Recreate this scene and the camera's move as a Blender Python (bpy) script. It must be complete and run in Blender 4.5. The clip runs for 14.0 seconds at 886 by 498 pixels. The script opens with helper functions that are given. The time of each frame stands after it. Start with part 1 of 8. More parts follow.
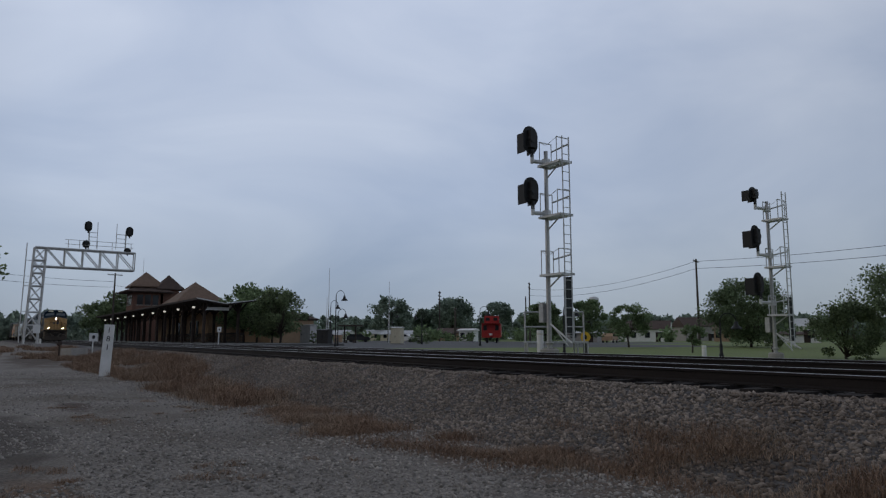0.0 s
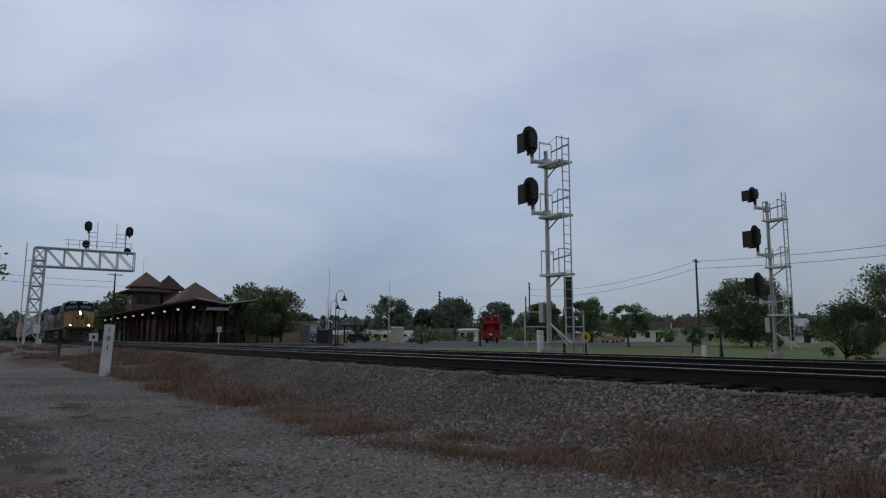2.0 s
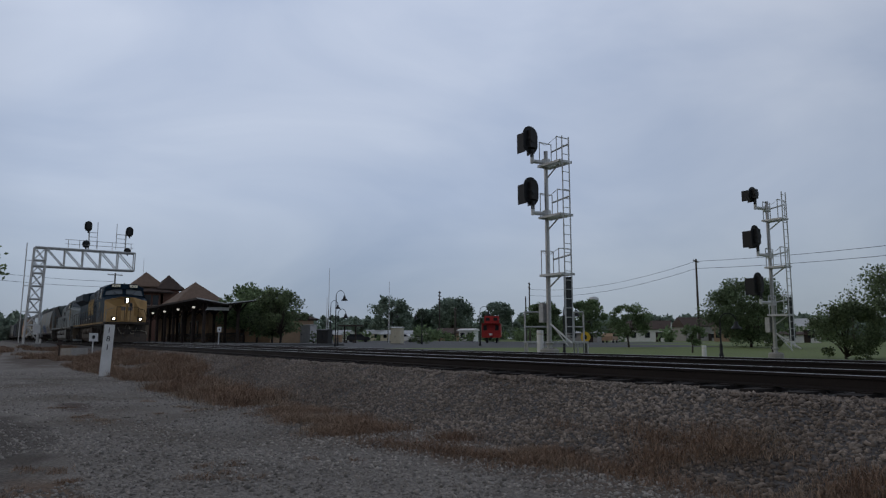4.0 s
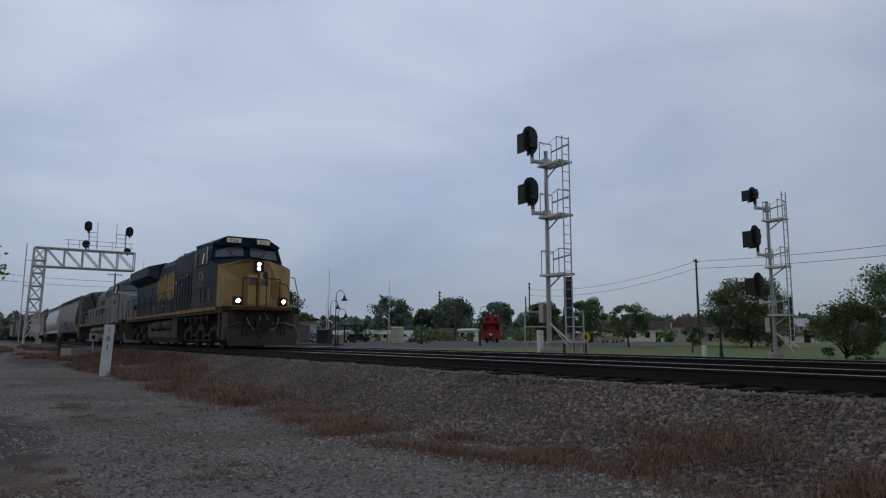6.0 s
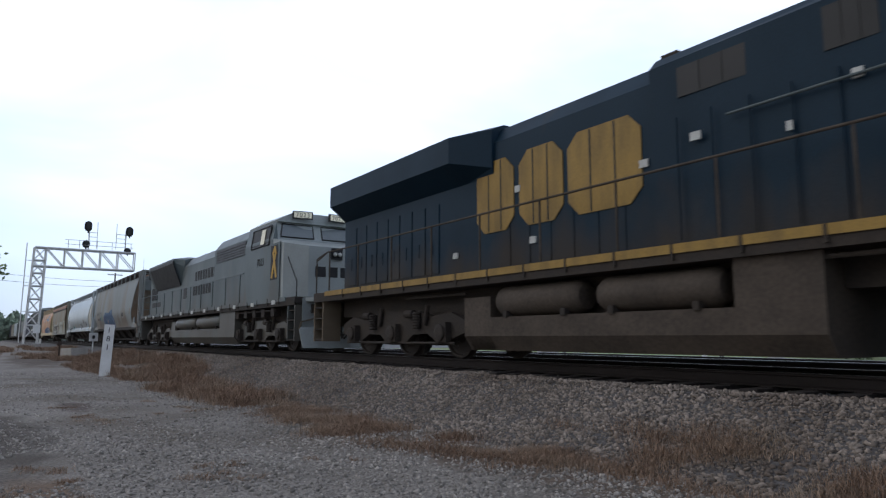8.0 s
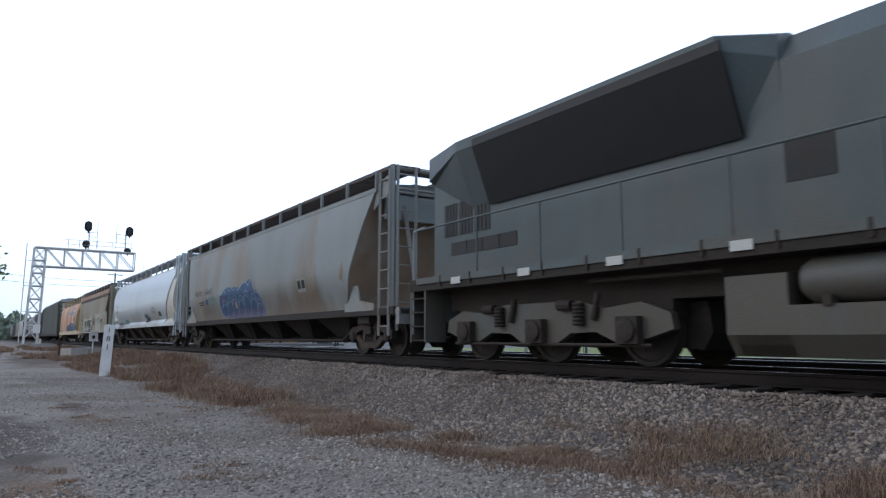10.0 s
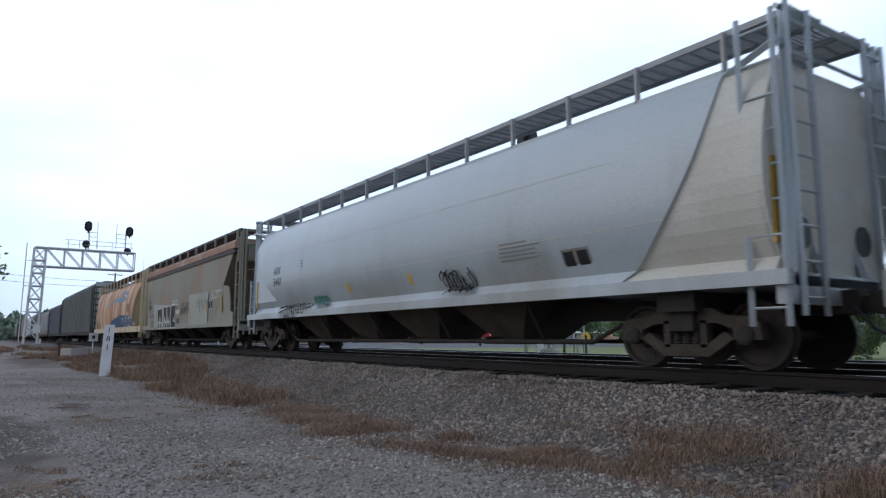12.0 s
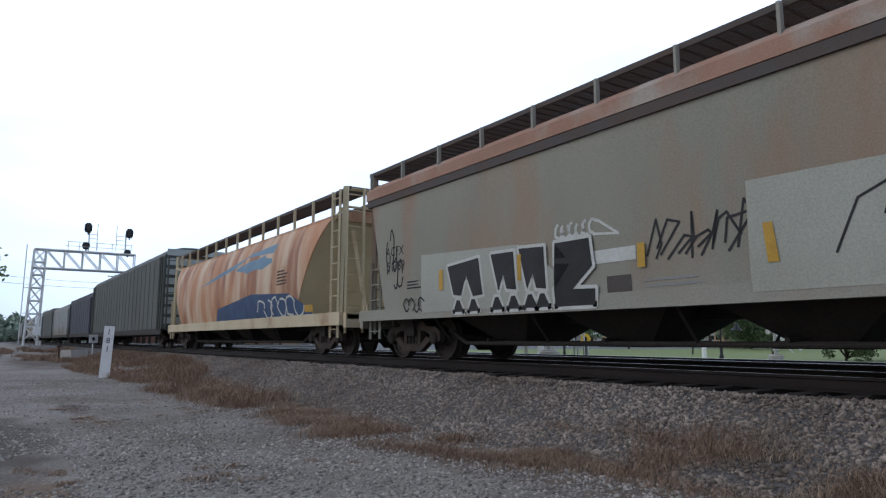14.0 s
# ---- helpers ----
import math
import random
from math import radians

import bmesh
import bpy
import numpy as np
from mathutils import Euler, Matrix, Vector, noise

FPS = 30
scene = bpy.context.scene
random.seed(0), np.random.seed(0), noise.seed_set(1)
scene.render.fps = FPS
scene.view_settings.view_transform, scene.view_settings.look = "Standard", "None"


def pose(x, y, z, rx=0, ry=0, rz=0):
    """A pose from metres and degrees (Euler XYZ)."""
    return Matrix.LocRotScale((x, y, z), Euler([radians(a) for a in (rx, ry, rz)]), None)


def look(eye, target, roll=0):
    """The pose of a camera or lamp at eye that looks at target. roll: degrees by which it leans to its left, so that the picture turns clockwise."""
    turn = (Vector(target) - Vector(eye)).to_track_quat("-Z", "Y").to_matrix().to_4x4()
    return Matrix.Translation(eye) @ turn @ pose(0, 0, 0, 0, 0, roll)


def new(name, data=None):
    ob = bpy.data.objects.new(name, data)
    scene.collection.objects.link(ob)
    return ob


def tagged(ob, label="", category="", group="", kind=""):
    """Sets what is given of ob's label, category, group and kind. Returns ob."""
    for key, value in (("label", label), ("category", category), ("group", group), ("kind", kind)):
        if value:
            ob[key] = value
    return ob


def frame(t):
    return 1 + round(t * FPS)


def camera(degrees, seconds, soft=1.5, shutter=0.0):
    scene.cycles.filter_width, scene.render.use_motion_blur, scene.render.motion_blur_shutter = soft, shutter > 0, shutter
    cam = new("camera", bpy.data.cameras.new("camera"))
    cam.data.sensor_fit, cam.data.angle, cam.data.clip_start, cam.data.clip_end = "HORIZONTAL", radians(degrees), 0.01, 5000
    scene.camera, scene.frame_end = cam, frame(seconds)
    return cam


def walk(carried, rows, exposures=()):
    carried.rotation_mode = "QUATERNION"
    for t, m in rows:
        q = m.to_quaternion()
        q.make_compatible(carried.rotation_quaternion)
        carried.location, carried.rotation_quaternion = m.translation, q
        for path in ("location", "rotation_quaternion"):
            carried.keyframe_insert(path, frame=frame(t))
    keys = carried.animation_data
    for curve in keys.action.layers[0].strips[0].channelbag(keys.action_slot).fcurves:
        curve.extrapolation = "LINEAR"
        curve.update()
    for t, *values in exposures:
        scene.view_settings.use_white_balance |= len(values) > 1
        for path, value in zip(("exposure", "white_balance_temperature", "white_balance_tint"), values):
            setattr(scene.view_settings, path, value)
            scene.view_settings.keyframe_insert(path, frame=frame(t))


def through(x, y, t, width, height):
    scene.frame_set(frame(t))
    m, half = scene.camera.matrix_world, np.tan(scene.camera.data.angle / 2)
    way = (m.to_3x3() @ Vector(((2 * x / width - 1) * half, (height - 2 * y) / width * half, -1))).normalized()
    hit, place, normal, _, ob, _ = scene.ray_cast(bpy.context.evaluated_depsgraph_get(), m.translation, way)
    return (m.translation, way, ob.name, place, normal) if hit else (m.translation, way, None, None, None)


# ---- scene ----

# camera: stands by the track, low, and tilts up by a hair at the end
EYE = (0.0, 0.0, 0.421)
YAW, PITCH = -0.97715, 0.13066


def aim(pitch):
    return look(EYE, (EYE[0] + math.sin(YAW) * math.cos(pitch), EYE[1] + math.cos(YAW) * math.cos(pitch), EYE[2] + math.sin(pitch)), 0.0)


cam = camera(66.24, 14.0, soft=1.25, shutter=0.10)
walk(cam, [(0, aim(PITCH)), (6.0, aim(PITCH)), (13.4, aim(PITCH)), (13.7, aim(PITCH + 0.0010)), (14.0, aim(PITCH + 0.0025))],
     exposures=[(0, -0.05, 6500, 10), (6.3, -0.05, 6500, 10), (6.9, 0.0, 6500, 10), (7.4, 0.12, 6500, 10), (7.8, 0.8, 6450, 10), (8.2, 1.2, 6300, 10), (10.3, 1.45, 6150, 10),
                (11.0, 1.45, 6150, 10), (12.0, 1.14, 6100, 10), (13.0, 1.08, 6100, 10), (14.0, 1.26, 6150, 10)])

# overcast evening sky: nishita dimmed under a cloud deck, and a very wide weak sun
world = bpy.data.worlds.new("world")
scene.world = world
world.use_nodes = True
wt = world.node_tree
wt.nodes.clear()
W = wt.nodes.new
w_out, w_bg, w_sky = W("ShaderNodeOutputWorld"), W("ShaderNodeBackground"), W("ShaderNodeTexSky")
w_sky.sky_type, w_sky.sun_disc, w_sky.sun_elevation, w_sky.sun_rotation = "NISHITA", False, radians(24), radians(-150)
w_tc, w_map, w_n1, w_n2 = W("ShaderNodeTexCoord"), W("ShaderNodeMapping"), W("ShaderNodeTexNoise"), W("ShaderNodeTexNoise")
w_map.inputs["Scale"].default_value = (1.0, 1.0, 2.6)
w_map.inputs["Rotation"].default_value = (0.0, 0.35, 0.4)
w_n1.inputs["Scale"].default_value, w_n1.inputs["Detail"].default_value, w_n1.inputs["Roughness"].default_value = 2.1, 5.0, 0.5
w_n1.inputs["Distortion"].default_value = 0.5
w_n2.inputs["Scale"].default_value, w_n2.inputs["Detail"].default_value = 0.9, 2.0
w_sep, w_ramp, w_add, w_cr, w_mix = W("ShaderNodeSeparateXYZ"), W("ShaderNodeValToRGB"), W("ShaderNodeMath"), W("ShaderNodeValToRGB"), W("ShaderNodeMix")
w_tint = W("ShaderNodeMix")
# the deck is darker towards the horizon
w_ramp.color_ramp.elements[0].position, w_ramp.color_ramp.elements[0].color = 0.0, (0.27, 0.325, 0.405, 1)
w_ramp.color_ramp.elements[1].position, w_ramp.color_ramp.elements[1].color = 0.48, (0.54, 0.60, 0.725, 1)
e = w_ramp.color_ramp.elements.new(0.2)
e.color = (0.425, 0.49, 0.612, 1)
e = w_ramp.color_ramp.elements.new(0.95)
e.color = (0.17, 0.19, 0.23, 1)
w_cr.color_ramp.elements[0].position, w_cr.color_ramp.elements[0].color = 0.36, (0.74, 0.79, 0.87, 1)
w_cr.color_ramp.elements[1].position, w_cr.color_ramp.elements[1].color = 0.64, (1.30, 1.25, 1.18, 1)
w_add.operation = "MULTIPLY_ADD"
w_add.inputs[1].default_value, w_add.inputs[2].default_value = 0.5, 0.0
w_mix.data_type, w_mix.blend_type = "RGBA", "MULTIPLY"
w_mix.inputs[0].default_value = 1.0
w_tint.data_type = "RGBA"
w_tint.inputs[0].default_value = 0.012
ln = wt.links.new
ln(w_tc.outputs["Generated"], w_map.inputs["Vector"]), ln(w_map.outputs["Vector"], w_n1.inputs["Vector"]), ln(w_map.outputs["Vector"], w_n2.inputs["Vector"])
ln(w_tc.outputs["Generated"], w_sep.inputs[0]), ln(w_sep.outputs["Z"], w_ramp.inputs["Fac"])
w_sum = W("ShaderNodeMath")
w_sum.operation = "ADD"
ln(w_n2.outputs[0], w_add.inputs[0])
w_half = W("ShaderNodeMath")
w_half.operation = "MULTIPLY"
w_half.inputs[1].default_value = 0.5
ln(w_n1.outputs[0], w_half.inputs[0]), ln(w_half.outputs[0], w_sum.inputs[0]), ln(w_add.outputs[0], w_sum.inputs[1])
ln(w_sum.outputs[0], w_cr.inputs["Fac"])
ln(w_ramp.outputs["Color"], w_mix.inputs[6]), ln(w_cr.outputs["Color"], w_mix.inputs[7])
# the light comes from beyond the tracks: the deck dims smoothly towards the other side
w_dot, w_dim, w_mul = W("ShaderNodeVectorMath"), W("ShaderNodeMapRange"), W("ShaderNodeMix")
w_dot.operation = "DOT_PRODUCT"
w_dot.inputs[1].default_value = (0.0, 1.0, 0.0)
w_dim.inputs[1].default_value, w_dim.inputs[2].default_value, w_dim.inputs[3].default_value, w_dim.inputs[4].default_value = -0.85, 0.05, 0.26, 1.0
w_mul.data_type, w_mul.blend_type = "RGBA", "MULTIPLY"
w_mul.inputs[0].default_value = 1.0
ln(w_tc.outputs["Generated"], w_dot.inputs[0]), ln(w_dot.outputs["Value"], w_dim.inputs[0])
# and the deck thickens towards the far end of the lawn
w_dot2, w_dim2, w_both = W("ShaderNodeVectorMath"), W("ShaderNodeMapRange"), W("ShaderNodeMath")
w_dot2.operation, w_both.operation = "DOT_PRODUCT", "MULTIPLY"
w_dot2.inputs[1].default_value = (0.55, 0.80, -0.22)
w_dim2.inputs[1].default_value, w_dim2.inputs[2].default_value, w_dim2.inputs[3].default_value, w_dim2.inputs[4].default_value = 0.0, 0.55, 1.04, 0.76
ln(w_tc.outputs["Generated"], w_dot2.inputs[0]), ln(w_dot2.outputs["Value"], w_dim2.inputs[0]), ln(w_dim.outputs[0], w_both.inputs[0]), ln(w_dim2.outputs[0], w_both.inputs[1])
ln(w_mix.outputs[2], w_mul.inputs[6]), ln(w_both.outputs[0], w_mul.inputs[7]), ln(w_mul.outputs[2], w_tint.inputs[6]), ln(w_sky.outputs["Color"], w_tint.inputs[7])
ln(w_tint.outputs[2], w_bg.inputs["Color"]), ln(w_bg.outputs[0], w_out.inputs["Surface"])
w_bg.inputs["Strength"].default_value = 1.0

sun = new("sun", bpy.data.lights.new("sun", "SUN"))
sun.data.energy, sun.data.angle, sun.data.color = 0.3, radians(50), (1.0, 0.96, 0.9)
sun.matrix_world = look((0, 0, 50), (0 + 20, 34, 50 - 28))


# ---- materials ----
def mat(name, base, rough=0.7, metal=0.0, second=None, scale=3.0, amount=0.5, stretch=(1, 1, 1), grain=40.0, grain_amt=0.12, bump=0.15, bump_scale=None,
        third=None, third_scale=0.7, third_cut=(0.52, 0.68), spread=0.0, island=0.0, emit=0.0, spec=0.35, dust=None, dust_z=(2.4, 1.2), through=0.0, soil=()):
    """Two scales of variation: patches of a second and third colour, fine grain, and bump."""
    m = bpy.data.materials.new(name)
    m.use_nodes = True
    t = m.node_tree
    N, L = t.nodes.new, t.links.new
    b = t.nodes["Principled BSDF"]
    tc, mp = N("ShaderNodeTexCoord"), N("ShaderNodeMapping")
    mp.inputs["Scale"].default_value = stretch
    L(tc.outputs["Object"], mp.inputs["Vector"])

    def noise_tex(s, detail, vec):
        n = N("ShaderNodeTexNoise")
        n.inputs["Scale"].default_value, n.inputs["Detail"].default_value = s, detail
        L(vec, n.inputs["Vector"])
        return n

    def mix(fac, a, bb, kind="MIX"):
        x = N("ShaderNodeMix")
        x.data_type, x.blend_type = "RGBA", kind
        if isinstance(fac, float):
            x.inputs[0].default_value = fac
        else:
            L(fac, x.inputs[0])
        for sock, v in ((x.inputs[6], a), (x.inputs[7], bb)):
            if isinstance(v, tuple):
                sock.default_value = (*v[:3], 1)
            else:
                L(v, sock)
        return x.outputs[2]

    def ramp(v, lo, hi, top=1.0):
        r = N("ShaderNodeMapRange")
        r.inputs[1].default_value, r.inputs[2].default_value, r.inputs[4].default_value = lo, hi, top
        L(v, r.inputs[0])
        return r.outputs[0]

    col = base
    n1 = noise_tex(scale, 6, mp.outputs[0])
    second = second or tuple(c * 0.7 for c in base)
    col = mix(ramp(n1.outputs[0], 0.38, 0.68, amount), base, second)
    if third:
        n3 = noise_tex(third_scale, 8, mp.outputs[0])
        col = mix(ramp(n3.outputs[0], third_cut[0], third_cut[1], 0.9), col, third)
    if dust:
        # road dust and rust thrown up from the wheels: patchy, thicker low down
        n4, sp, dz, ad = noise_tex(0.9, 7, mp.outputs[0]), N("ShaderNodeSeparateXYZ"), N("ShaderNodeMapRange"), N("ShaderNodeMath")
        L(tc.outputs["Object"], sp.inputs[0]), L(sp.outputs["Z"], dz.inputs[0])
        dz.inputs[1].default_value, dz.inputs[2].default_value, dz.inputs[3].default_value, dz.inputs[4].default_value = dust_z[0], dust_z[1], -0.12, 0.3
        ad.operation = "ADD"
        L(n4.outputs[0], ad.inputs[0]), L(dz.outputs[0], ad.inputs[1])
        col = mix(ramp(ad.outputs[0], 0.5, 0.78, 0.85), col, dust)
    for cx, cy, rx, ry, colour in soil:
        # bare or oily patches lying on the ground, with ragged rims
        at, wob, ln_, sm = N("ShaderNodeMapping"), noise_tex(1.3, 7, tc.outputs["Object"]), N("ShaderNodeVectorMath"), N("ShaderNodeMath")
        at.inputs["Location"].default_value, at.inputs["Scale"].default_value = (-cx / rx, -cy / ry, 0), (1 / rx, 1 / ry, 0)
        ln_.operation, sm.operation = "LENGTH", "MULTIPLY_ADD"
        sm.inputs[1].default_value = 1.6
        L(tc.outputs["Object"], at.inputs["Vector"]), L(at.outputs[0], ln_.inputs[0]), L(wob.outputs[0], sm.inputs[0]), L(ln_.outputs["Value"], sm.inputs[2])
        col = mix(ramp(sm.outputs[0], 2.0, 1.5, 0.9), col, colour)
    n2 = noise_tex(grain, 3, tc.outputs["Object"])
    g = N("ShaderNodeMapRange")
    g.inputs[1].default_value, g.inputs[2].default_value = 0.3, 0.7
    g.inputs[3].default_value, g.inputs[4].default_value = 1 - grain_amt, 1 + grain_amt
    L(n2.outputs[0], g.inputs[0])
    col = mix(1.0, col, g.outputs[0], "MULTIPLY")
    if spread or island:
        oi = N("ShaderNodeObjectInfo") if spread else N("ShaderNodeNewGeometry")
        r = N("ShaderNodeMapRange")
        k = spread or island
        r.inputs[3].default_value, r.inputs[4].default_value = 1 - k, 1 + k
        L(oi.outputs["Random"] if spread else oi.outputs["Random Per Island"], r.inputs[0])
        col = mix(1.0, col, r.outputs[0], "MULTIPLY")
    L(col, b.inputs["Base Color"])
    rr = N("ShaderNodeMapRange")
    rr.inputs[3].default_value, rr.inputs[4].default_value = max(rough - 0.12, 0.03), min(rough + 0.12, 1)
    L(n1.outputs[0], rr.inputs[0]), L(rr.outputs[0], b.inputs["Roughness"])
    b.inputs["Metallic"].default_value, b.inputs["Specular IOR Level"].default_value = metal, spec
    if bump:
        bp = N("ShaderNodeBump")
        bp.inputs["Strength"].default_value, bp.inputs["Distance"].default_value = bump, 0.02
        L((noise_tex(bump_scale, 4, tc.outputs["Object"]) if bump_scale else n2).outputs[0], bp.inputs["Height"])
        L(bp.outputs[0], b.inputs["Normal"])
    if through:
        # light that comes through a leaf
        tl, ms = N("ShaderNodeBsdfTranslucent"), N("ShaderNodeMixShader")
        L(col, tl.inputs["Color"])
        ms.inputs[0].default_value = through
        L(b.outputs[0], ms.inputs[1]), L(tl.outputs[0], ms.inputs[2]), L(ms.outputs[0], t.nodes["Material Output"].inputs["Surface"])
    if emit:
        b.inputs["Emission Color"].default_value, b.inputs["Emission Strength"].default_value = (*base, 1), emit
    return m


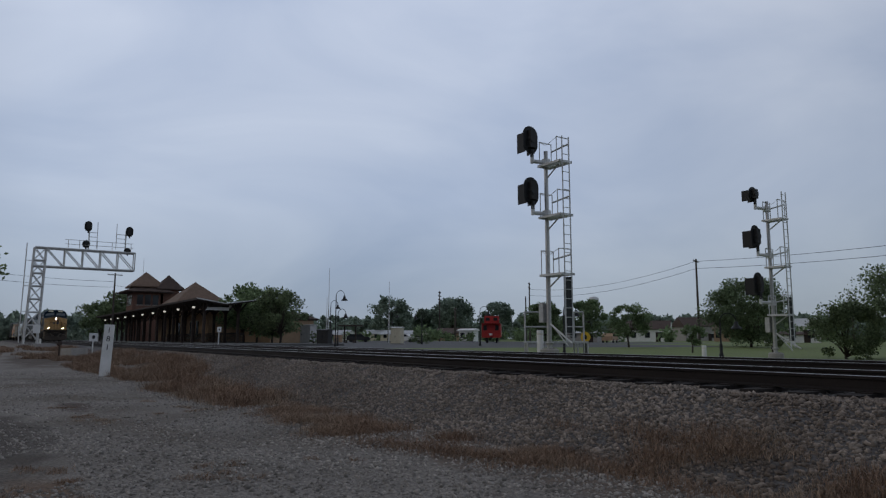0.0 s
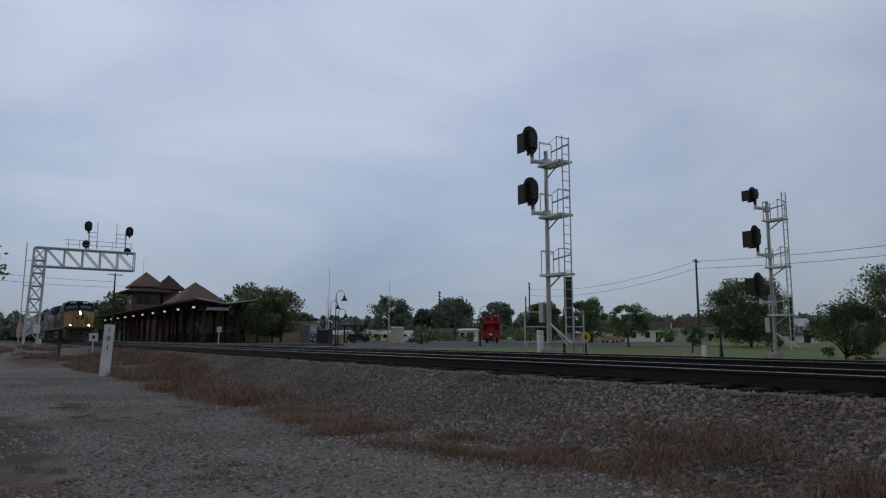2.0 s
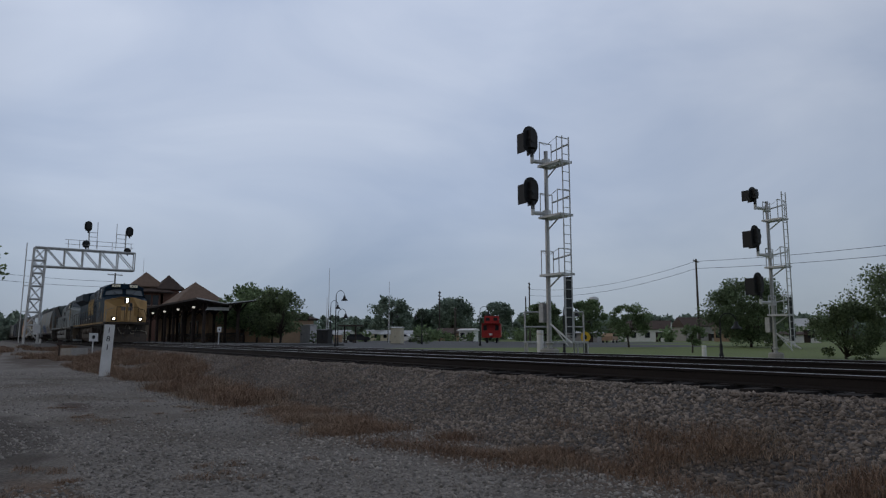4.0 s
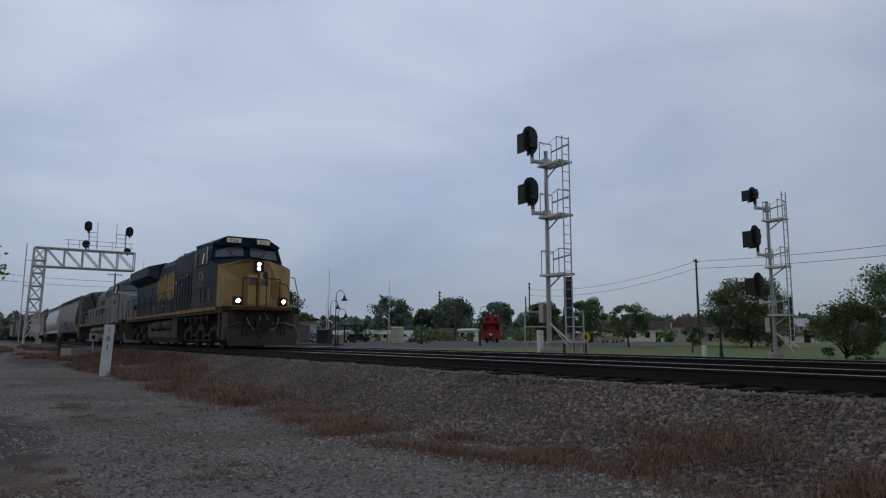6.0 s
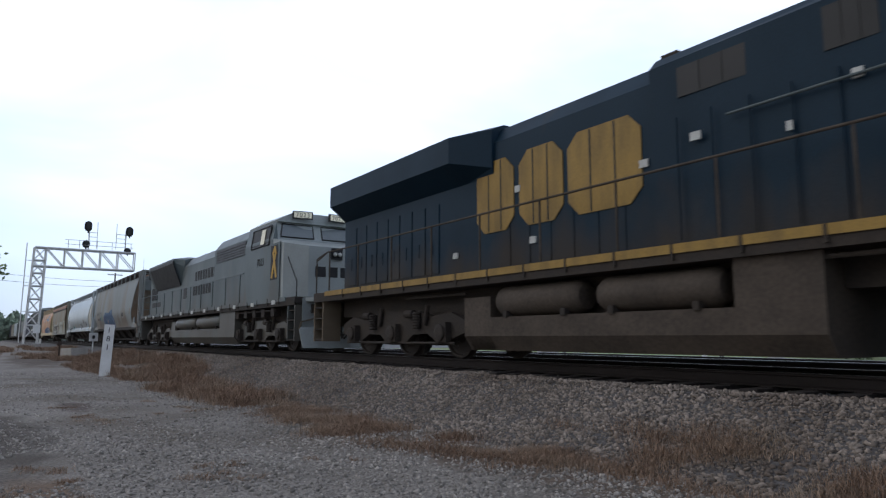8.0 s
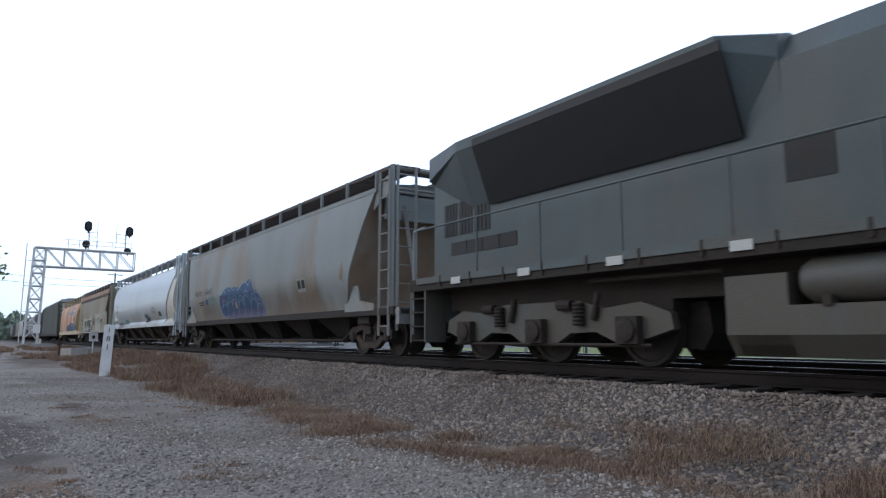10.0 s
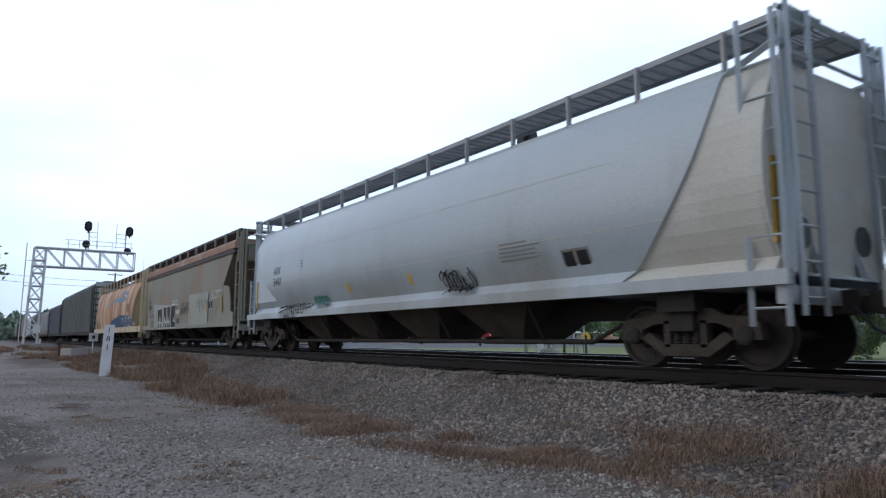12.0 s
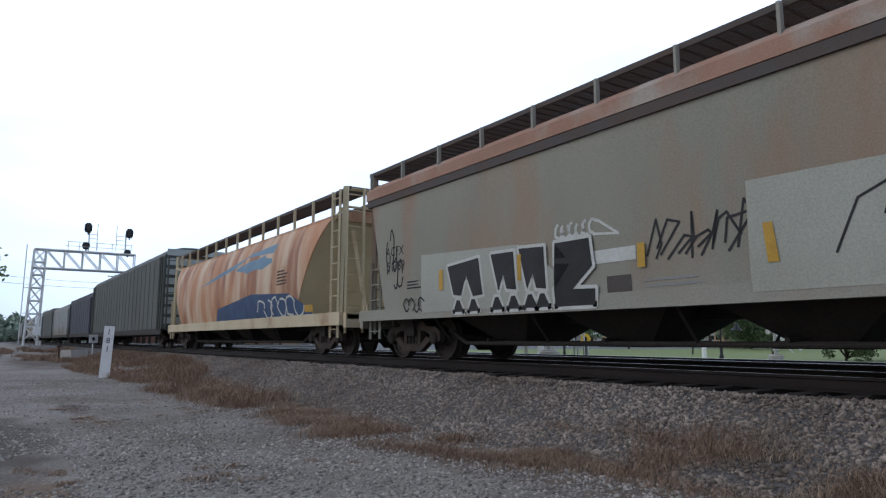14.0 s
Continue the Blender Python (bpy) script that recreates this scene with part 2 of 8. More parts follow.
RUST = (0.16, 0.075, 0.04)
M = dict(
    gravel=mat("gravel", (0.205, 0.181, 0.157), 0.95, second=(0.115, 0.099, 0.084), scale=0.7, grain=28, grain_amt=0.45, bump=0.9, third=(0.12, 0.095, 0.072), third_scale=0.35,
               soil=((-11.0, 0.2, 3.2, 0.75, (0.062, 0.048, 0.037)), (-15.2, 1.6, 1.0, 0.28, (0.07, 0.045, 0.033)), (-44.0, 2.4, 7.0, 1.2, (0.08, 0.056, 0.04)), (-16.0, 4.9, 9.0, 0.9, (0.10, 0.068, 0.047)), (-6.0, 5.1, 5.0, 0.8, (0.11, 0.078, 0.056)),
                     (-6.3, 0.5, 1.3, 0.35, (0.13, 0.082, 0.05)))),
    stone=mat("stone", (0.245, 0.203, 0.169), 0.92, second=(0.115, 0.088, 0.068), scale=0.5, grain=30, grain_amt=0.3, bump=0.3, third=(0.135, 0.102, 0.08), third_scale=0.45, island=0.45),
    chip=mat("chip", (0.285, 0.256, 0.226), 0.92, second=(0.15, 0.135, 0.12), scale=0.5, grain=30, grain_amt=0.25, bump=0.3, island=0.5),
    ballast=mat("ballast", (0.10, 0.092, 0.088), 0.95, second=(0.06, 0.05, 0.045), scale=1.2, grain=25, grain_amt=0.5, bump=0.9),
    dry_grass=mat("dry_grass", (0.25, 0.165, 0.112), 0.95, second=(0.165, 0.10, 0.066), scale=0.8, grain=12, grain_amt=0.3, bump=0, third=(0.33, 0.25, 0.18), third_scale=0.5, island=0.45),
    lawn=mat("lawn", (0.145, 0.185, 0.05), 0.95, second=(0.165, 0.18, 0.07), scale=0.15, grain=6, grain_amt=0.25, bump=0.3),
    asphalt=mat("asphalt", (0.105, 0.103, 0.10), 0.9, second=(0.07, 0.068, 0.066), scale=0.3, grain=30, grain_amt=0.25),
    concrete=mat("concrete", (0.36, 0.34, 0.31), 0.9, second=(0.24, 0.22, 0.2), scale=2.2, grain=30),
    rail=mat("rail", (0.022, 0.016, 0.014), 0.8, second=(0.014, 0.011, 0.010), scale=4, metal=0.2, stretch=(0.2, 1, 1)),
    rail_head=mat("rail_head", (0.42, 0.41, 0.41), 0.33, metal=1.0, second=(0.3, 0.28, 0.27), scale=1, stretch=(0.1, 4, 1), bump=0.02),
    tie=mat("tie", (0.03, 0.024, 0.021), 0.95, second=(0.018, 0.015, 0.013), scale=3, stretch=(4, 0.5, 4), spread=0.3, bump=0.4),
    steel=mat("steel", (0.46, 0.46, 0.46), 0.5, metal=0.55, second=(0.34, 0.34, 0.34), scale=3, grain=15),
    mast_metal=mat("mast_metal", (0.47, 0.46, 0.45), 0.42, metal=0.75, second=(0.36, 0.35, 0.33), scale=2.5, grain=15),
    silver=mat("silver", (0.64, 0.64, 0.63), 0.55, metal=0.3, second=(0.42, 0.42, 0.41), scale=3, grain=15),
    black=mat("black", (0.012, 0.012, 0.013), 0.55, second=(0.02, 0.02, 0.02), scale=4, bump=0.05),
    dark_metal=mat("dark_metal", (0.03, 0.032, 0.034), 0.6, metal=0.3, second=(0.05, 0.04, 0.035), scale=3),
    wood_pole=mat("wood_pole", (0.085, 0.07, 0.058), 0.95, second=(0.05, 0.042, 0.036), scale=3, stretch=(4, 4, 0.4), bump=0.4),
    white=mat("white", (0.78, 0.77, 0.74), 0.7, second=(0.6, 0.58, 0.54), scale=2.5, grain=20, grain_amt=0.06),
    cream=mat("cream", (0.62, 0.56, 0.42), 0.75, second=(0.5, 0.44, 0.33), scale=2.5),
    brick=mat("brick", (0.17, 0.09, 0.065), 0.9, second=(0.12, 0.065, 0.05), scale=2.0, grain=9, grain_amt=0.2),
    stucco=mat("stucco", (0.40, 0.27, 0.17), 0.9, second=(0.31, 0.21, 0.14), scale=1.2, grain=20),
    shingle=mat("shingle", (0.185, 0.125, 0.09), 0.92, second=(0.12, 0.08, 0.06), scale=1.5, grain=8, grain_amt=0.2, spread=0.12),
    dark_roof=mat("dark_roof", (0.09, 0.062, 0.05), 0.9, second=(0.06, 0.045, 0.04), scale=1.5, grain=8, spread=0.15),
    dark_wood=mat("dark_wood", (0.045, 0.03, 0.024), 0.8, second=(0.03, 0.022, 0.018), scale=3),
    red=mat("red", (0.42, 0.035, 0.03), 0.55, second=(0.30, 0.025, 0.022), scale=2),
    yellow_sign=mat("yellow_sign", (0.68, 0.43, 0.04), 0.6, second=(0.5, 0.33, 0.05), scale=5),
    # leaf greens lifted to stand in for haze, the far foliage most
    leaf=mat("leaf", (0.185, 0.245, 0.125), 0.8, second=(0.135, 0.185, 0.095), scale=0.8, grain=3, grain_amt=0.3, bump=0, island=0.45, through=0.72),
    leaf_light=mat("leaf_light", (0.17, 0.22, 0.12), 0.8, second=(0.13, 0.17, 0.09), scale=0.8, grain=3, grain_amt=0.3, bump=0, island=0.45, through=0.72),
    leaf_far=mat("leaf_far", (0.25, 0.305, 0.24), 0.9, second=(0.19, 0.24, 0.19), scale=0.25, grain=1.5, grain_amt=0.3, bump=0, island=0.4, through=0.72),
    leaf_dark=mat("leaf_dark", (0.185, 0.23, 0.125), 0.8, second=(0.13, 0.165, 0.09), scale=0.8, grain=3, grain_amt=0.3, bump=0, island=0.45, through=0.72),
    bark=mat("bark", (0.06, 0.048, 0.038), 0.95, second=(0.04, 0.03, 0.025), scale=4, stretch=(3, 3, 0.6), bump=0.5),
    glass=mat("glass", (0.02, 0.024, 0.028), 0.08, second=(0.03, 0.034, 0.04), scale=1, bump=0, grain_amt=0.02),
    # rolling stock
    loco_blue=mat("loco_blue", (0.007, 0.024, 0.042), 0.55, second=(0.009, 0.02, 0.031), scale=0.8, stretch=(1, 1, 0.5), bump=0.02, spec=0.14, dust=(0.045, 0.034, 0.025), dust_z=(2.9, 1.5)),
    loco_yellow=mat("loco_yellow", (0.56, 0.345, 0.145), 0.5, second=(0.44, 0.25, 0.08), scale=1.4, third=(0.22, 0.13, 0.06), third_scale=1.1, third_cut=(0.6, 0.85), bump=0.03),
    loco_grime=mat("loco_grime", (0.075, 0.058, 0.044), 0.85, second=(0.03, 0.025, 0.021), scale=1.8, grain=20, grain_amt=0.2),
    loco_under=mat("loco_under", (0.03, 0.024, 0.02), 0.85, second=(0.058, 0.043, 0.032), scale=2.0, grain=20, grain_amt=0.2),
    rail_cream=mat("rail_cream", (0.36, 0.32, 0.25), 0.7, second=(0.2, 0.16, 0.11), scale=4),
    loco_tan=mat("loco_tan", (0.16, 0.12, 0.08), 0.8, second=(0.09, 0.07, 0.05), scale=2.0),
    logo_yellow=mat("logo_yellow", (0.29, 0.175, 0.035), 0.6, second=(0.11, 0.075, 0.032), scale=2.2, stretch=(2, 1, 0.5)),
    logo_navy=mat("logo_navy", (0.10, 0.09, 0.10), 0.6, second=(0.30, 0.20, 0.10), scale=4),
    grey_loco=mat("grey_loco", (0.082, 0.105, 0.108), 0.5, second=(0.06, 0.078, 0.08), scale=1.0, stretch=(1, 1, 0.4), third=(0.09, 0.082, 0.072), third_scale=0.7, third_cut=(0.56, 0.82), bump=0.02, dust=(0.085, 0.072, 0.056), dust_z=(2.4, 0.9)),
    light_grey=mat("light_grey", (0.31, 0.335, 0.33), 0.55, second=(0.215, 0.228, 0.22), scale=1.6, stretch=(1, 1, 0.5)),
    hop_grey=mat("hop_grey", (0.225, 0.248, 0.246), 0.6, second=(0.175, 0.187, 0.182), scale=0.6, stretch=(1, 1, 0.35), third=(0.20, 0.145, 0.095), third_scale=0.42, third_cut=(0.50, 0.72), bump=0.02, bump_scale=1.5, dust=(0.125, 0.09, 0.062), dust_z=(2.5, 1.1)),
    hop_white=mat("hop_white", (0.40, 0.445, 0.465), 0.34, second=(0.37, 0.405, 0.415), scale=0.5, stretch=(1, 1, 0.35), third=(0.33, 0.33, 0.31), third_scale=0.4, third_cut=(0.56, 0.92), bump=0.012, bump_scale=0.8, spec=0.5, dust=(0.27, 0.26, 0.235), dust_z=(2.2, 0.6)),
    hop_tan=mat("hop_tan", (0.255, 0.24, 0.185), 0.65, second=(0.185, 0.188, 0.16), scale=0.7, stretch=(1, 1, 0.3), third=(0.27, 0.155, 0.095), third_scale=0.8, third_cut=(0.50, 0.72), bump=0.02, bump_scale=1.5, dust=(0.27, 0.26, 0.22), dust_z=(1.9, 0.9)),
    hop_tan_roof=mat("hop_tan_roof", (0.34, 0.19, 0.13), 0.7, second=(0.25, 0.13, 0.085), scale=1.5, third=(0.36, 0.32, 0.27), third_scale=0.9),
    hop_orange=mat("hop_orange", (0.44, 0.20, 0.085), 0.65, second=(0.58, 0.46, 0.33), scale=1.1, stretch=(1.4, 1, 0.3), amount=1.0, third=(0.27, 0.11, 0.055), third_scale=0.9, third_cut=(0.5, 0.64), bump=0.05),
    hop_cream=mat("hop_cream", (0.52, 0.44, 0.29), 0.65, second=(0.40, 0.30, 0.18), scale=1.2, third=(0.28, 0.14, 0.07), third_scale=1.2, third_cut=(0.6, 0.8)),
    fender_grey=mat("fender_grey", (0.225, 0.235, 0.228), 0.65, second=(0.26, 0.24, 0.21), scale=1.2, third=(0.22, 0.13, 0.08), third_scale=1.2, third_cut=(0.58, 0.8)),
    fin_white=mat("fin_white", (0.56, 0.54, 0.48), 0.6, second=(0.46, 0.43, 0.36), scale=1.2, third=(0.24, 0.18, 0.12), third_scale=1.0, third_cut=(0.62, 0.85)),
    slope_rust=mat("slope_rust", (0.25, 0.175, 0.12), 0.8, second=(0.17, 0.12, 0.085), scale=1.4, third=(0.30, 0.27, 0.235), third_scale=0.9, third_cut=(0.52, 0.75)),
    rack_green=mat("rack_green", (0.075, 0.082, 0.072), 0.7, second=(0.05, 0.053, 0.05), scale=0.6, stretch=(1, 1, 0.3)),
    box_navy=mat("box_navy", (0.035, 0.042, 0.062), 0.7, second=(0.06, 0.05, 0.05), scale=0.8),
    underframe=mat("underframe", (0.03, 0.026, 0.023), 0.9, second=(0.055, 0.042, 0.033), scale=2.5, grain=20, grain_amt=0.2),
    truck_rust=mat("truck_rust", (0.06, 0.045, 0.036), 0.9, second=(0.035, 0.028, 0.024), scale=3, grain=25, grain_amt=0.25),
    wheel=mat("wheel", (0.05, 0.04, 0.034), 0.7, metal=0.3, second=(0.03, 0.025, 0.022), scale=3),
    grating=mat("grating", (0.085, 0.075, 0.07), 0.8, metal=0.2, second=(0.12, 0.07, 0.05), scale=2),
    grating_grey=mat("grating_grey", (0.32, 0.33, 0.34), 0.6, metal=0.3, second=(0.22, 0.22, 0.22), scale=2),
    ink=mat("ink", (0.02, 0.02, 0.022), 0.7, bump=0), pale_ink=mat("pale_ink", (0.5, 0.5, 0.47), 0.7, bump=0), number_cream=mat("number_cream", (0.27, 0.235, 0.16), 0.7, bump=0),
    spray_purple=mat("spray_purple", (0.085, 0.075, 0.15), 0.7, second=(0.05, 0.075, 0.14), scale=1.5, bump=0), spray_blue=mat("spray_blue", (0.035, 0.075, 0.16), 0.7, second=(0.04, 0.05, 0.09), scale=2, bump=0),
    spray_teal=mat("spray_teal", (0.06, 0.25, 0.21), 0.7, second=(0.2, 0.3, 0.28), scale=3, bump=0), spray_lightblue=mat("spray_lightblue", (0.16, 0.26, 0.34), 0.7, second=(0.10, 0.17, 0.26), scale=1.5, bump=0),
    spray_white=mat("spray_white", (0.52, 0.53, 0.50), 0.7, second=(0.42, 0.42, 0.38), scale=2, bump=0), spray_yellow=mat("spray_yellow", (0.46, 0.27, 0.035), 0.6, bump=0),
    patch_white=mat("patch_white", (0.345, 0.35, 0.30), 0.65, second=(0.28, 0.275, 0.23), scale=1.0, bump=0),
    lamp_glow=mat("lamp_glow", (1.0, 0.86, 0.62), 0.3, bump=0, emit=70.0), ditch_glow=mat("ditch_glow", (1.0, 0.76, 0.42), 0.3, bump=0, emit=36.0),
    board_glow=mat("board_glow", (0.7, 0.68, 0.54), 0.4, bump=0, emit=0.10), station_glow=mat("station_glow", (1.0, 0.95, 0.85), 0.3, bump=0, emit=0.5),
    # the blind cloth emits a little by itself, with no lamp behind it
    step_glow=mat("step_glow", (1.0, 0.88, 0.6), 0.3, bump=0, emit=2.0), curtain=mat("curtain", (0.62, 0.60, 0.5), 0.8, emit=0.12),
    signal_red=mat("signal_red", (1.0, 0.03, 0.02), 0.3, bump=0, emit=1.5),
)


# ---- mesh helpers ----
def box(bm, x0, x1, y0, y1, z0, z1):
    v = [bm.verts.new((x, y, z)) for x in (x0, x1) for y in (y0, y1) for z in (z0, z1)]
    for f in ((0, 1, 3, 2), (4, 6, 7, 5), (0, 4, 5, 1), (2, 3, 7, 6), (0, 2, 6, 4), (1, 5, 7, 3)):
        bm.faces.new([v[i] for i in f])
    return v


def prism(bm, outline, a, b, axis="x"):
    """An outline of (u, v) drawn out from a to b along an axis; u, v are the other two axes in order."""
    def at(u, v, w):
        return {"x": (w, u, v), "y": (u, w, v), "z": (u, v, w)}[axis]
    lo, hi = [bm.verts.new(at(u, v, a)) for u, v in outline], [bm.verts.new(at(u, v, b)) for u, v in outline]
    n = len(outline)
    bm.faces.new(lo), bm.faces.new(hi[::-1])
    for i in range(n):
        bm.faces.new((lo[i], hi[i], hi[(i + 1) % n], lo[(i + 1) % n]))


def rod(bm, p, q, r, n=8, r2=None):
    """A round bar from p to q."""
    p, q = Vector(p), Vector(q)
    t = (q - p).to_track_quat("Z", "Y").to_matrix()
    r2 = r if r2 is None else r2
    lo, hi = [], []
    for i in range(n):
        c = Vector((math.cos(2 * math.pi * i / n), math.sin(2 * math.pi * i / n), 0))
        lo.append(bm.verts.new(p + t @ (c * r))), hi.append(bm.verts.new(q + t @ (c * r2)))
    bm.faces.new(lo[::-1]), bm.faces.new(hi)
    for i in range(n):
        bm.faces.new((lo[i], lo[(i + 1) % n], hi[(i + 1) % n], hi[i]))


def pipe(bm, pts, r, n=6):
    for p, q in zip(pts, pts[1:]):
        rod(bm, p, q, r, n)


def beam(bm, p, q, w, h=None):
    """A square bar from p to q."""
    rod(bm, p, q, w * 0.7071, 4)


def lathe(bm, prof, centre, axis="z", n=20):
    """Rings of (radius, height) round an axis through centre."""
    rings = []
    for r, h in prof:
        ring = []
        for i in range(n):
            a = 2 * math.pi * i / n
            c, s = r * math.cos(a), r * math.sin(a)
            d = {"x": (h, c, s), "y": (c, h, s), "z": (c, s, h)}[axis]
            ring.append(bm.verts.new(Vector(centre) + Vector(d)))
        rings.append(ring)
    for a, b in zip(rings, rings[1:]):
        for i in range(n):
            bm.faces.new((a[i], a[(i + 1) % n], b[(i + 1) % n], b[i]))
    bm.faces.new(rings[0][::-1]), bm.faces.new(rings[-1])


def part(name, bm, material, parent, label="", bevel=0.0, smooth=False, seg=2):
    """Links a bmesh as one mesh object under a thing or a part."""
    if bevel:
        sharp = [e for e in bm.edges if len(e.link_faces) == 2 and e.calc_face_angle(0) > 0.5]
        bmesh.ops.bevel(bm, geom=sharp, offset=bevel, segments=seg, affect="EDGES", profile=0.6, clamp_overlap=True)
    bmesh.ops.recalc_face_normals(bm, faces=bm.faces)
    me = bpy.data.meshes.new(name)
    bm.to_mesh(me)
    bm.free()
    if smooth:
        me.polygons.foreach_set("use_smooth", [True] * len(me.polygons))
        me.set_sharp_from_angle(angle=radians(35))
    me.materials.append(M[material])
    ob = new(name, me)
    ob.parent = parent
    if label:
        tagged(ob, label)
    return ob


def again(ob, parent, m, label=""):
    """The same part once more, elsewhere."""
    o = new(ob.name.split(".")[0], ob.data)
    o.parent, o.matrix_basis = parent, m
    if label:
        tagged(o, label)
    return o


def thing(name, label, category, group="", kind="", at=None):
    ob = new(name)
    ob.empty_display_size = 0.3
    if at is not None:
        ob.matrix_basis = at
    return tagged(ob, label, category, group, kind)


def B():
    return bmesh.new()


def lettering(name, text, size, material, parent, m, label="", space=1.0, wrap=None):
    """Words in the built-in font, as a mesh; wrap(x, z) gives the y of a curved side."""
    cu = bpy.data.curves.new(name, "FONT")
    cu.body, cu.size, cu.space_character, cu.extrude, cu.align_x, cu.resolution_u = text, size, space, 0.003, "CENTER", 3
    tmp = bpy.data.objects.new(name, cu)
    me = bpy.data.meshes.new_from_object(tmp)
    bpy.data.objects.remove(tmp)
    me.transform(m)
    if wrap:
        for v in me.vertices:
            v.co.y = wrap(v.co.x, v.co.z) - 0.004
    me.materials.clear()
    me.materials.append(M[material])
    ob = new(name, me)
    ob.parent = parent
    return tagged(ob, label) if label else ob


UP = Matrix.Rotation(math.pi / 2, 4, "X")

# ---- ground and track ----
NEAR, FAR, GAUGE = 9.09, 13.36, 0.775   # the two track centres, and half the distance of the rail heads


def step(a, b, v):
    k = min(max((v - a) / (b - a), 0.0), 1.0)
    return k * k * (3 - 2 * k)


def ground_z(x, y):
    near = -0.91 + 0.45 * step(-30, -72, x) + 0.05 * noise.noise((x * 0.35, y * 0.5, 0.3)) * step(9, 2, y)
    near += 0.25 * step(-14, -26, x) * step(3.6, 6.5, y) * step(-72, -40, x)
    far = -0.3 - 0.34 * step(-50, -30, x) * step(17, 27, y)
    return near + (far - near) * step(8, 16, y)


def grid_mesh(name, xs, ys, zf, pick, mats):
    verts = [(x, y, zf(x, y)) for x in xs for y in ys]
    n = len(ys)
    faces = [(i * n + j, (i + 1) * n + j, (i + 1) * n + j + 1, i * n + j + 1) for i in range(len(xs) - 1) for j in range(n - 1)]
    me = bpy.data.meshes.new(name)
    me.from_pydata(verts, [], faces)
    for k in mats:
        me.materials.append(M[k])
    for p in me.polygons:
        p.material_index, p.use_smooth = pick(*p.center[:2]), True
    return new(name, me)


def ground_kind(x, y):
    if y < 15.5:
        return 0
    if x > -47 + (y - 17) * 0.12 and y < 190:
        return 1
    if y < 62 or (y < 95 and x < -60):
        return 2
    return 1


xs = sorted({*np.arange(-60, 14, 0.5).round(2), *np.arange(-200, -60, 4.0), *np.arange(14, 80, 6.0), -3000, -1500, -800, -500, -350, -270, 150, 400, 1200, 2500})
ys = sorted({*np.arange(-12, 19, 0.5).round(2), *np.arange(19, 110, 4.0), -1200, -400, -120, -40, -20, 130, 190, 300, 600, 1400, 3500})
tagged(grid_mesh("ground", [float(v) for v in xs], [float(v) for v in ys], ground_z, ground_kind, ("gravel", "lawn", "asphalt")),
       "grey gravel ground with lawn and asphalt beyond the tracks", "ground", kind="structure")


def bed_z(x, y):
    """Top of the ballast: a flat bed under both tracks with sloping shoulders."""
    crest, toe = 7.45, 5.55 + 0.25 * noise.noise((x * 0.4, 1.0, 0.0))
    z = -0.235 + 0.03 * noise.noise((x * 1.3, y * 1.3, 2.0))
    if y < crest:
        k = (crest - y) / (crest - toe)
        z = -0.22 - k * (-0.24 - ground_z(x, toe)) + 0.04 * noise.noise((x * 1.1, y * 1.1, 5.0))
    if y > 15.2:
        z = -0.235 - (y - 15.2) * 0.12
    return z


bx = [float(v) for v in sorted({*np.arange(-60, 12, 0.4).round(2), *np.arange(-200, -60, 5.0), -900, -500, -320, 12, 40, 120, 400})]
by = [5.2, 5.5, 5.8, 6.1, 6.4, 6.7, 7.0, 7.2, 7.45, 7.7, 8.2, 9.1, 10.0, 11.2, 12.5, 13.4, 14.3, 15.2, 15.6, 16.0, 16.6]
tagged(grid_mesh("ballast_bed", bx, by, bed_z, lambda x, y: 0, ("ballast",)), "dark crushed stone ballast bed under the tracks", "ballast", kind="structure")


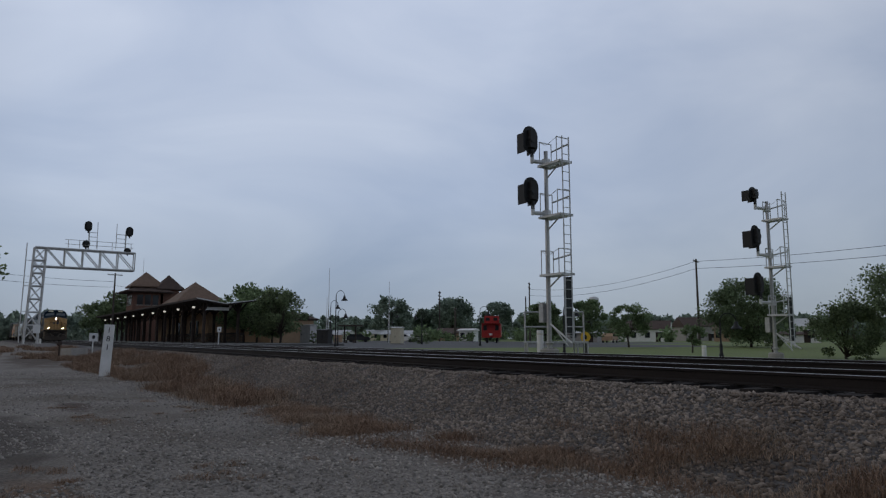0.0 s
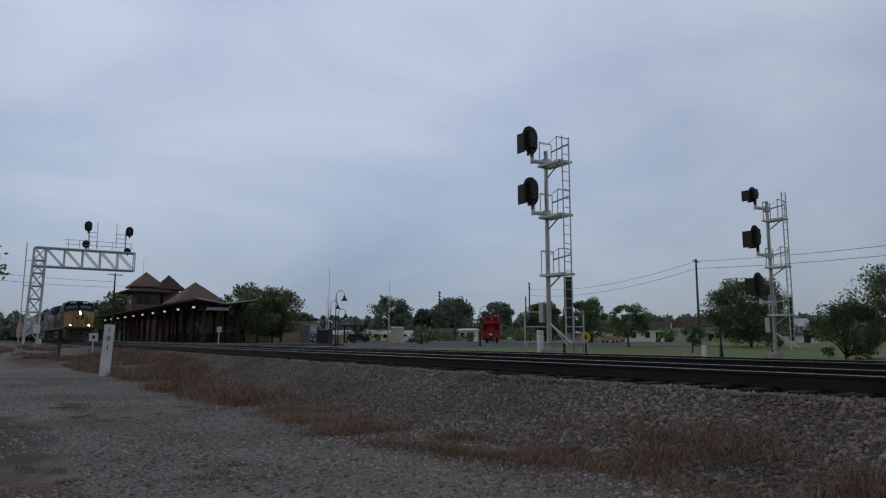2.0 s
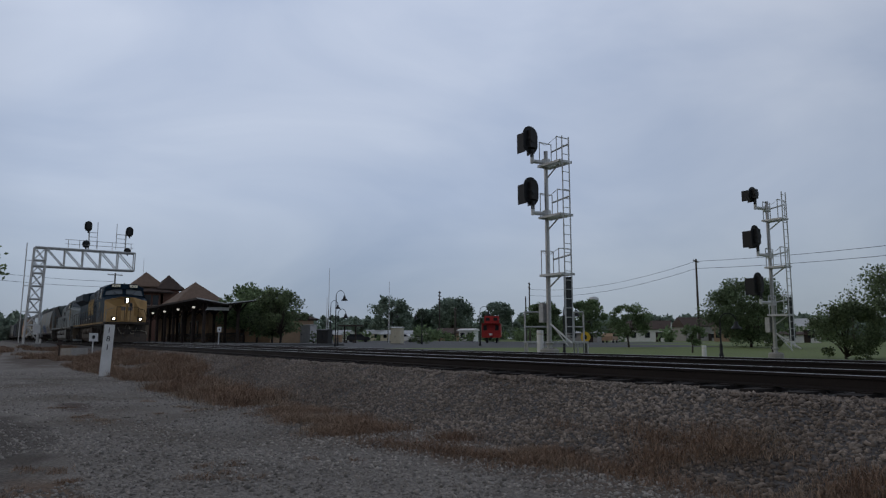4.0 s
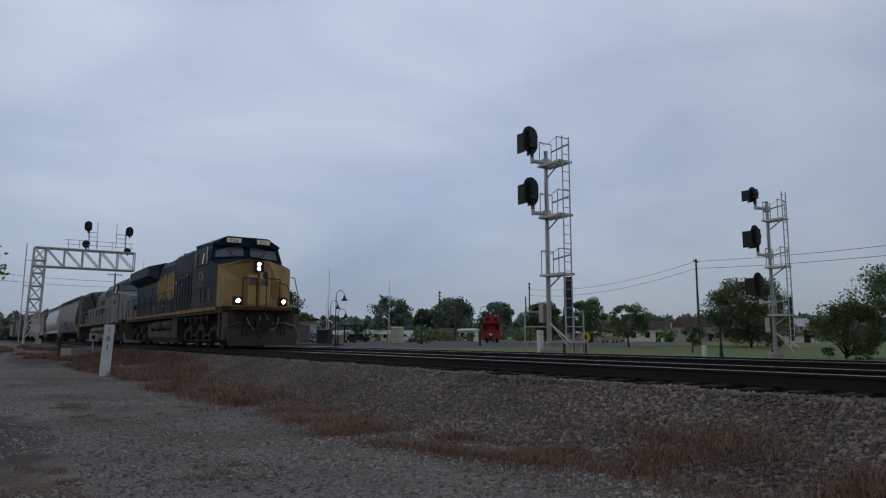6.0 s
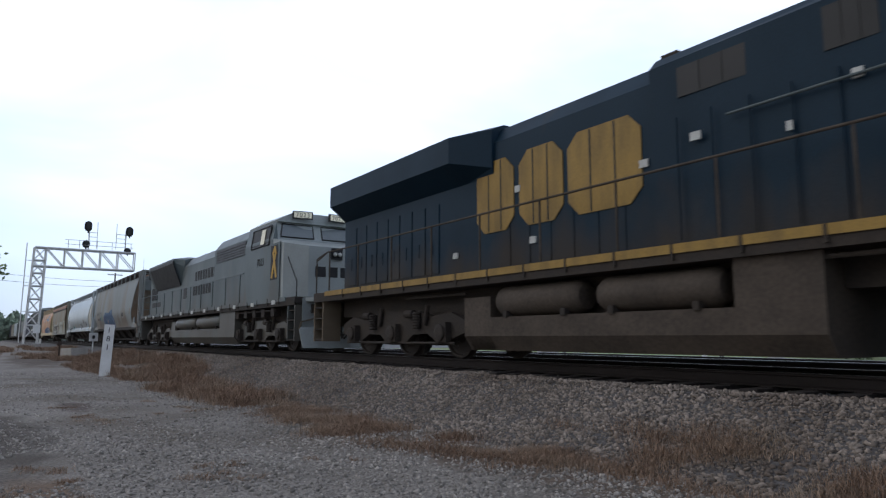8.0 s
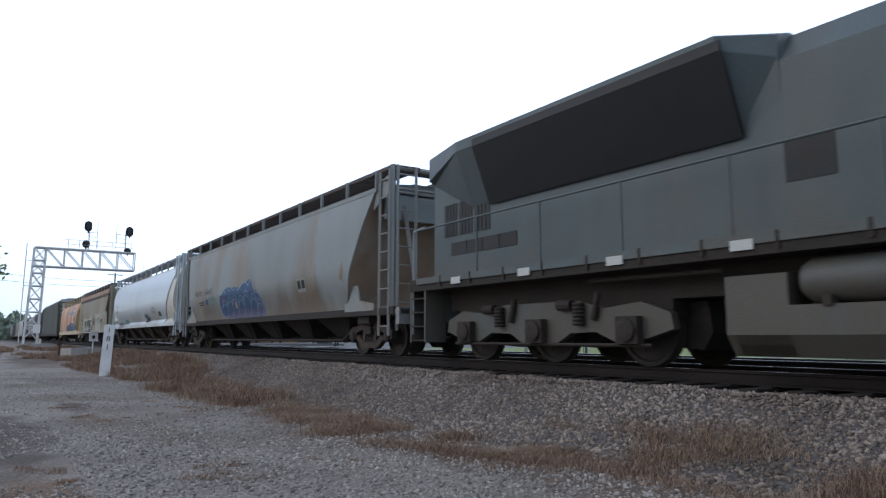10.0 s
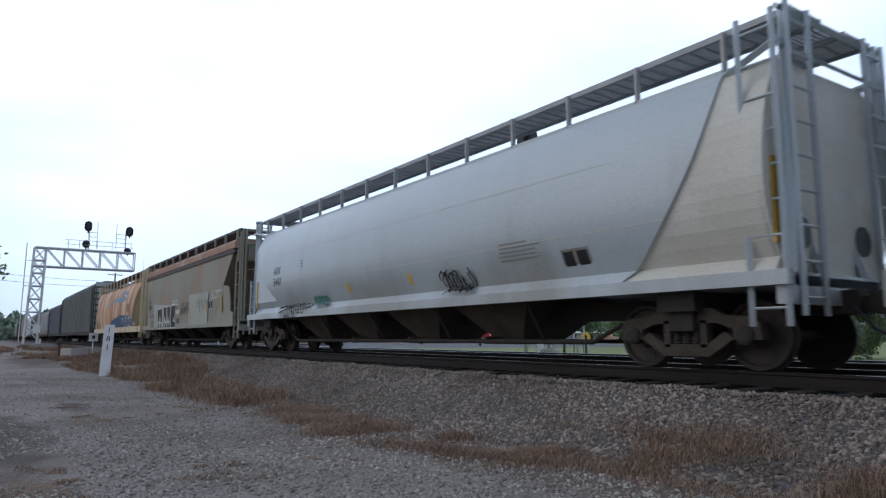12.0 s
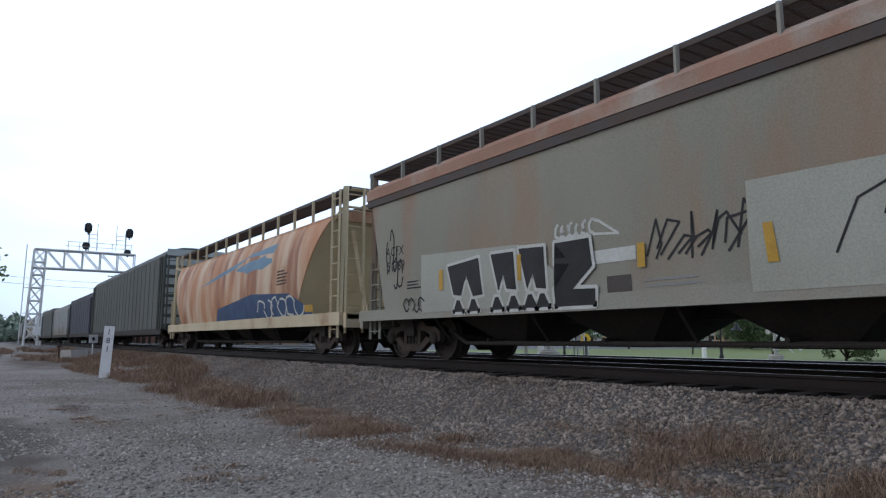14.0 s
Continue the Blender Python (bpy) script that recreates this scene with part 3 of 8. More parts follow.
def scatter(name, count, place, size, material, label, category, seed, flat=0.75, coarse=False):
    """Many loose stones as one mesh."""
    rng = np.random.default_rng(seed)
    t = (1 + 5 ** 0.5) / 2
    ico = np.array([(-1, t, 0), (1, t, 0), (-1, -t, 0), (1, -t, 0), (0, -1, t), (0, 1, t), (0, -1, -t), (0, 1, -t), (t, 0, -1), (t, 0, 1), (-t, 0, -1), (-t, 0, 1)]) / 1.9
    tri = np.array([(0, 11, 5), (0, 5, 1), (0, 1, 7), (0, 7, 10), (0, 10, 11), (1, 5, 9), (5, 11, 4), (11, 10, 2), (10, 7, 6), (7, 1, 8),
                    (3, 9, 4), (3, 4, 2), (3, 2, 6), (3, 6, 8), (3, 8, 9), (4, 9, 5), (2, 4, 11), (6, 2, 10), (8, 6, 7), (9, 8, 1)])
    if coarse:
        ico = np.array([(1, 0, 0), (0, 1, 0), (-1, 0, 0), (0, -1, 0), (0, 0, 1), (0, 0, -1)], float)
        tri = np.array([(0, 1, 4), (1, 2, 4), (2, 3, 4), (3, 0, 4), (1, 0, 5), (2, 1, 5), (3, 2, 5), (0, 3, 5)])
    pos = place(rng, count)
    count = len(pos)
    k = len(ico)
    shape = ico[None] * rng.uniform(0.62, 1.25, (count, k, 1)) * rng.uniform(0.6, 1.2, (count, 1, 3)) * (1, 1, flat)
    a, b = rng.uniform(0, 6.28, count), rng.normal(0, 0.5, count)
    ca, sa, cb, sb = np.cos(a)[:, None], np.sin(a)[:, None], np.cos(b)[:, None], np.sin(b)[:, None]
    x, y, z = shape[..., 0], shape[..., 1], shape[..., 2]
    y, z = y * cb - z * sb, y * sb + z * cb
    x, y = x * ca - y * sa, x * sa + y * ca
    s = (size[0] + (size[1] - size[0]) * rng.random(count) ** 2.0)[:, None]
    v = np.stack([x * s, y * s, z * s], -1) + pos[:, None, :]
    faces = (tri[None] + (np.arange(count) * k)[:, None, None]).reshape(-1)
    me = bpy.data.meshes.new(name)
    me.vertices.add(count * k)
    me.vertices.foreach_set("co", v.reshape(-1))
    nf = count * len(tri)
    me.loops.add(nf * 3)
    me.loops.foreach_set("vertex_index", faces)
    me.polygons.add(nf)
    me.polygons.foreach_set("loop_start", np.arange(nf) * 3)
    me.update()
    me.validate()
    me.materials.append(M[material])
    return tagged(new(name, me), label, category, kind="stuff")


def on(fn, pts, lift):
    return np.array([(x, y, fn(x, y) + lift) for x, y in pts])


def shoulder(rng, n):
    x = 3.5 - 42 * rng.random(n) ** 1.7
    y = rng.uniform(5.35, 7.9, n)
    return on(bed_z, zip(x, y), 0.004)


def toe_scatter(rng, n):
    """Chips over the near ground, few on the packed wheel track that runs off beside the milepost."""
    x = 2 - 34 * rng.random(n) ** 1.35
    y = rng.uniform(-2.0, 5.7, n)
    lot = rng.random(n)
    keep = np.array([noise.noise((a * 0.7, b * 0.9, 7.0)) + 0.07 * (b - 3.4) > -0.5 and q > 0.82 * step(-8.5, -13.5, a + 0.5 * noise.noise((a, b, 3.0))) * step(3.9, 3.1, b) for a, b, q in zip(x, y, lot)])
    return on(ground_z, zip(x[keep], y[keep]), 0.0)


scatter("ballast_stones", 42000, shoulder, (0.016, 0.045), "stone", "grey and brown crushed ballast stones on the shoulder", "ballast", 3)
scatter("ballast_fines", 42000, shoulder, (0.012, 0.030), "stone", "small broken stone between the ballast", "ballast", 14, 0.8, True)
scatter("gravel_chips", 105000, toe_scatter, (0.012, 0.042), "chip", "loose grey gravel chips on the ground", "gravel", 4, 0.7, True)


def inner_bed(rng, n):
    x = 4 - 34 * rng.random(n) ** 1.4
    y = rng.uniform(7.9, 15.4, n)
    return on(bed_z, zip(x, y), -0.004)


scatter("bed_stones", 9000, inner_bed, (0.025, 0.05), "ballast", "dark ballast stones between the ties", "ballast", 5, 0.8, True)


def grass(name, count, place, height, material, label, seed, lean=0.75, width=0.0035):
    """Dry blades as one mesh, each a bent strip of two faces."""
    rng = np.random.default_rng(seed)
    p = place(rng, count)
    n = len(p)
    a = rng.uniform(0, 6.283, n)
    h = height[0] + (height[1] - height[0]) * rng.random(n) ** 1.6
    d = np.stack([np.cos(a), np.sin(a), np.zeros(n)], -1)
    side = np.stack([-np.sin(a), np.cos(a), np.zeros(n)], -1) * (width * rng.uniform(0.7, 1.6, n))[:, None]
    bend = d * (h * rng.uniform(0.05, lean * 2, n))[:, None]
    up = np.stack([0 * h, 0 * h, h], -1)
    v = np.stack([p - side, p + side, p + side * 0.8 + up * 0.55 + bend * 0.3, p - side * 0.8 + up * 0.55 + bend * 0.3, p + up + bend], 1)
    base = (np.arange(n) * 5)[:, None]
    loops = np.concatenate([base + (0, 1, 2, 3), base + (3, 2, 4)], 1)
    me = bpy.data.meshes.new(name)
    me.vertices.add(n * 5)
    me.vertices.foreach_set("co", v.reshape(-1))
    me.loops.add(n * 7)
    me.loops.foreach_set("vertex_index", loops.reshape(-1))
    me.polygons.add(n * 2)
    me.polygons.foreach_set("loop_start", (np.arange(n) * 7)[:, None].repeat(2, 1).reshape(-1) + np.tile((0, 4), n))
    me.update()
    me.validate()
    me.materials.append(M[material])
    return tagged(new(name, me), label, "grass", kind="stuff")


def top_z(x, y):
    return max(ground_z(x, y), bed_z(x, y) if y > 5.25 else -9)


def strip(rng, n):
    """The brown band along the foot of the ballast, broad at the near end."""
    x = 1.5 - 21 * rng.random(n) ** 1.1
    near = 4.15 + 0.21 * np.clip(x + 9, 0, 9)
    y = near + (1.15 + 0.04 * np.clip(x + 9, 0, 9)) * rng.beta(1.5, 1.7, n) + 0.12 * np.sin(x * 0.9) + rng.normal(0, 0.17, n)
    keep = np.array([noise.noise((a * 0.8, b * 1.3, 11.0)) > -0.05 for a, b in zip(x, y)])
    return on(top_z, zip(x[keep], y[keep]), -0.01)


def meadow(rng, n):
    """The taller dry patch round the milepost."""
    x = rng.uniform(-46, -12.6, n)
    y = rng.uniform(3.2, 7.2, n)
    keep = np.array([noise.noise((a * 0.35, b * 0.7, 21.0)) > -0.22 and b > 3.9 + 0.35 * noise.noise((a * 0.6, 2.0, 1.0)) - 0.4 * step(-24, -34, a) and b < 5.6 + 0.35 * noise.noise((a * 0.5, 9.0, 1.0)) + 1.4 * step(-18, -30, a) for a, b in zip(x, y)])
    return on(top_z, zip(x[keep], y[keep]), -0.01)


def clumps(place, tufts, seed, spread=0.07):
    """Gathers blades into tufts."""
    def made(rng, n):
        c = place(np.random.default_rng(seed), tufts)
        i = rng.integers(0, len(c), n)
        off = rng.normal(0, spread, (n, 3)) * (1, 1, 0)
        return c[i] + off
    return made


grass("dry_grass_strip", 150000, clumps(strip, 3400, 31, 0.16), (0.02, 0.12), "dry_grass", "brown dry grass tufts along the foot of the ballast", 6, 0.9, 0.0022)
grass("dry_grass_meadow", 90000, clumps(meadow, 3400, 32, 0.14), (0.05, 0.30), "dry_grass", "tall reddish brown dry grass beside the track", 7, width=0.004)


def stray(rng, n):
    """Single tufts out on the gravel."""
    x = rng.uniform(-16, -3.5, n)
    y = rng.uniform(0.0, 4.2, n)
    keep = np.array([noise.noise((a * 0.5, b * 0.8, 61.0)) > 0.28 or (abs(a + 7.2) < 1.5 and abs(b - 0.55) < 0.3) for a, b in zip(x, y)])
    return on(top_z, zip(x[keep], y[keep]), -0.01)


grass("dry_grass_strays", 9000, clumps(stray, 260, 62, 0.06), (0.015, 0.06), "dry_grass", "sparse dry grass wisps in the gravel", 9, 0.9, 0.002)


def far_patch(rng, n):
    """Worn brown verge round the crossing."""
    x = rng.uniform(-78, -46, n)
    y = rng.uniform(-1.0, 6.4, n)
    keep = np.array([noise.noise((a * 0.15, b * 0.5, 51.0)) > 0.08 for a, b in zip(x, y)])
    return on(top_z, zip(x[keep], y[keep]), -0.01)


grass("dry_grass_verge", 26000, clumps(far_patch, 1500, 52, 0.2), (0.06, 0.3), "dry_grass", "worn brown grass patches beside the gravel road", 8, width=0.011)

# tracks: rails with worn bright heads on wooden ties
RAIL = [(-0.07, -0.18), (0.07, -0.18), (0.07, -0.165), (0.012, -0.145), (0.010, -0.045), (0.035, -0.035), (0.036, -0.004), (-0.036, -0.004), (-0.035, -0.035), (-0.010, -0.045), (-0.012, -0.145), (-0.07, -0.165)]


def track(centre, ties_from, ties_to, label):
    tr = thing("railway_track", label, "railway track", "tracks", "structure", pose(0, centre, 0))
    for s in (-1, 1):
        bm = B()
        prism(bm, [(u + s * GAUGE, v) for u, v in RAIL], -700, 260)
        rail = part("rail", bm, "rail", tr)
        bm = B()
        prism(bm, [(s * GAUGE - 0.027, -0.004), (s * GAUGE + 0.027, -0.004), (s * GAUGE + 0.022, 0.0), (s * GAUGE - 0.022, 0.0)], -700, 260)
        part("rail_head", bm, "rail_head", rail, "bright worn rail head")
    bm = B()
    box(bm, -0.115, 0.115, -1.3, 1.3, -0.36, -0.19)
    tie = part("tie", bm, "tie", tr, bevel=0.012, seg=1)
    plate = B()
    for s in (-1, 1):
        box(plate, -0.09, 0.09, s * GAUGE - 0.17, s * GAUGE + 0.17, -0.19, -0.178)
    plates = part("tie_plates", plate, "rail", tie)
    rng = random.Random(centre)
    first = True
    xx = ties_from
    while xx < ties_to:
        m = pose(xx + rng.uniform(-0.03, 0.03), rng.uniform(-0.06, 0.06), rng.uniform(-0.012, 0.006), 0, 0, rng.uniform(-1.2, 1.2))
        if first:
            tie.matrix_basis, first = m, False
        else:
            again(plates, again(tie, tr, m), Matrix())
        xx += 0.56
    bm = B()
    xx = ties_from - 0.56
    while xx > -260:
        box(bm, xx - 0.115, xx + 0.115, -1.3, 1.3, -0.36, -0.19)
        xx -= 0.56
    tagged(part("far_ties", bm, "tie", tr), kind="stuff")
    return tr


track(NEAR, -62, 9, "steel rails on dark wooden ties, the track the train runs on")
track(FAR, -52, 9, "steel rails on dark wooden ties, an empty second track")

# ---- the train: every car stands at its own empty, x forward, z = 0 on the rail heads ----
WHEELS = []   # wheelsets that turn: object, x, z, radius


def wheelset(parent, x, r, name="wheelset"):
    bm = B()
    for s in (-1, 1):
        lathe(bm, [(r * 0.30, s * 0.70), (r * 0.42, s * 0.705), (r * 0.80, s * 0.735), (r * 0.86, s * 0.70), (r * 1.05, s * 0.70), (r * 1.05, s * 0.725), (r, s * 0.74), (r * 0.985, s * 0.835), (r * 0.87, s * 0.84), (r * 0.82, s * 0.80), (r * 0.4, s * 0.79), (r * 0.3, s * 0.86)], (0, 0, 0), "y", 28)
        for i in range(3):
            a = 2.094 * i
            rod(bm, (r * 0.6 * math.cos(a), s * 0.79, r * 0.6 * math.sin(a)), (r * 0.6 * math.cos(a), s * 0.806, r * 0.6 * math.sin(a)), r * 0.07, 8)
    rod(bm, (0, -1.02, 0), (0, 1.02, 0), 0.085, 14)
    ob = part(name, bm, "wheel", parent, smooth=True)
    ob.matrix_basis = pose(x, 0, r)
    WHEELS.append((ob, x, r))
    return ob


def freight_truck(parent, x, turning=True):
    """Three-piece truck: a bolster, two cast side frames with open windows, springs and two wheelsets."""
    bm = B()
    box(bm, -0.19, 0.19, -1.2, 1.2, 0.52, 0.78)
    frame_ob = part("truck", bm, "underframe", parent, bevel=0.012, seg=1)
    frame_ob.matrix_basis = pose(x, 0, 0)
    for s in (-1, 1):
        bm = B()
        ya, yb = sorted((s * 0.98, s * 1.12))
        for outline in ([(-1.12, 0.40), (-1.10, 0.60), (-0.95, 0.70), (-0.60, 0.72), (-0.42, 0.82), (0.42, 0.82), (0.60, 0.72), (0.95, 0.70), (1.10, 0.60), (1.12, 0.40), (0.74, 0.40), (0.72, 0.54), (0.50, 0.62), (-0.50, 0.62), (-0.72, 0.54), (-0.74, 0.40)],
                        [(-0.74, 0.42), (-0.60, 0.50), (-0.34, 0.34), (0.34, 0.34), (0.60, 0.50), (0.74, 0.42), (0.36, 0.18), (-0.36, 0.18)],
                        [(-0.34, 0.30), (-0.24, 0.30), (-0.24, 0.66), (-0.34, 0.66)], [(0.24, 0.30), (0.34, 0.30), (0.34, 0.66), (0.24, 0.66)]):
            prism(bm, outline, ya, yb, "y")
        tagged(part("side_frame", bm, "truck_rust", frame_ob, bevel=0.015, seg=1), "rusty cast side frame")
        for k in (-0.15, 0.0, 0.15):
            bm = B()
            lathe(bm, [(0.055, 0.32 + 0.02 * i + 0.0) if i % 2 else (0.068, 0.32 + 0.02 * i) for i in range(11)], (k, s * 1.06, 0), "z", 10)
            part("spring", bm, "underframe", frame_ob)
    for k in (-0.89, 0.89):
        for s in (-1, 1):
            bm = B()
            lathe(bm, [(0.10, s * 1.0), (0.13, s * 1.02), (0.13, s * 1.15), (0.08, s * 1.18)], (k, 0, 0.46), "y", 14)
            part("axle_box", bm, "underframe", frame_ob)
        if turning:
            wheelset(frame_ob, k, 0.46)
    return frame_ob


def coupler(parent, x, way, material="underframe"):
    bm = B()
    box(bm, min(x, x - way * 0.6), max(x, x - way * 0.6), -0.07, 0.07, 0.78, 0.94)
    prism(bm, [(x, -0.16), (x + way * 0.18, -0.17), (x + way * 0.24, -0.02), (x + way * 0.13, 0.02), (x + way * 0.16, 0.13), (x, 0.16)], 0.72, 1.0, "z")
    ob = part("coupler", bm, material, parent, bevel=0.02, seg=1)
    bm = B()
    pipe(bm, [(x - way * 0.1, -0.32, 0.8), (x + way * 0.1, -0.33, 0.55), (x + way * 0.32, -0.3, 0.42), (x + way * 0.42, -0.26, 0.5)], 0.025, 8)
    part("air_hose", bm, "black", parent, "black rubber brake hose")
    return ob


def ladder(parent, x, y, z0, z1, width, axis="x", material="underframe", rungs=None, lean=0.0):
    """Two rails and their rungs; the rails stand apart along an axis."""
    bm = B()
    n = rungs or int((z1 - z0) / 0.4)
    d = Vector((width / 2, 0, 0)) if axis == "x" else Vector((0, width / 2, 0))
    lo, hi = Vector((x, y, z0)), Vector((x, y + lean, z1))
    for s in (-1, 1):
        beam(bm, lo + s * d, hi + s * d, 0.06)
    for i in range(n):
        c = lo.lerp(hi, (i + 0.5) / n)
        rod(bm, c - d, c + d, 0.018, 6)
    return part("ladder", bm, material, parent)


class Side:
    """Half-width of a car's flank by height, through a few (z, y) stations."""

    def __init__(self, stations):
        self.st = stations

    def __call__(self, z):
        st = self.st
        if z <= st[0][0]:
            return st[0][1]
        for (a, p), (b, q) in zip(st, st[1:]):
            if z <= b:
                k = (z - a) / (b - a)
                return p + (q - p) * k
        return st[-1][1]


def smooth_side(stations, n=14):
    """Stations rounded by a Catmull-Rom curve."""
    out = []
    pts = [stations[0]] + stations + [stations[-1]]
    for i in range(1, len(pts) - 2):
        p0, p1, p2, p3 = pts[i - 1:i + 3]
        for k in range(n):
            t = k / n
            out.append(tuple(0.5 * (2 * p1[j] + (p2[j] - p0[j]) * t + (2 * p0[j] - 5 * p1[j] + 4 * p2[j] - p3[j]) * t * t + (3 * p1[j] - p0[j] - 3 * p2[j] + p3[j]) * t ** 3) for j in (0, 1)))
    out.append(stations[-1])
    return Side(sorted(out))


def decal(name, polys, side, material, parent, lift=0.005, label=""):
    """Paint on a flank: outlines of (x, z) laid on the curved side, cut fine enough to follow it."""
    if name == "reflector" and len(polys) > 1:
        return [decal(name, [pl], side, material, parent, lift, label) for pl in polys]
    bm = B()
    for pl in polys:
        try:
            bm.faces.new([bm.verts.new((x, 0, z)) for x, z in pl])
        except ValueError:
            pass
    bmesh.ops.triangulate(bm, faces=bm.faces)
    zs = [v.co.z for v in bm.verts]
    z = math.floor(min(zs) / 0.1) * 0.1
    while z < max(zs):
        geom = bm.verts[:] + bm.edges[:] + bm.faces[:]
        bmesh.ops.bisect_plane(bm, geom=geom, plane_co=(0, 0, z), plane_no=(0, 0, 1))
        z += 0.1
    for v in bm.verts:
        v.co.y = -side(v.co.z) - lift
    me = bpy.data.meshes.new(name)
    for f in bm.faces:
        f.normal_update()
        if f.normal.y > 0:
            f.normal_flip()
    bm.to_mesh(me)
    bm.free()
    me.materials.append(M[material])
    ob = new(name, me)
    ob.parent = parent
    return tagged(ob, label) if label else ob


def stroke(pts, w):
    """A brush stroke through points as quads."""
    out = []
    for (x0, z0), (x1, z1) in zip(pts, pts[1:]):
        dx, dz = x1 - x0, z1 - z0
        d = math.hypot(dx, dz) or 1
        ux, uz = -dz / d * w / 2, dx / d * w / 2
        ex, ez = dx / d * w * 0.3, dz / d * w * 0.3
        out.append([(x0 - ux - ex, z0 - uz - ez), (x1 - ux + ex, z1 - uz + ez), (x1 + ux + ex, z1 + uz + ez), (x0 + ux - ex, z0 + uz - ez)])
    return out


def blob(cx, cz, rx, rz, n=16, seed=0, rough=0.12):
    r = random.Random(seed)
    return [(cx + rx * math.cos(6.283 * i / n) * (1 + r.uniform(-rough, rough)), cz + rz * math.sin(6.283 * i / n) * (1 + r.uniform(-rough, rough))) for i in range(n)]


def scrawl(seed, x0, x1, z0, z1, n, w):
    """An unreadable tag: loops and slashes inside a box."""
    r = random.Random(seed)
    out = []
    for i in range(n):
        cx = x0 + (x1 - x0) * (i + 0.5) / n
        hw = (x1 - x0) / n * 0.62
        pts = []
        a0, turn = r.uniform(0, 6.28), r.uniform(3.0, 6.0) * r.choice((-1, 1))
        for k in range(9):
            a = a0 + turn * k / 8
            pts.append((cx + hw * math.cos(a) * r.uniform(0.7, 1.1), (z0 + z1) / 2 + (z1 - z0) / 2 * math.sin(a) * r.uniform(0.75, 1.1)))
        out += stroke(pts, w)
    return out


# -- covered hoppers --
def hopper(label, length, side, z_sill, z_eave, paint, roof_paint, end_front, end_rear, bays, walk_mat="grating", frame_mat=None, sill_depth=0.22, walk_z=0.32, skirt=False, walk_half=0.95, bay_mat="underframe", truck_in=1.95, slope_mat="slope_rust", gusset=False, bay_at=None, bay_step=2.8, posts=13, end_in=0.5, sill_mat=None):
    """x = 0 at the front end sill, the car runs to x = -length. end_*: (x at the eave, x drawn in at the sill, power) of the sloping end."""
    frame_mat = frame_mat or paint
    car = thing("covered_hopper", label, "freight car", "cars of the train")
    bm = B()
    zs = np.linspace(z_sill, z_eave, 15)

    def end_x(z, e, s):
        k = (z_eave - z) / (z_eave - z_sill)
        return e[0] + s * e[1] * k ** e[2]
    ring_rows = []
    stations_x = 12
    for z in zs:
        xa, xb = end_x(z, end_front, -1), end_x(z, end_rear, 1)
        row = []
        for i in range(stations_x + 1):
            row.append((xa + (xb - xa) * i / stations_x, z))
        ring_rows.append(row)
    vs = {}
    for s in (-1, 1):
        for a, row in enumerate(ring_rows):
            for b, (xx, zz) in enumerate(row):
                vs[s, a, b] = bm.verts.new((xx, s * side(zz), zz))
        for a in range(len(zs) - 1):
            for b in range(stations_x):
                bm.faces.new([vs[s, a, b], vs[s, a, b + 1], vs[s, a + 1, b + 1], vs[s, a + 1, b]])
    for b in (0, stations_x):
        for a in range(len(zs) - 1):
            bm.faces.new([vs[-1, a, b], vs[1, a, b], vs[1, a + 1, b], vs[-1, a + 1, b]])
    for b in range(stations_x):
        bm.faces.new([vs[-1, 0, b], vs[1, 0, b], vs[1, 0, b + 1], vs[-1, 0, b + 1]])
    body = part("body", bm, paint, car, smooth=True)
    # sloping end sheets, weathered more than the flanks
    for e, sg, d in ((end_front, -1, 0.012), (end_rear, 1, -0.012)):
        bm = B()
        row = [[bm.verts.new((end_x(z, e, sg) + d + k, s * (side(z) - 0.03), z)) for s in (-1, 1) for k in (0.0, -d * 0.7)] for z in zs]
        for p, q in zip(row, row[1:]):
            bm.faces.new((p[0], p[2], q[2], q[0])), bm.faces.new((p[3], p[1], q[1], q[3])), bm.faces.new((p[1], p[0], q[0], q[1])), bm.faces.new((p[2], p[3], q[3], q[2]))
        bm.faces.new((row[0][0], row[0][1], row[0][3], row[0][2])), bm.faces.new((row[-1][0], row[-1][2], row[-1][3], row[-1][1]))
        part("slope_sheet", bm, slope_mat, car)
    # roof with a raised middle, and the top rail along the eave
    w = side(z_eave)
    bm = B()
    prism(bm, [(-w - 0.03, z_eave - 0.09), (w + 0.03, z_eave - 0.09), (w + 0.03, z_eave + 0.02), (w * 0.6, z_eave + 0.17), (0.35, z_eave + 0.22), (-0.35, z_eave + 0.22), (-w * 0.6, z_eave + 0.17), (-w - 0.03, z_eave + 0.02)], end_rear[0] - 0.03, end_front[0] + 0.03)
    roof = part("roof", bm, roof_paint, car, bevel=0.015, seg=1)
    n = 10
    L = end_front[0] - end_rear[0]
    bm = B()
    box(bm, -L / n * 0.44, L / n * 0.44, -0.3, 0.3, z_eave + 0.2, z_eave + 0.27)
    hatch = part("hatch_cover", bm, roof_paint, roof, bevel=0.02, seg=1)
    for i in range(n):
        m = pose(end_rear[0] + L * (i + 0.5) / n, 0, 0)
        if i:
            again(hatch, roof, m)
        else:
            hatch.matrix_basis = m
    # running boards along both edges of the roof, on posts
    zt = z_eave + walk_z
    yw = w - 0.12
    bm = B()
    x0, x1 = -length + 0.45, 0.05 - end_in
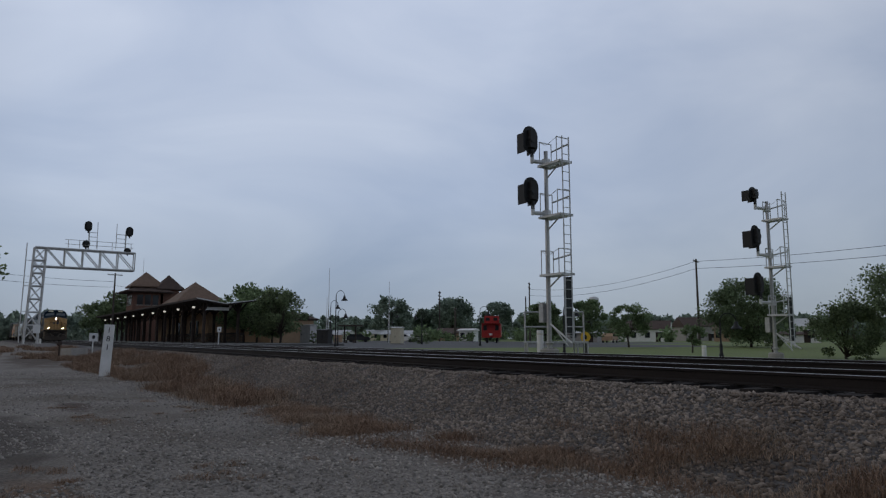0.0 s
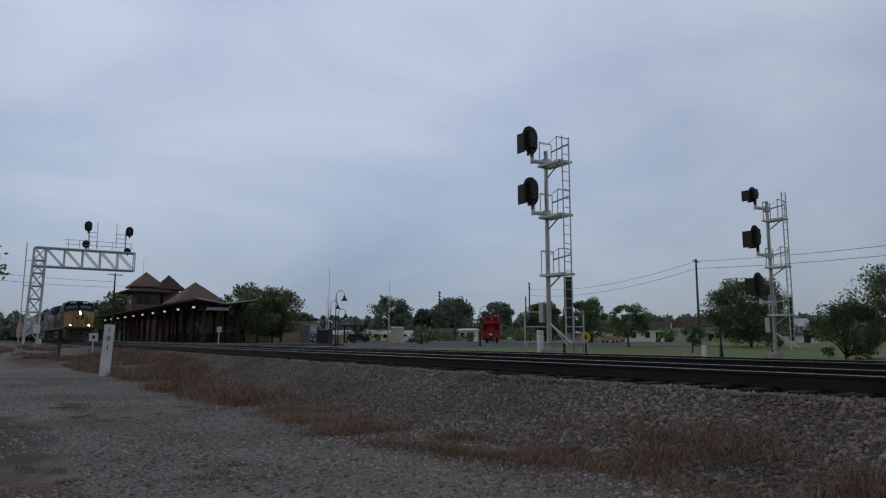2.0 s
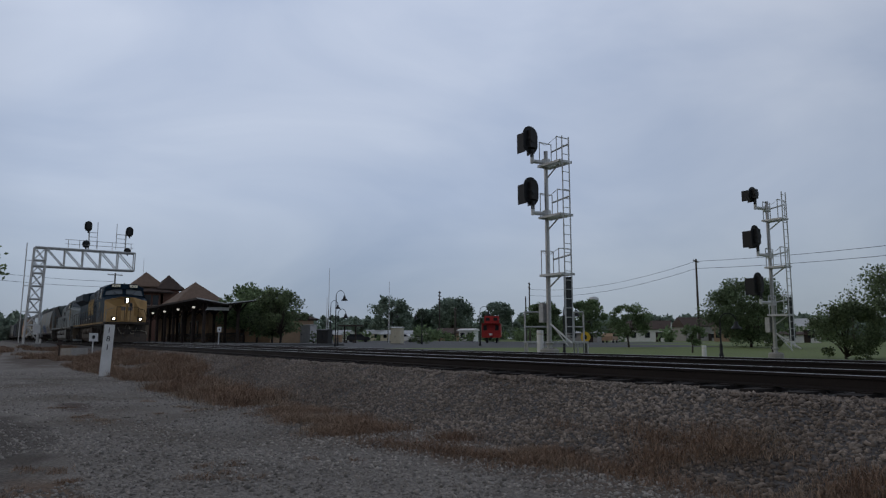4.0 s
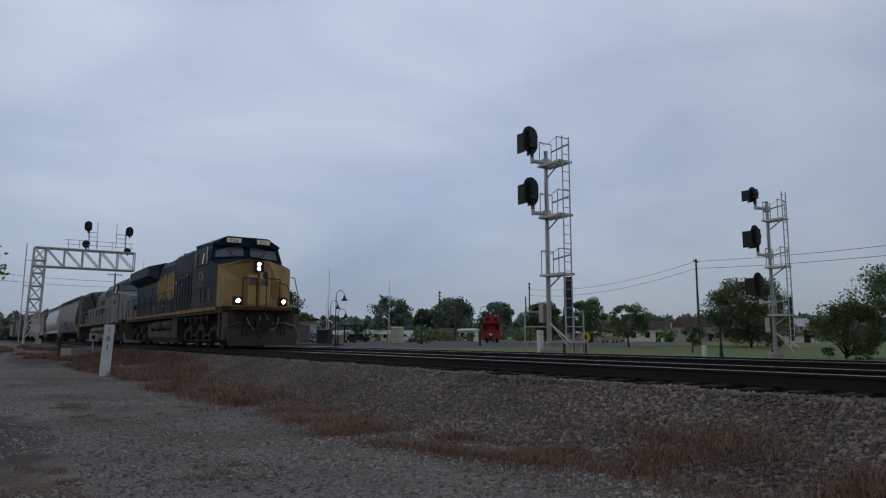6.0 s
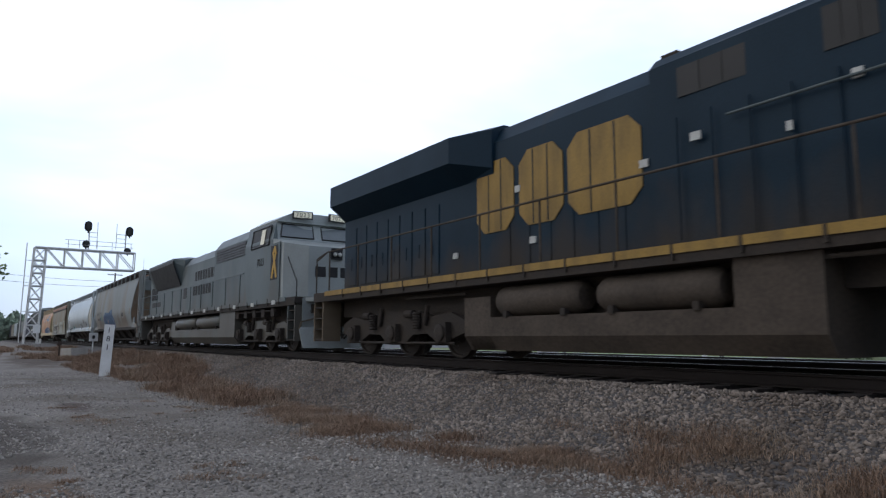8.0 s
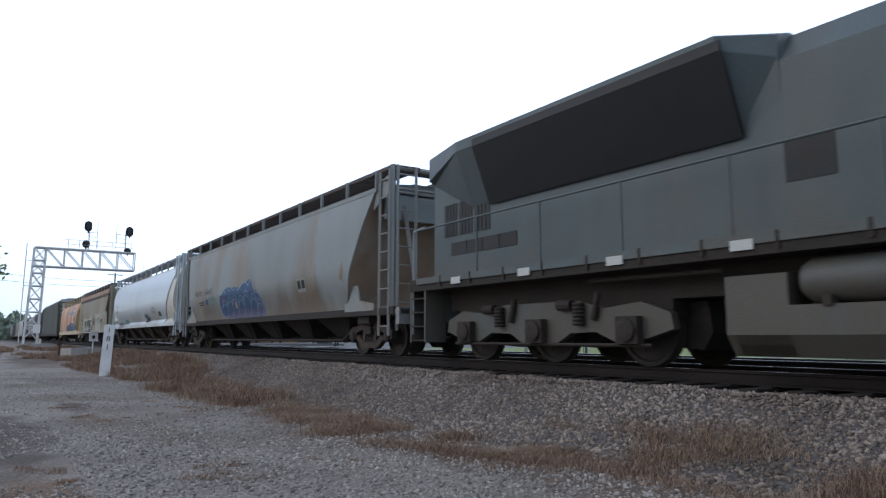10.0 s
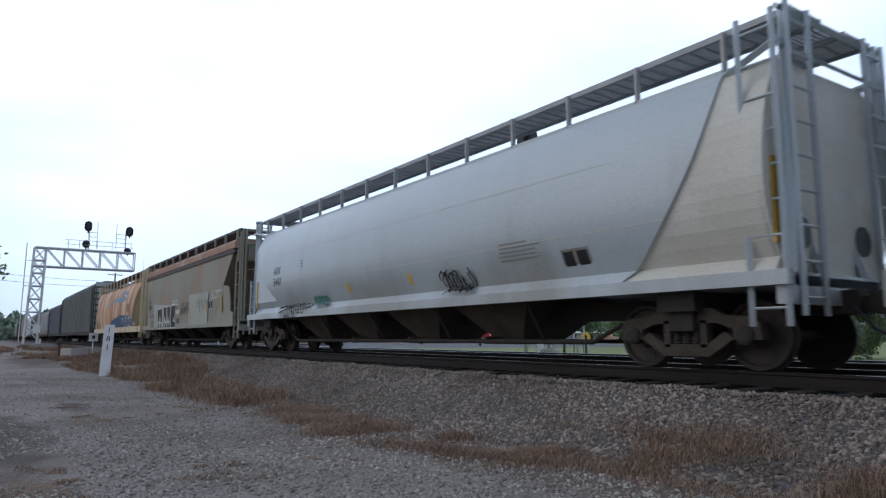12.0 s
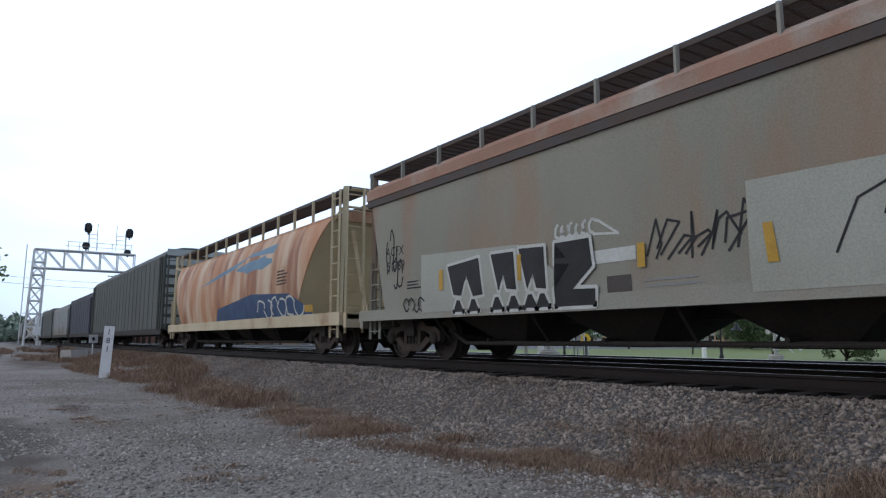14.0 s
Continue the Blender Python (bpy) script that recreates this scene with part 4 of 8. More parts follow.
    for s in (-1, 1):
        for k in range(12):
            yy = s * (yw - 0.058 * k)
            box(bm, x0, x1, yy - 0.012, yy + 0.012, zt - 0.02, zt + 0.015)
        for yy in (s * (yw + 0.03), s * (yw - 0.66)):
            box(bm, x0, x1, yy - 0.02, yy + 0.02, zt - 0.07, zt + 0.02)
        xx = x0 + 0.1
        while xx < x1:
            box(bm, xx - 0.012, xx + 0.012, s * yw - 0.0 if s < 0 else s * (yw - 0.66), s * (yw - 0.66) if s < 0 else s * yw, zt - 0.03, zt + 0.005)
            xx += 0.24
    for xc in (x0, x1 - 0.7):
        for k in range(10):
            xx = xc + 0.07 * k
            box(bm, xx - 0.01, xx + 0.025, -yw + 0.66, yw - 0.66, zt - 0.02, zt + 0.012)
    part("running_board", bm, walk_mat, car)
    nposts = posts
    bracket = None
    for s in (-1, 1):
        for i in range(nposts):
            m = pose(end_rear[0] + L * i / (nposts - 1), s * (w - 0.01), z_eave - 0.02)
            if bracket is None:
                bm = B()
                box(bm, -0.022, 0.022, -0.04, 0.04, 0, zt - z_eave)
                bracket = part("walkway_bracket", bm, frame_mat, car)
                bracket.matrix_basis = m
            else:
                again(bracket, car, m)
    # sill and hoppers below
    bm = B()
    ys = side(z_sill)
    for s in (-1, 1):
        prism(bm, [(s * (ys + 0.015), z_sill + 0.04), (s * (ys + 0.02), z_sill - sill_depth), (s * (ys - 0.12), z_sill - sill_depth), (s * (ys - 0.1), z_sill + 0.04)], -length + (0.45 if skirt else 0.25), -0.25)
    part("side_sill", bm, sill_mat or (paint if skirt else frame_mat), car, bevel=0.012, seg=1)
    bm = B()
    box(bm, -length + 0.1, -0.1, -0.2, 0.2, 0.72, 1.02)
    part("centre_sill", bm, "underframe", car)
    zb = z_sill - 0.1
    mid = -length / 2 if bay_at is None else bay_at
    step_x = bay_step
    inner0 = mid - step_x * bays / 2
    for i in range(bays):
        cx = inner0 + step_x * (i + 0.5)
        bm = B()
        top = [bm.verts.new((cx + a * step_x * 0.44, b * (ys - 0.3), zb + 0.08)) for a, b in ((-1, -1), (1, -1), (1, 1), (-1, 1))]
        low = [bm.verts.new((cx + a * 0.40, b * 0.55, 0.40)) for a, b in ((-1, -1), (1, -1), (1, 1), (-1, 1))]
        bm.faces.new(low[::-1]), bm.faces.new(top)
        for k in range(4):
            bm.faces.new((top[k], low[k], low[(k + 1) % 4], top[(k + 1) % 4]))
        box(bm, cx - 0.5, cx + 0.5, -0.78, 0.78, 0.31, 0.41)
        rod(bm, (cx - 0.2, -1.0, 0.42), (cx - 0.2, 1.0, 0.42), 0.035, 8)
        part("discharge_hopper", bm, bay_mat, car, bevel=0.01, seg=1)
    bm = B()
    for s in (-1, 1):
        pipe(bm, [(-length + 3.2, s * 0.95, 0.62), (-length + 3.8, s * 0.95, 0.36), (-3.8, s * 0.95, 0.36), (-3.2, s * 0.95, 0.62)], 0.04, 8)
        for i in range(bays + 1):
            xx = inner0 + step_x * i
            beam(bm, (xx, s * 0.95, 0.36), (xx, s * (ys - 0.1), z_sill - 0.1), 0.04)
    part("brake_rigging", bm, "underframe", car)
    # ends: platform, corner posts, braces, ladders, brake gear
    for end, way, e in ((0.0, 1, end_front), (-length, -1, end_rear)):
        bm = B()
        xa, xb = sorted((end - way * (0.3 if skirt else 0.0), end - way * 3.0))
        box(bm, xa, xb, -1.38, 1.38, z_sill - 0.14, z_sill - 0.02)
        e0 = end - way * (0.3 if skirt else 0.0)
        box(bm, min(e0, e0 - way * 0.14), max(e0, e0 - way * 0.14), -1.42, 1.42, z_sill - 0.36, z_sill + 0.02)
        part("end_platform", bm, frame_mat, car, bevel=0.012, seg=1)
        bm = B()
        xe = end - way * (end_in if way > 0 else 0.5)
        for s in (-1, 1):
            beam(bm, (xe, s * 1.32, z_sill), (xe, s * min(1.32, w + 0.02), zt), 0.11)
            beam(bm, (e[0] - way * 0.15, s * w * 0.96, z_eave - 0.1), (xe, s * 1.3, z_eave + 0.1), 0.08)
            beam(bm, (xe - way * 0.05, s * 0.55, z_sill), (e[0] + way * 0.02, s * 0.62, z_eave - 0.35), 0.09)
        beam(bm, (xe, -1.3, zt - 0.05), (xe, 1.3, zt - 0.05), 0.07)
        beam(bm, (xe, -1.3, zt - 0.55), (xe, 1.3, zt - 0.55), 0.05)
        part("end_frame", bm, frame_mat, car)
        ladder(car, xe + way * 0.08, 0.98, z_sill - 0.5, zt, 0.5, "y", frame_mat)
        ladder(car, xe + way * 0.08, -0.98, z_sill - 0.5, zt, 0.5, "y", frame_mat)
        ladder(car, xe - way * 0.24, -1.40, z_sill - 0.62, zt - 0.1 if way > 0 else z_sill + 1.2, 0.46, "x", frame_mat, None if way > 0 else 5)
        if gusset:
            bm = B()
            prism(bm, [(end - way * 2.75, z_sill - 0.02), (end - way * 1.2, z_sill - 0.02), (end - way * 1.2, z_sill + 0.14), (end - way * 1.95, z_sill + 0.24), (end - way * 2.1, z_sill + 0.62), (end - way * 2.75, z_sill + 0.62)], -1.42, -1.37, "y")
            part("gusset", bm, frame_mat, car)
        freight_truck(car, end - way * truck_in)
        coupler(car, end, way)
        # bolster body under the slope
        bm = B()
        box(bm, min(end - way * (truck_in - 0.3), end - way * (truck_in + 0.3)), max(end - way * (truck_in - 0.3), end - way * (truck_in + 0.3)), -1.3, 1.3, 0.78, z_sill - 0.1)
        part("body_bolster", bm, "underframe", car)
    bm = B()
    lathe(bm, [(0.02, 0), (0.16, 0.02), (0.17, 0.5), (0.1, 0.56)], (-length + 0.8, -0.4, z_sill + 0.35), "x", 14)
    rod(bm, (-length + 0.5, 0.3, z_sill), (-length + 0.5, 0.3, z_sill + 1.1), 0.03)
    lathe(bm, [(0.24, -0.02), (0.26, 0.0), (0.24, 0.02)], (-length + 0.42, 0.3, z_sill + 1.1), "x", 16)
    part("hand_brake", bm, "underframe", car)
    return car, body


def barred_notice(name, x0, x1, z0, z1, side, parent, ink="ink", rows=4, seed=1):
    """Small print that cannot be read: rows of bars."""
    r = random.Random(seed)
    polys = []
    h = (z1 - z0) / rows
    for i in range(rows):
        zz = z0 + h * i
        polys.append([(x0, zz), (x0 + (x1 - x0) * r.uniform(0.6, 1), zz), (x0 + (x1 - x0) * r.uniform(0.6, 1), zz + h * 0.45), (x0, zz + h * 0.45)])
    return decal(name, polys, side, ink, parent)


def placard(parent, side, x, z):
    """Two dark panels in a white frame."""
    decal("placard", [[(x - 0.30, z - 0.19), (x + 0.30, z - 0.19), (x + 0.30, z + 0.19), (x - 0.30, z + 0.19)]], side, "fender_grey", parent, 0.004)
    decal("placard_panel", [[(x - 0.26, z - 0.09), (x - 0.035, z - 0.09), (x - 0.035, z + 0.15), (x - 0.26, z + 0.15)], [(x + 0.035, z - 0.09), (x + 0.26, z - 0.09), (x + 0.26, z + 0.15), (x + 0.035, z + 0.15)]], side, "ink", parent, 0.008)


def words(parent, side, text, x, z, size, material="ink", name="lettering", space=1.05):
    return lettering(name, text, size, material, parent, pose(x, 0, z) @ UP, space=space, wrap=lambda a, b: -side(b))


def grey_hopper():
    side = smooth_side([(1.08, 1.40), (1.30, 1.42), (1.70, 1.54), (2.02, 1.615), (2.1, 1.615), (3.0, 1.56), (3.6, 1.48), (4.02, 1.40)])
    car, body = hopper("weathered grey covered hopper car with purple graffiti on its flank", 20.1, side, 1.10, 4.02, "hop_grey", "hop_grey", (-1.17, 1.5, 1.0), (-18.9, 1.45, 0.8), 5, frame_mat="fender_grey", walk_z=0.46, sill_depth=0.14, gusset=True, bay_at=-9.7, bay_step=2.65, posts=12, sill_mat="underframe")
    # corner plates and the cross plate at the head of the slope
    for s in (-1, 1):
        bm = B()
        prism(bm, [(-1.35, 4.05), (-0.5, 4.3), (-0.5, 3.92), (-0.72, 3.76), (-1.08, 3.66), (-1.35, 3.5)], min(s * 1.37, s * 1.33), max(s * 1.37, s * 1.33), "y")
        part("corner_plate", bm, "fender_grey", car)
    bm = B()
    box(bm, -1.2, -1.14, -1.15, 1.15, 3.3, 3.98)
    part("end_plate", bm, "hop_grey", car, bevel=0.01, seg=1)
    words(car, side, "NAHX", -16.35, 2.14, 0.35)
    words(car, side, "560147", -14.98, 2.16, 0.35)
    # rounded overlapping lobes, purple below and dark blue above, each with a glowing pale outline
    crest = [(-13.35, 1.35), (-13.43, 1.68), (-13.3, 2.02), (-12.95, 2.08), (-12.74, 2.22), (-12.55, 2.08), (-12.29, 2.32), (-12.1, 2.12), (-11.83, 2.24), (-11.6, 2.14), (-11.29, 2.28), (-11.1, 2.12), (-10.9, 2.16), (-10.6, 2.32), (-10.2, 2.36), (-9.93, 2.2),
             (-9.72, 2.46), (-9.5, 2.22), (-9.34, 2.08), (-9.27, 1.96), (-8.95, 1.92), (-8.7, 1.7), (-8.58, 1.36)]
    hump = [(-12.9, 1.13), (-8.68, 1.12)] + crest[::-1]
    decal("graffiti", [hump], side, "spray_blue", car, 0.004, "dark blue spray-painted graffiti")
    decal("graffiti_fill", [[(-12.8, 1.13), (-8.68, 1.12), (-8.62, 1.38), (-9.6, 1.42), (-11.0, 1.46), (-12.2, 1.36)], blob(-9.0, 1.6, 0.3, 0.22, 12, 3, 0.2), blob(-12.9, 1.85, 0.3, 0.16, 12, 4, 0.2), blob(-11.5, 1.72, 0.2, 0.14, 12, 5, 0.2)], side, "spray_purple", car, 0.006, "purple spray fill")
    lines = stroke(hump + hump[:1], 0.045)
    for x0, x1, z0, z1 in ((-13.2, -12.5, 1.45, 1.9), (-12.5, -11.8, 1.5, 2.0), (-11.9, -11.2, 1.5, 2.05), (-11.2, -10.5, 1.45, 2.0), (-10.6, -9.9, 1.4, 2.15), (-9.9, -9.2, 1.4, 2.0), (-9.3, -8.7, 1.3, 1.8)):
        for j in range(2):
            dz = 0.16 * j
            lines += stroke([(x0 + (x1 - x0) * q / 6, z0 + (z1 - z0 - dz) * math.sin(math.pi * (0.08 + 0.62 * q / 6)) - 0.18 * (q / 6) ** 2) for q in range(7)], 0.03)
        lines += stroke([(x1 - 0.05, z0 + 0.1), (x1 - 0.12, z0 - 0.12), (x1 - 0.3, z0 - 0.28)], 0.03)
    decal("graffiti_outline", lines, side, "spray_lightblue", car, 0.008, "pale blue spray outline")
    decal("graffiti_fill", [blob(-11.45, 1.6, 0.1, 0.14, 9, 8, 0.2)], side, "hop_orange", car, 0.010, "orange spray dab")
    barred_notice("small_print", -16.3, -15.4, 1.76, 1.94, side, car, "underframe", 2, 3)
    decal("graffiti_drip", [[(-15.3, 1.76), (-15.0, 1.74), (-14.96, 1.95), (-15.28, 1.98)]], side, "spray_blue", car, 0.004, "blue spray dab")
    decal("graffiti_drip", scrawl(6, -14.75, -14.0, 1.75, 2.05, 4, 0.06), side, "spray_teal", car, 0.005, "teal spray tag")
    placard(car, side, -5.25, 1.92)
    decal("reflector", [[(-2.75, 2.0), (-2.62, 1.85), (-2.5, 2.15), (-2.6, 2.35)]], side, "slope_rust", car, 0.006)
    return car


def white_hopper():
    side = smooth_side([(1.02, 1.47), (1.34, 1.47), (1.40, 1.33), (1.62, 1.46), (1.95, 1.575), (2.4, 1.615), (3.1, 1.52), (3.7, 1.28), (3.96, 1.10)])
    car, body = hopper("pale grey curved-side covered hopper car with dark tags", 19.9, side, 1.18, 3.96, "hop_white", "hop_white", (-1.15, 1.65, 2.4), (-18.75, 2.6, 1.5), 4, walk_mat="grating_grey", frame_mat="hop_white", walk_z=0.57, end_in=0.3, sill_depth=0.14, skirt=True, slope_mat="fin_white", bay_at=-10.65, bay_step=2.85, bay_mat="loco_grime")
    bm = B()
    # tall end sheet that follows the flank, with two round holes
    zz = [1.2 + 2.7 * k / 14 for k in range(15)]
    prism(bm, [(side(z) - 0.05, z) for z in zz] + [(-side(z) + 0.05, z) for z in reversed(zz)], -0.5, -0.44)
    sheet = part("end_sheet", bm, "fin_white", car)
    for s in (-1, 1):
        bm = B()
        lathe(bm, [(0.0, 0.0), (0.21, 0.0), (0.21, 0.02), (0.0, 0.02)], (-0.445, s * 0.78, 1.72), "x", 20)
        part("end_hole", bm, "black", sheet, "dark round access hole")
    for s in (-1, 1):
        bm = B()
        row = []
        for z in zz:
            k = max(0.0, (3.96 - z) / 2.78)
            row.append([bm.verts.new((x, s * (side(z) - d), z)) for x, d in ((-0.48, 0.05), (-1.25 - 1.65 * k ** 2.4, 0.05), (-1.25 - 1.65 * k ** 2.4, 0.08), (-0.48, 0.08))])
        for p, q in zip(row, row[1:]):
            for i in range(4):
                bm.faces.new((p[i], p[(i + 1) % 4], q[(i + 1) % 4], q[i]))
        bm.faces.new(row[0]), bm.faces.new(row[-1][::-1])
        part("end_fin", bm, "fin_white", car)
    # rear fins fill the triangle under the slope, flush with the flank
    for s in (-1, 1):
        bm = B()
        row = []
        for z in zz:
            k = max(0.0, (3.96 - z) / 2.78)
            row.append([bm.verts.new((x, s * (min(side(z), 1.43) - d), z)) for x, d in ((-18.85, 0.02), (-18.55 + 2.6 * k ** 1.5, 0.02), (-18.55 + 2.6 * k ** 1.5, 0.05), (-18.85, 0.05))])
        for p, q in zip(row, row[1:]):
            for i in range(4):
                bm.faces.new((p[i], p[(i + 1) % 4], q[(i + 1) % 4], q[i]))
        bm.faces.new(row[0]), bm.faces.new(row[-1][::-1])
        part("end_fin", bm, "hop_white", car)
    bm = B()
    box(bm, -18.72, -18.62, -1.425, -1.40, 1.40, 2.3)
    part("end_stripe", bm, "spray_yellow", car, "yellow reflective strip")
    # weld seams along the flank
    for z0 in (2.0, 3.0):
        decal("weld_seam", [[(-18.4 + 2.6 * ((3.96 - z0) / 2.78) ** 1.5 + 15.0 * i / 6, z0), (-18.4 + 2.6 * ((3.96 - z0) / 2.78) ** 1.5 + 15.0 * (i + 1) / 6, z0), (-18.4 + 2.6 * ((3.96 - z0) / 2.78) ** 1.5 + 15.0 * (i + 1) / 6, z0 + 0.014), (-18.4 + 2.6 * ((3.96 - z0) / 2.78) ** 1.5 + 15.0 * i / 6, z0 + 0.014)] for i in range(6)], side, "fin_white", car, 0.003)
    words(car, side, "AEX", -16.35, 2.38, 0.32)
    words(car, side, "5407", -16.3, 2.04, 0.32)
    decal("graffiti", scrawl(5, -16.3, -15.1, 1.05, 1.4, 7, 0.035) + scrawl(31, -15.5, -14.2, 1.12, 1.44, 7, 0.03) + stroke([(-16.3, 1.2), (-15.6, 1.3), (-14.2, 1.36)], 0.04), side, "ink", car, 0.05, "black scrawled spray tag")
    decal("graffiti", scrawl(8, -13.8, -12.9, 1.32, 1.56, 6, 0.06), side, "spray_teal", car, 0.05, "faded teal spray tag")
    decal("graffiti", scrawl(9, -7.4, -6.3, 1.3, 1.75, 5, 0.04) + scrawl(10, -7.3, -6.4, 1.35, 1.7, 4, 0.035), side, "ink", car, 0.05, "black scrawled spray tag")
    decal("reflector", [[(-11.62, 1.45), (-11.48, 1.45), (-11.52, 1.8), (-11.66, 1.8)], [(-8.6, 1.5), (-8.48, 1.5), (-8.52, 1.8), (-8.64, 1.8)]], side, "yellow_sign", car, 0.006, "dull yellow reflective patch")
    barred_notice("small_print", -14.5, -14.25, 2.45, 2.7, side, car, "fender_grey", 3, 8)
    barred_notice("small_print", -5.4, -4.2, 1.75, 2.1, side, car, "fender_grey", 5)
    placard(car, side, -3.6, 1.62)
    bm = B()
    box(bm, -0.44, -0.40, -1.40, -1.32, 1.55, 2.6)
    part("end_stripe", bm, "spray_yellow", car, "yellow reflective strip")
    return car


def tan_hopper():
    side = smooth_side([(1.0, 1.56), (1.5, 1.58), (2.6, 1.575), (3.5, 1.56), (3.92, 1.52)])
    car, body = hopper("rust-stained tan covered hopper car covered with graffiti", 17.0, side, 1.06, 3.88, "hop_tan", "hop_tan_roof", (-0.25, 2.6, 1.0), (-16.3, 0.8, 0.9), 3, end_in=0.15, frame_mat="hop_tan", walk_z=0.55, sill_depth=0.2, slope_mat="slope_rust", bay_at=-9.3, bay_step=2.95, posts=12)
    bm = B()
    prism(bm, [(-1.61, 3.72), (1.61, 3.72), (1.61, 3.94), (1.45, 4.08), (-1.45, 4.08), (-1.61, 3.94)], -16.4, -0.2)
    part("top_chord", bm, "hop_tan_roof", car, "rusty red top chord", bevel=0.02, seg=1)
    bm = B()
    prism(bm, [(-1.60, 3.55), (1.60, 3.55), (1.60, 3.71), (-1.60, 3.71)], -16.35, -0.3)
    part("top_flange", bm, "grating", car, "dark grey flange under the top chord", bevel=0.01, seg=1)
    # the flank runs on below the slope to the end sill, and a cross plate closes the roof's end
    bm = B()
    prism(bm, [(-3.2, 1.1), (-0.3, 1.1), (-0.3, 1.36), (-0.62, 1.40), (-0.66, 1.7), (-0.84, 2.2), (-1.0, 2.36), (-1.6, 2.42), (-2.2, 1.9)], -1.572, -1.53, "y")
    part("end_fin", bm, "hop_tan", car, bevel=0.01, seg=1)
    bm = B()
    box(bm, -0.24, -0.18, -1.5, 1.5, 3.25, 3.95)
    part("end_plate", bm, "hop_tan", car, bevel=0.01, seg=1)
    for yy in (-1.1, -0.6, 0.0, 0.6, 1.1):
        bm = B()
        box(bm, -0.18, -0.13, yy - 0.03, yy + 0.03, 3.27, 3.93)
        part("end_rib", bm, "hop_tan", car)
    words(car, side, "ACFX", -15.06, 2.28, 0.30)
    words(car, side, "51389", -15.01, 1.95, 0.30)
    # dark blocks with notches, each in a broad white outline, on a pale patch
    blocks = [[(-12.93, 1.84), (-11.93, 1.92), (-11.81, 1.24), (-12.11, 1.22), (-12.31, 1.62), (-12.49, 1.25), (-12.73, 1.28)],
              [(-11.56, 1.94), (-10.93, 1.93), (-10.87, 1.27), (-11.13, 1.30), (-11.21, 1.55), (-11.35, 1.28)],
              [(-10.79, 1.96), (-10.17, 1.93), (-10.13, 1.24), (-10.37, 1.27), (-10.44, 1.52), (-10.59, 1.26)],
              [(-9.91, 1.95), (-9.17, 1.95), (-9.11, 1.52), (-9.53, 1.20), (-9.07, 1.18), (-9.09, 0.94), (-9.93, 0.94), (-9.95, 1.20), (-9.57, 1.60), (-9.91, 1.62)]]
    feet = [[(x - 0.17, 0.95), (x + 0.17, 0.95), (x + 0.05, 1.17), (x - 0.05, 1.17)] for x in (-12.59, -12.11, -11.41, -10.96, -10.53, -10.23)]
    rims = [q for pl in blocks + feet for q in stroke(pl + pl[:1], 0.11)]
    decal("graffiti", [[(-13.91, 0.98), (-9.71, 0.98), (-9.71, 1.4), (-10.81, 2.04), (-13.91, 2.17)]], side, "patch_white", car, 0.026, "pale grey painted-over patch")
    decal("graffiti", rims, side, "spray_white", car, 0.030, "white outlined block graffiti")
    decal("graffiti_fill", blocks + feet, side, "ink", car, 0.034, "black graffiti fill")
    decal("reflector", [[(-13.23, 1.4), (-13.09, 1.4), (-13.09, 1.8), (-13.23, 1.8)], [(-10.83, 1.42), (-10.73, 1.42), (-10.73, 1.86), (-10.83, 1.86)], [(-8.26, 1.42), (-8.13, 1.42), (-8.13, 1.76), (-8.26, 1.76)], [(-6.37, 1.31), (-6.23, 1.31), (-6.29, 1.78), (-6.41, 1.78)],
                        [(-3.75, 1.45), (-3.6, 1.45), (-3.66, 1.92), (-3.8, 1.92)], [(-1.72, 1.42), (-1.5, 1.42), (-1.62, 2.1), (-1.76, 2.1)]], side, "spray_yellow", car, 0.036, "yellow reflective patch")
    r = random.Random(12)
    tag = []
    for i in range(9):
        x0 = -8.11 + 0.17 * i
        tag += stroke([(x0, r.uniform(1.45, 1.7)), (x0 + r.uniform(-0.1, 0.3), r.uniform(1.75, 2.2)), (x0 + r.uniform(0.2, 0.5), r.uniform(1.7, 2.1)), (x0 + r.uniform(0.0, 0.4), r.uniform(1.45, 1.7))], 0.035)
    decal("graffiti", tag, side, "ink", car, 0.006, "black scrawled spray tag")
    decal("graffiti", scrawl(22, -15.41, -14.96, 1.9, 2.9, 3, 0.04) + scrawl(27, -15.11, -14.71, 1.5, 2.2, 2, 0.04), side, "ink", car, 0.006, "black scrawled spray tag")
    decal("graffiti", scrawl(23, -14.61, -13.81, 1.0, 1.3, 4, 0.035), side, "ink", car, 0.026)
    decal("graffiti", scrawl(14, -9.91, -9.01, 2.0, 2.24, 6, 0.05) + stroke([(-9.11, 2.0), (-8.61, 1.95), (-9.01, 2.2)], 0.04), side, "spray_white", car, 0.006, "white scrawled spray tag")
    decal("label_strip", [[(-9.21, 1.54), (-8.31, 1.54), (-8.31, 1.74), (-9.21, 1.74)]], side, "spray_white", car, 0.006)
    barred_notice("small_print", -9.16, -8.36, 1.57, 1.72, side, car, "ink", 2, 5)
    decal("test_panel", [[(-8.86, 1.1), (-8.41, 1.1), (-8.41, 1.34), (-8.86, 1.34)]], side, "grating", car, 0.007)
    barred_notice("small_print", -14.51, -13.91, 1.5, 1.7, side, car, "ink", 3, 6)
    decal("graffiti_patch", [[(-6.6, 0.98), (-3.55, 0.98), (-3.5, 2.27), (-6.6, 2.32)]], side, "patch_white", car, 0.026, "pale painted-over patch")
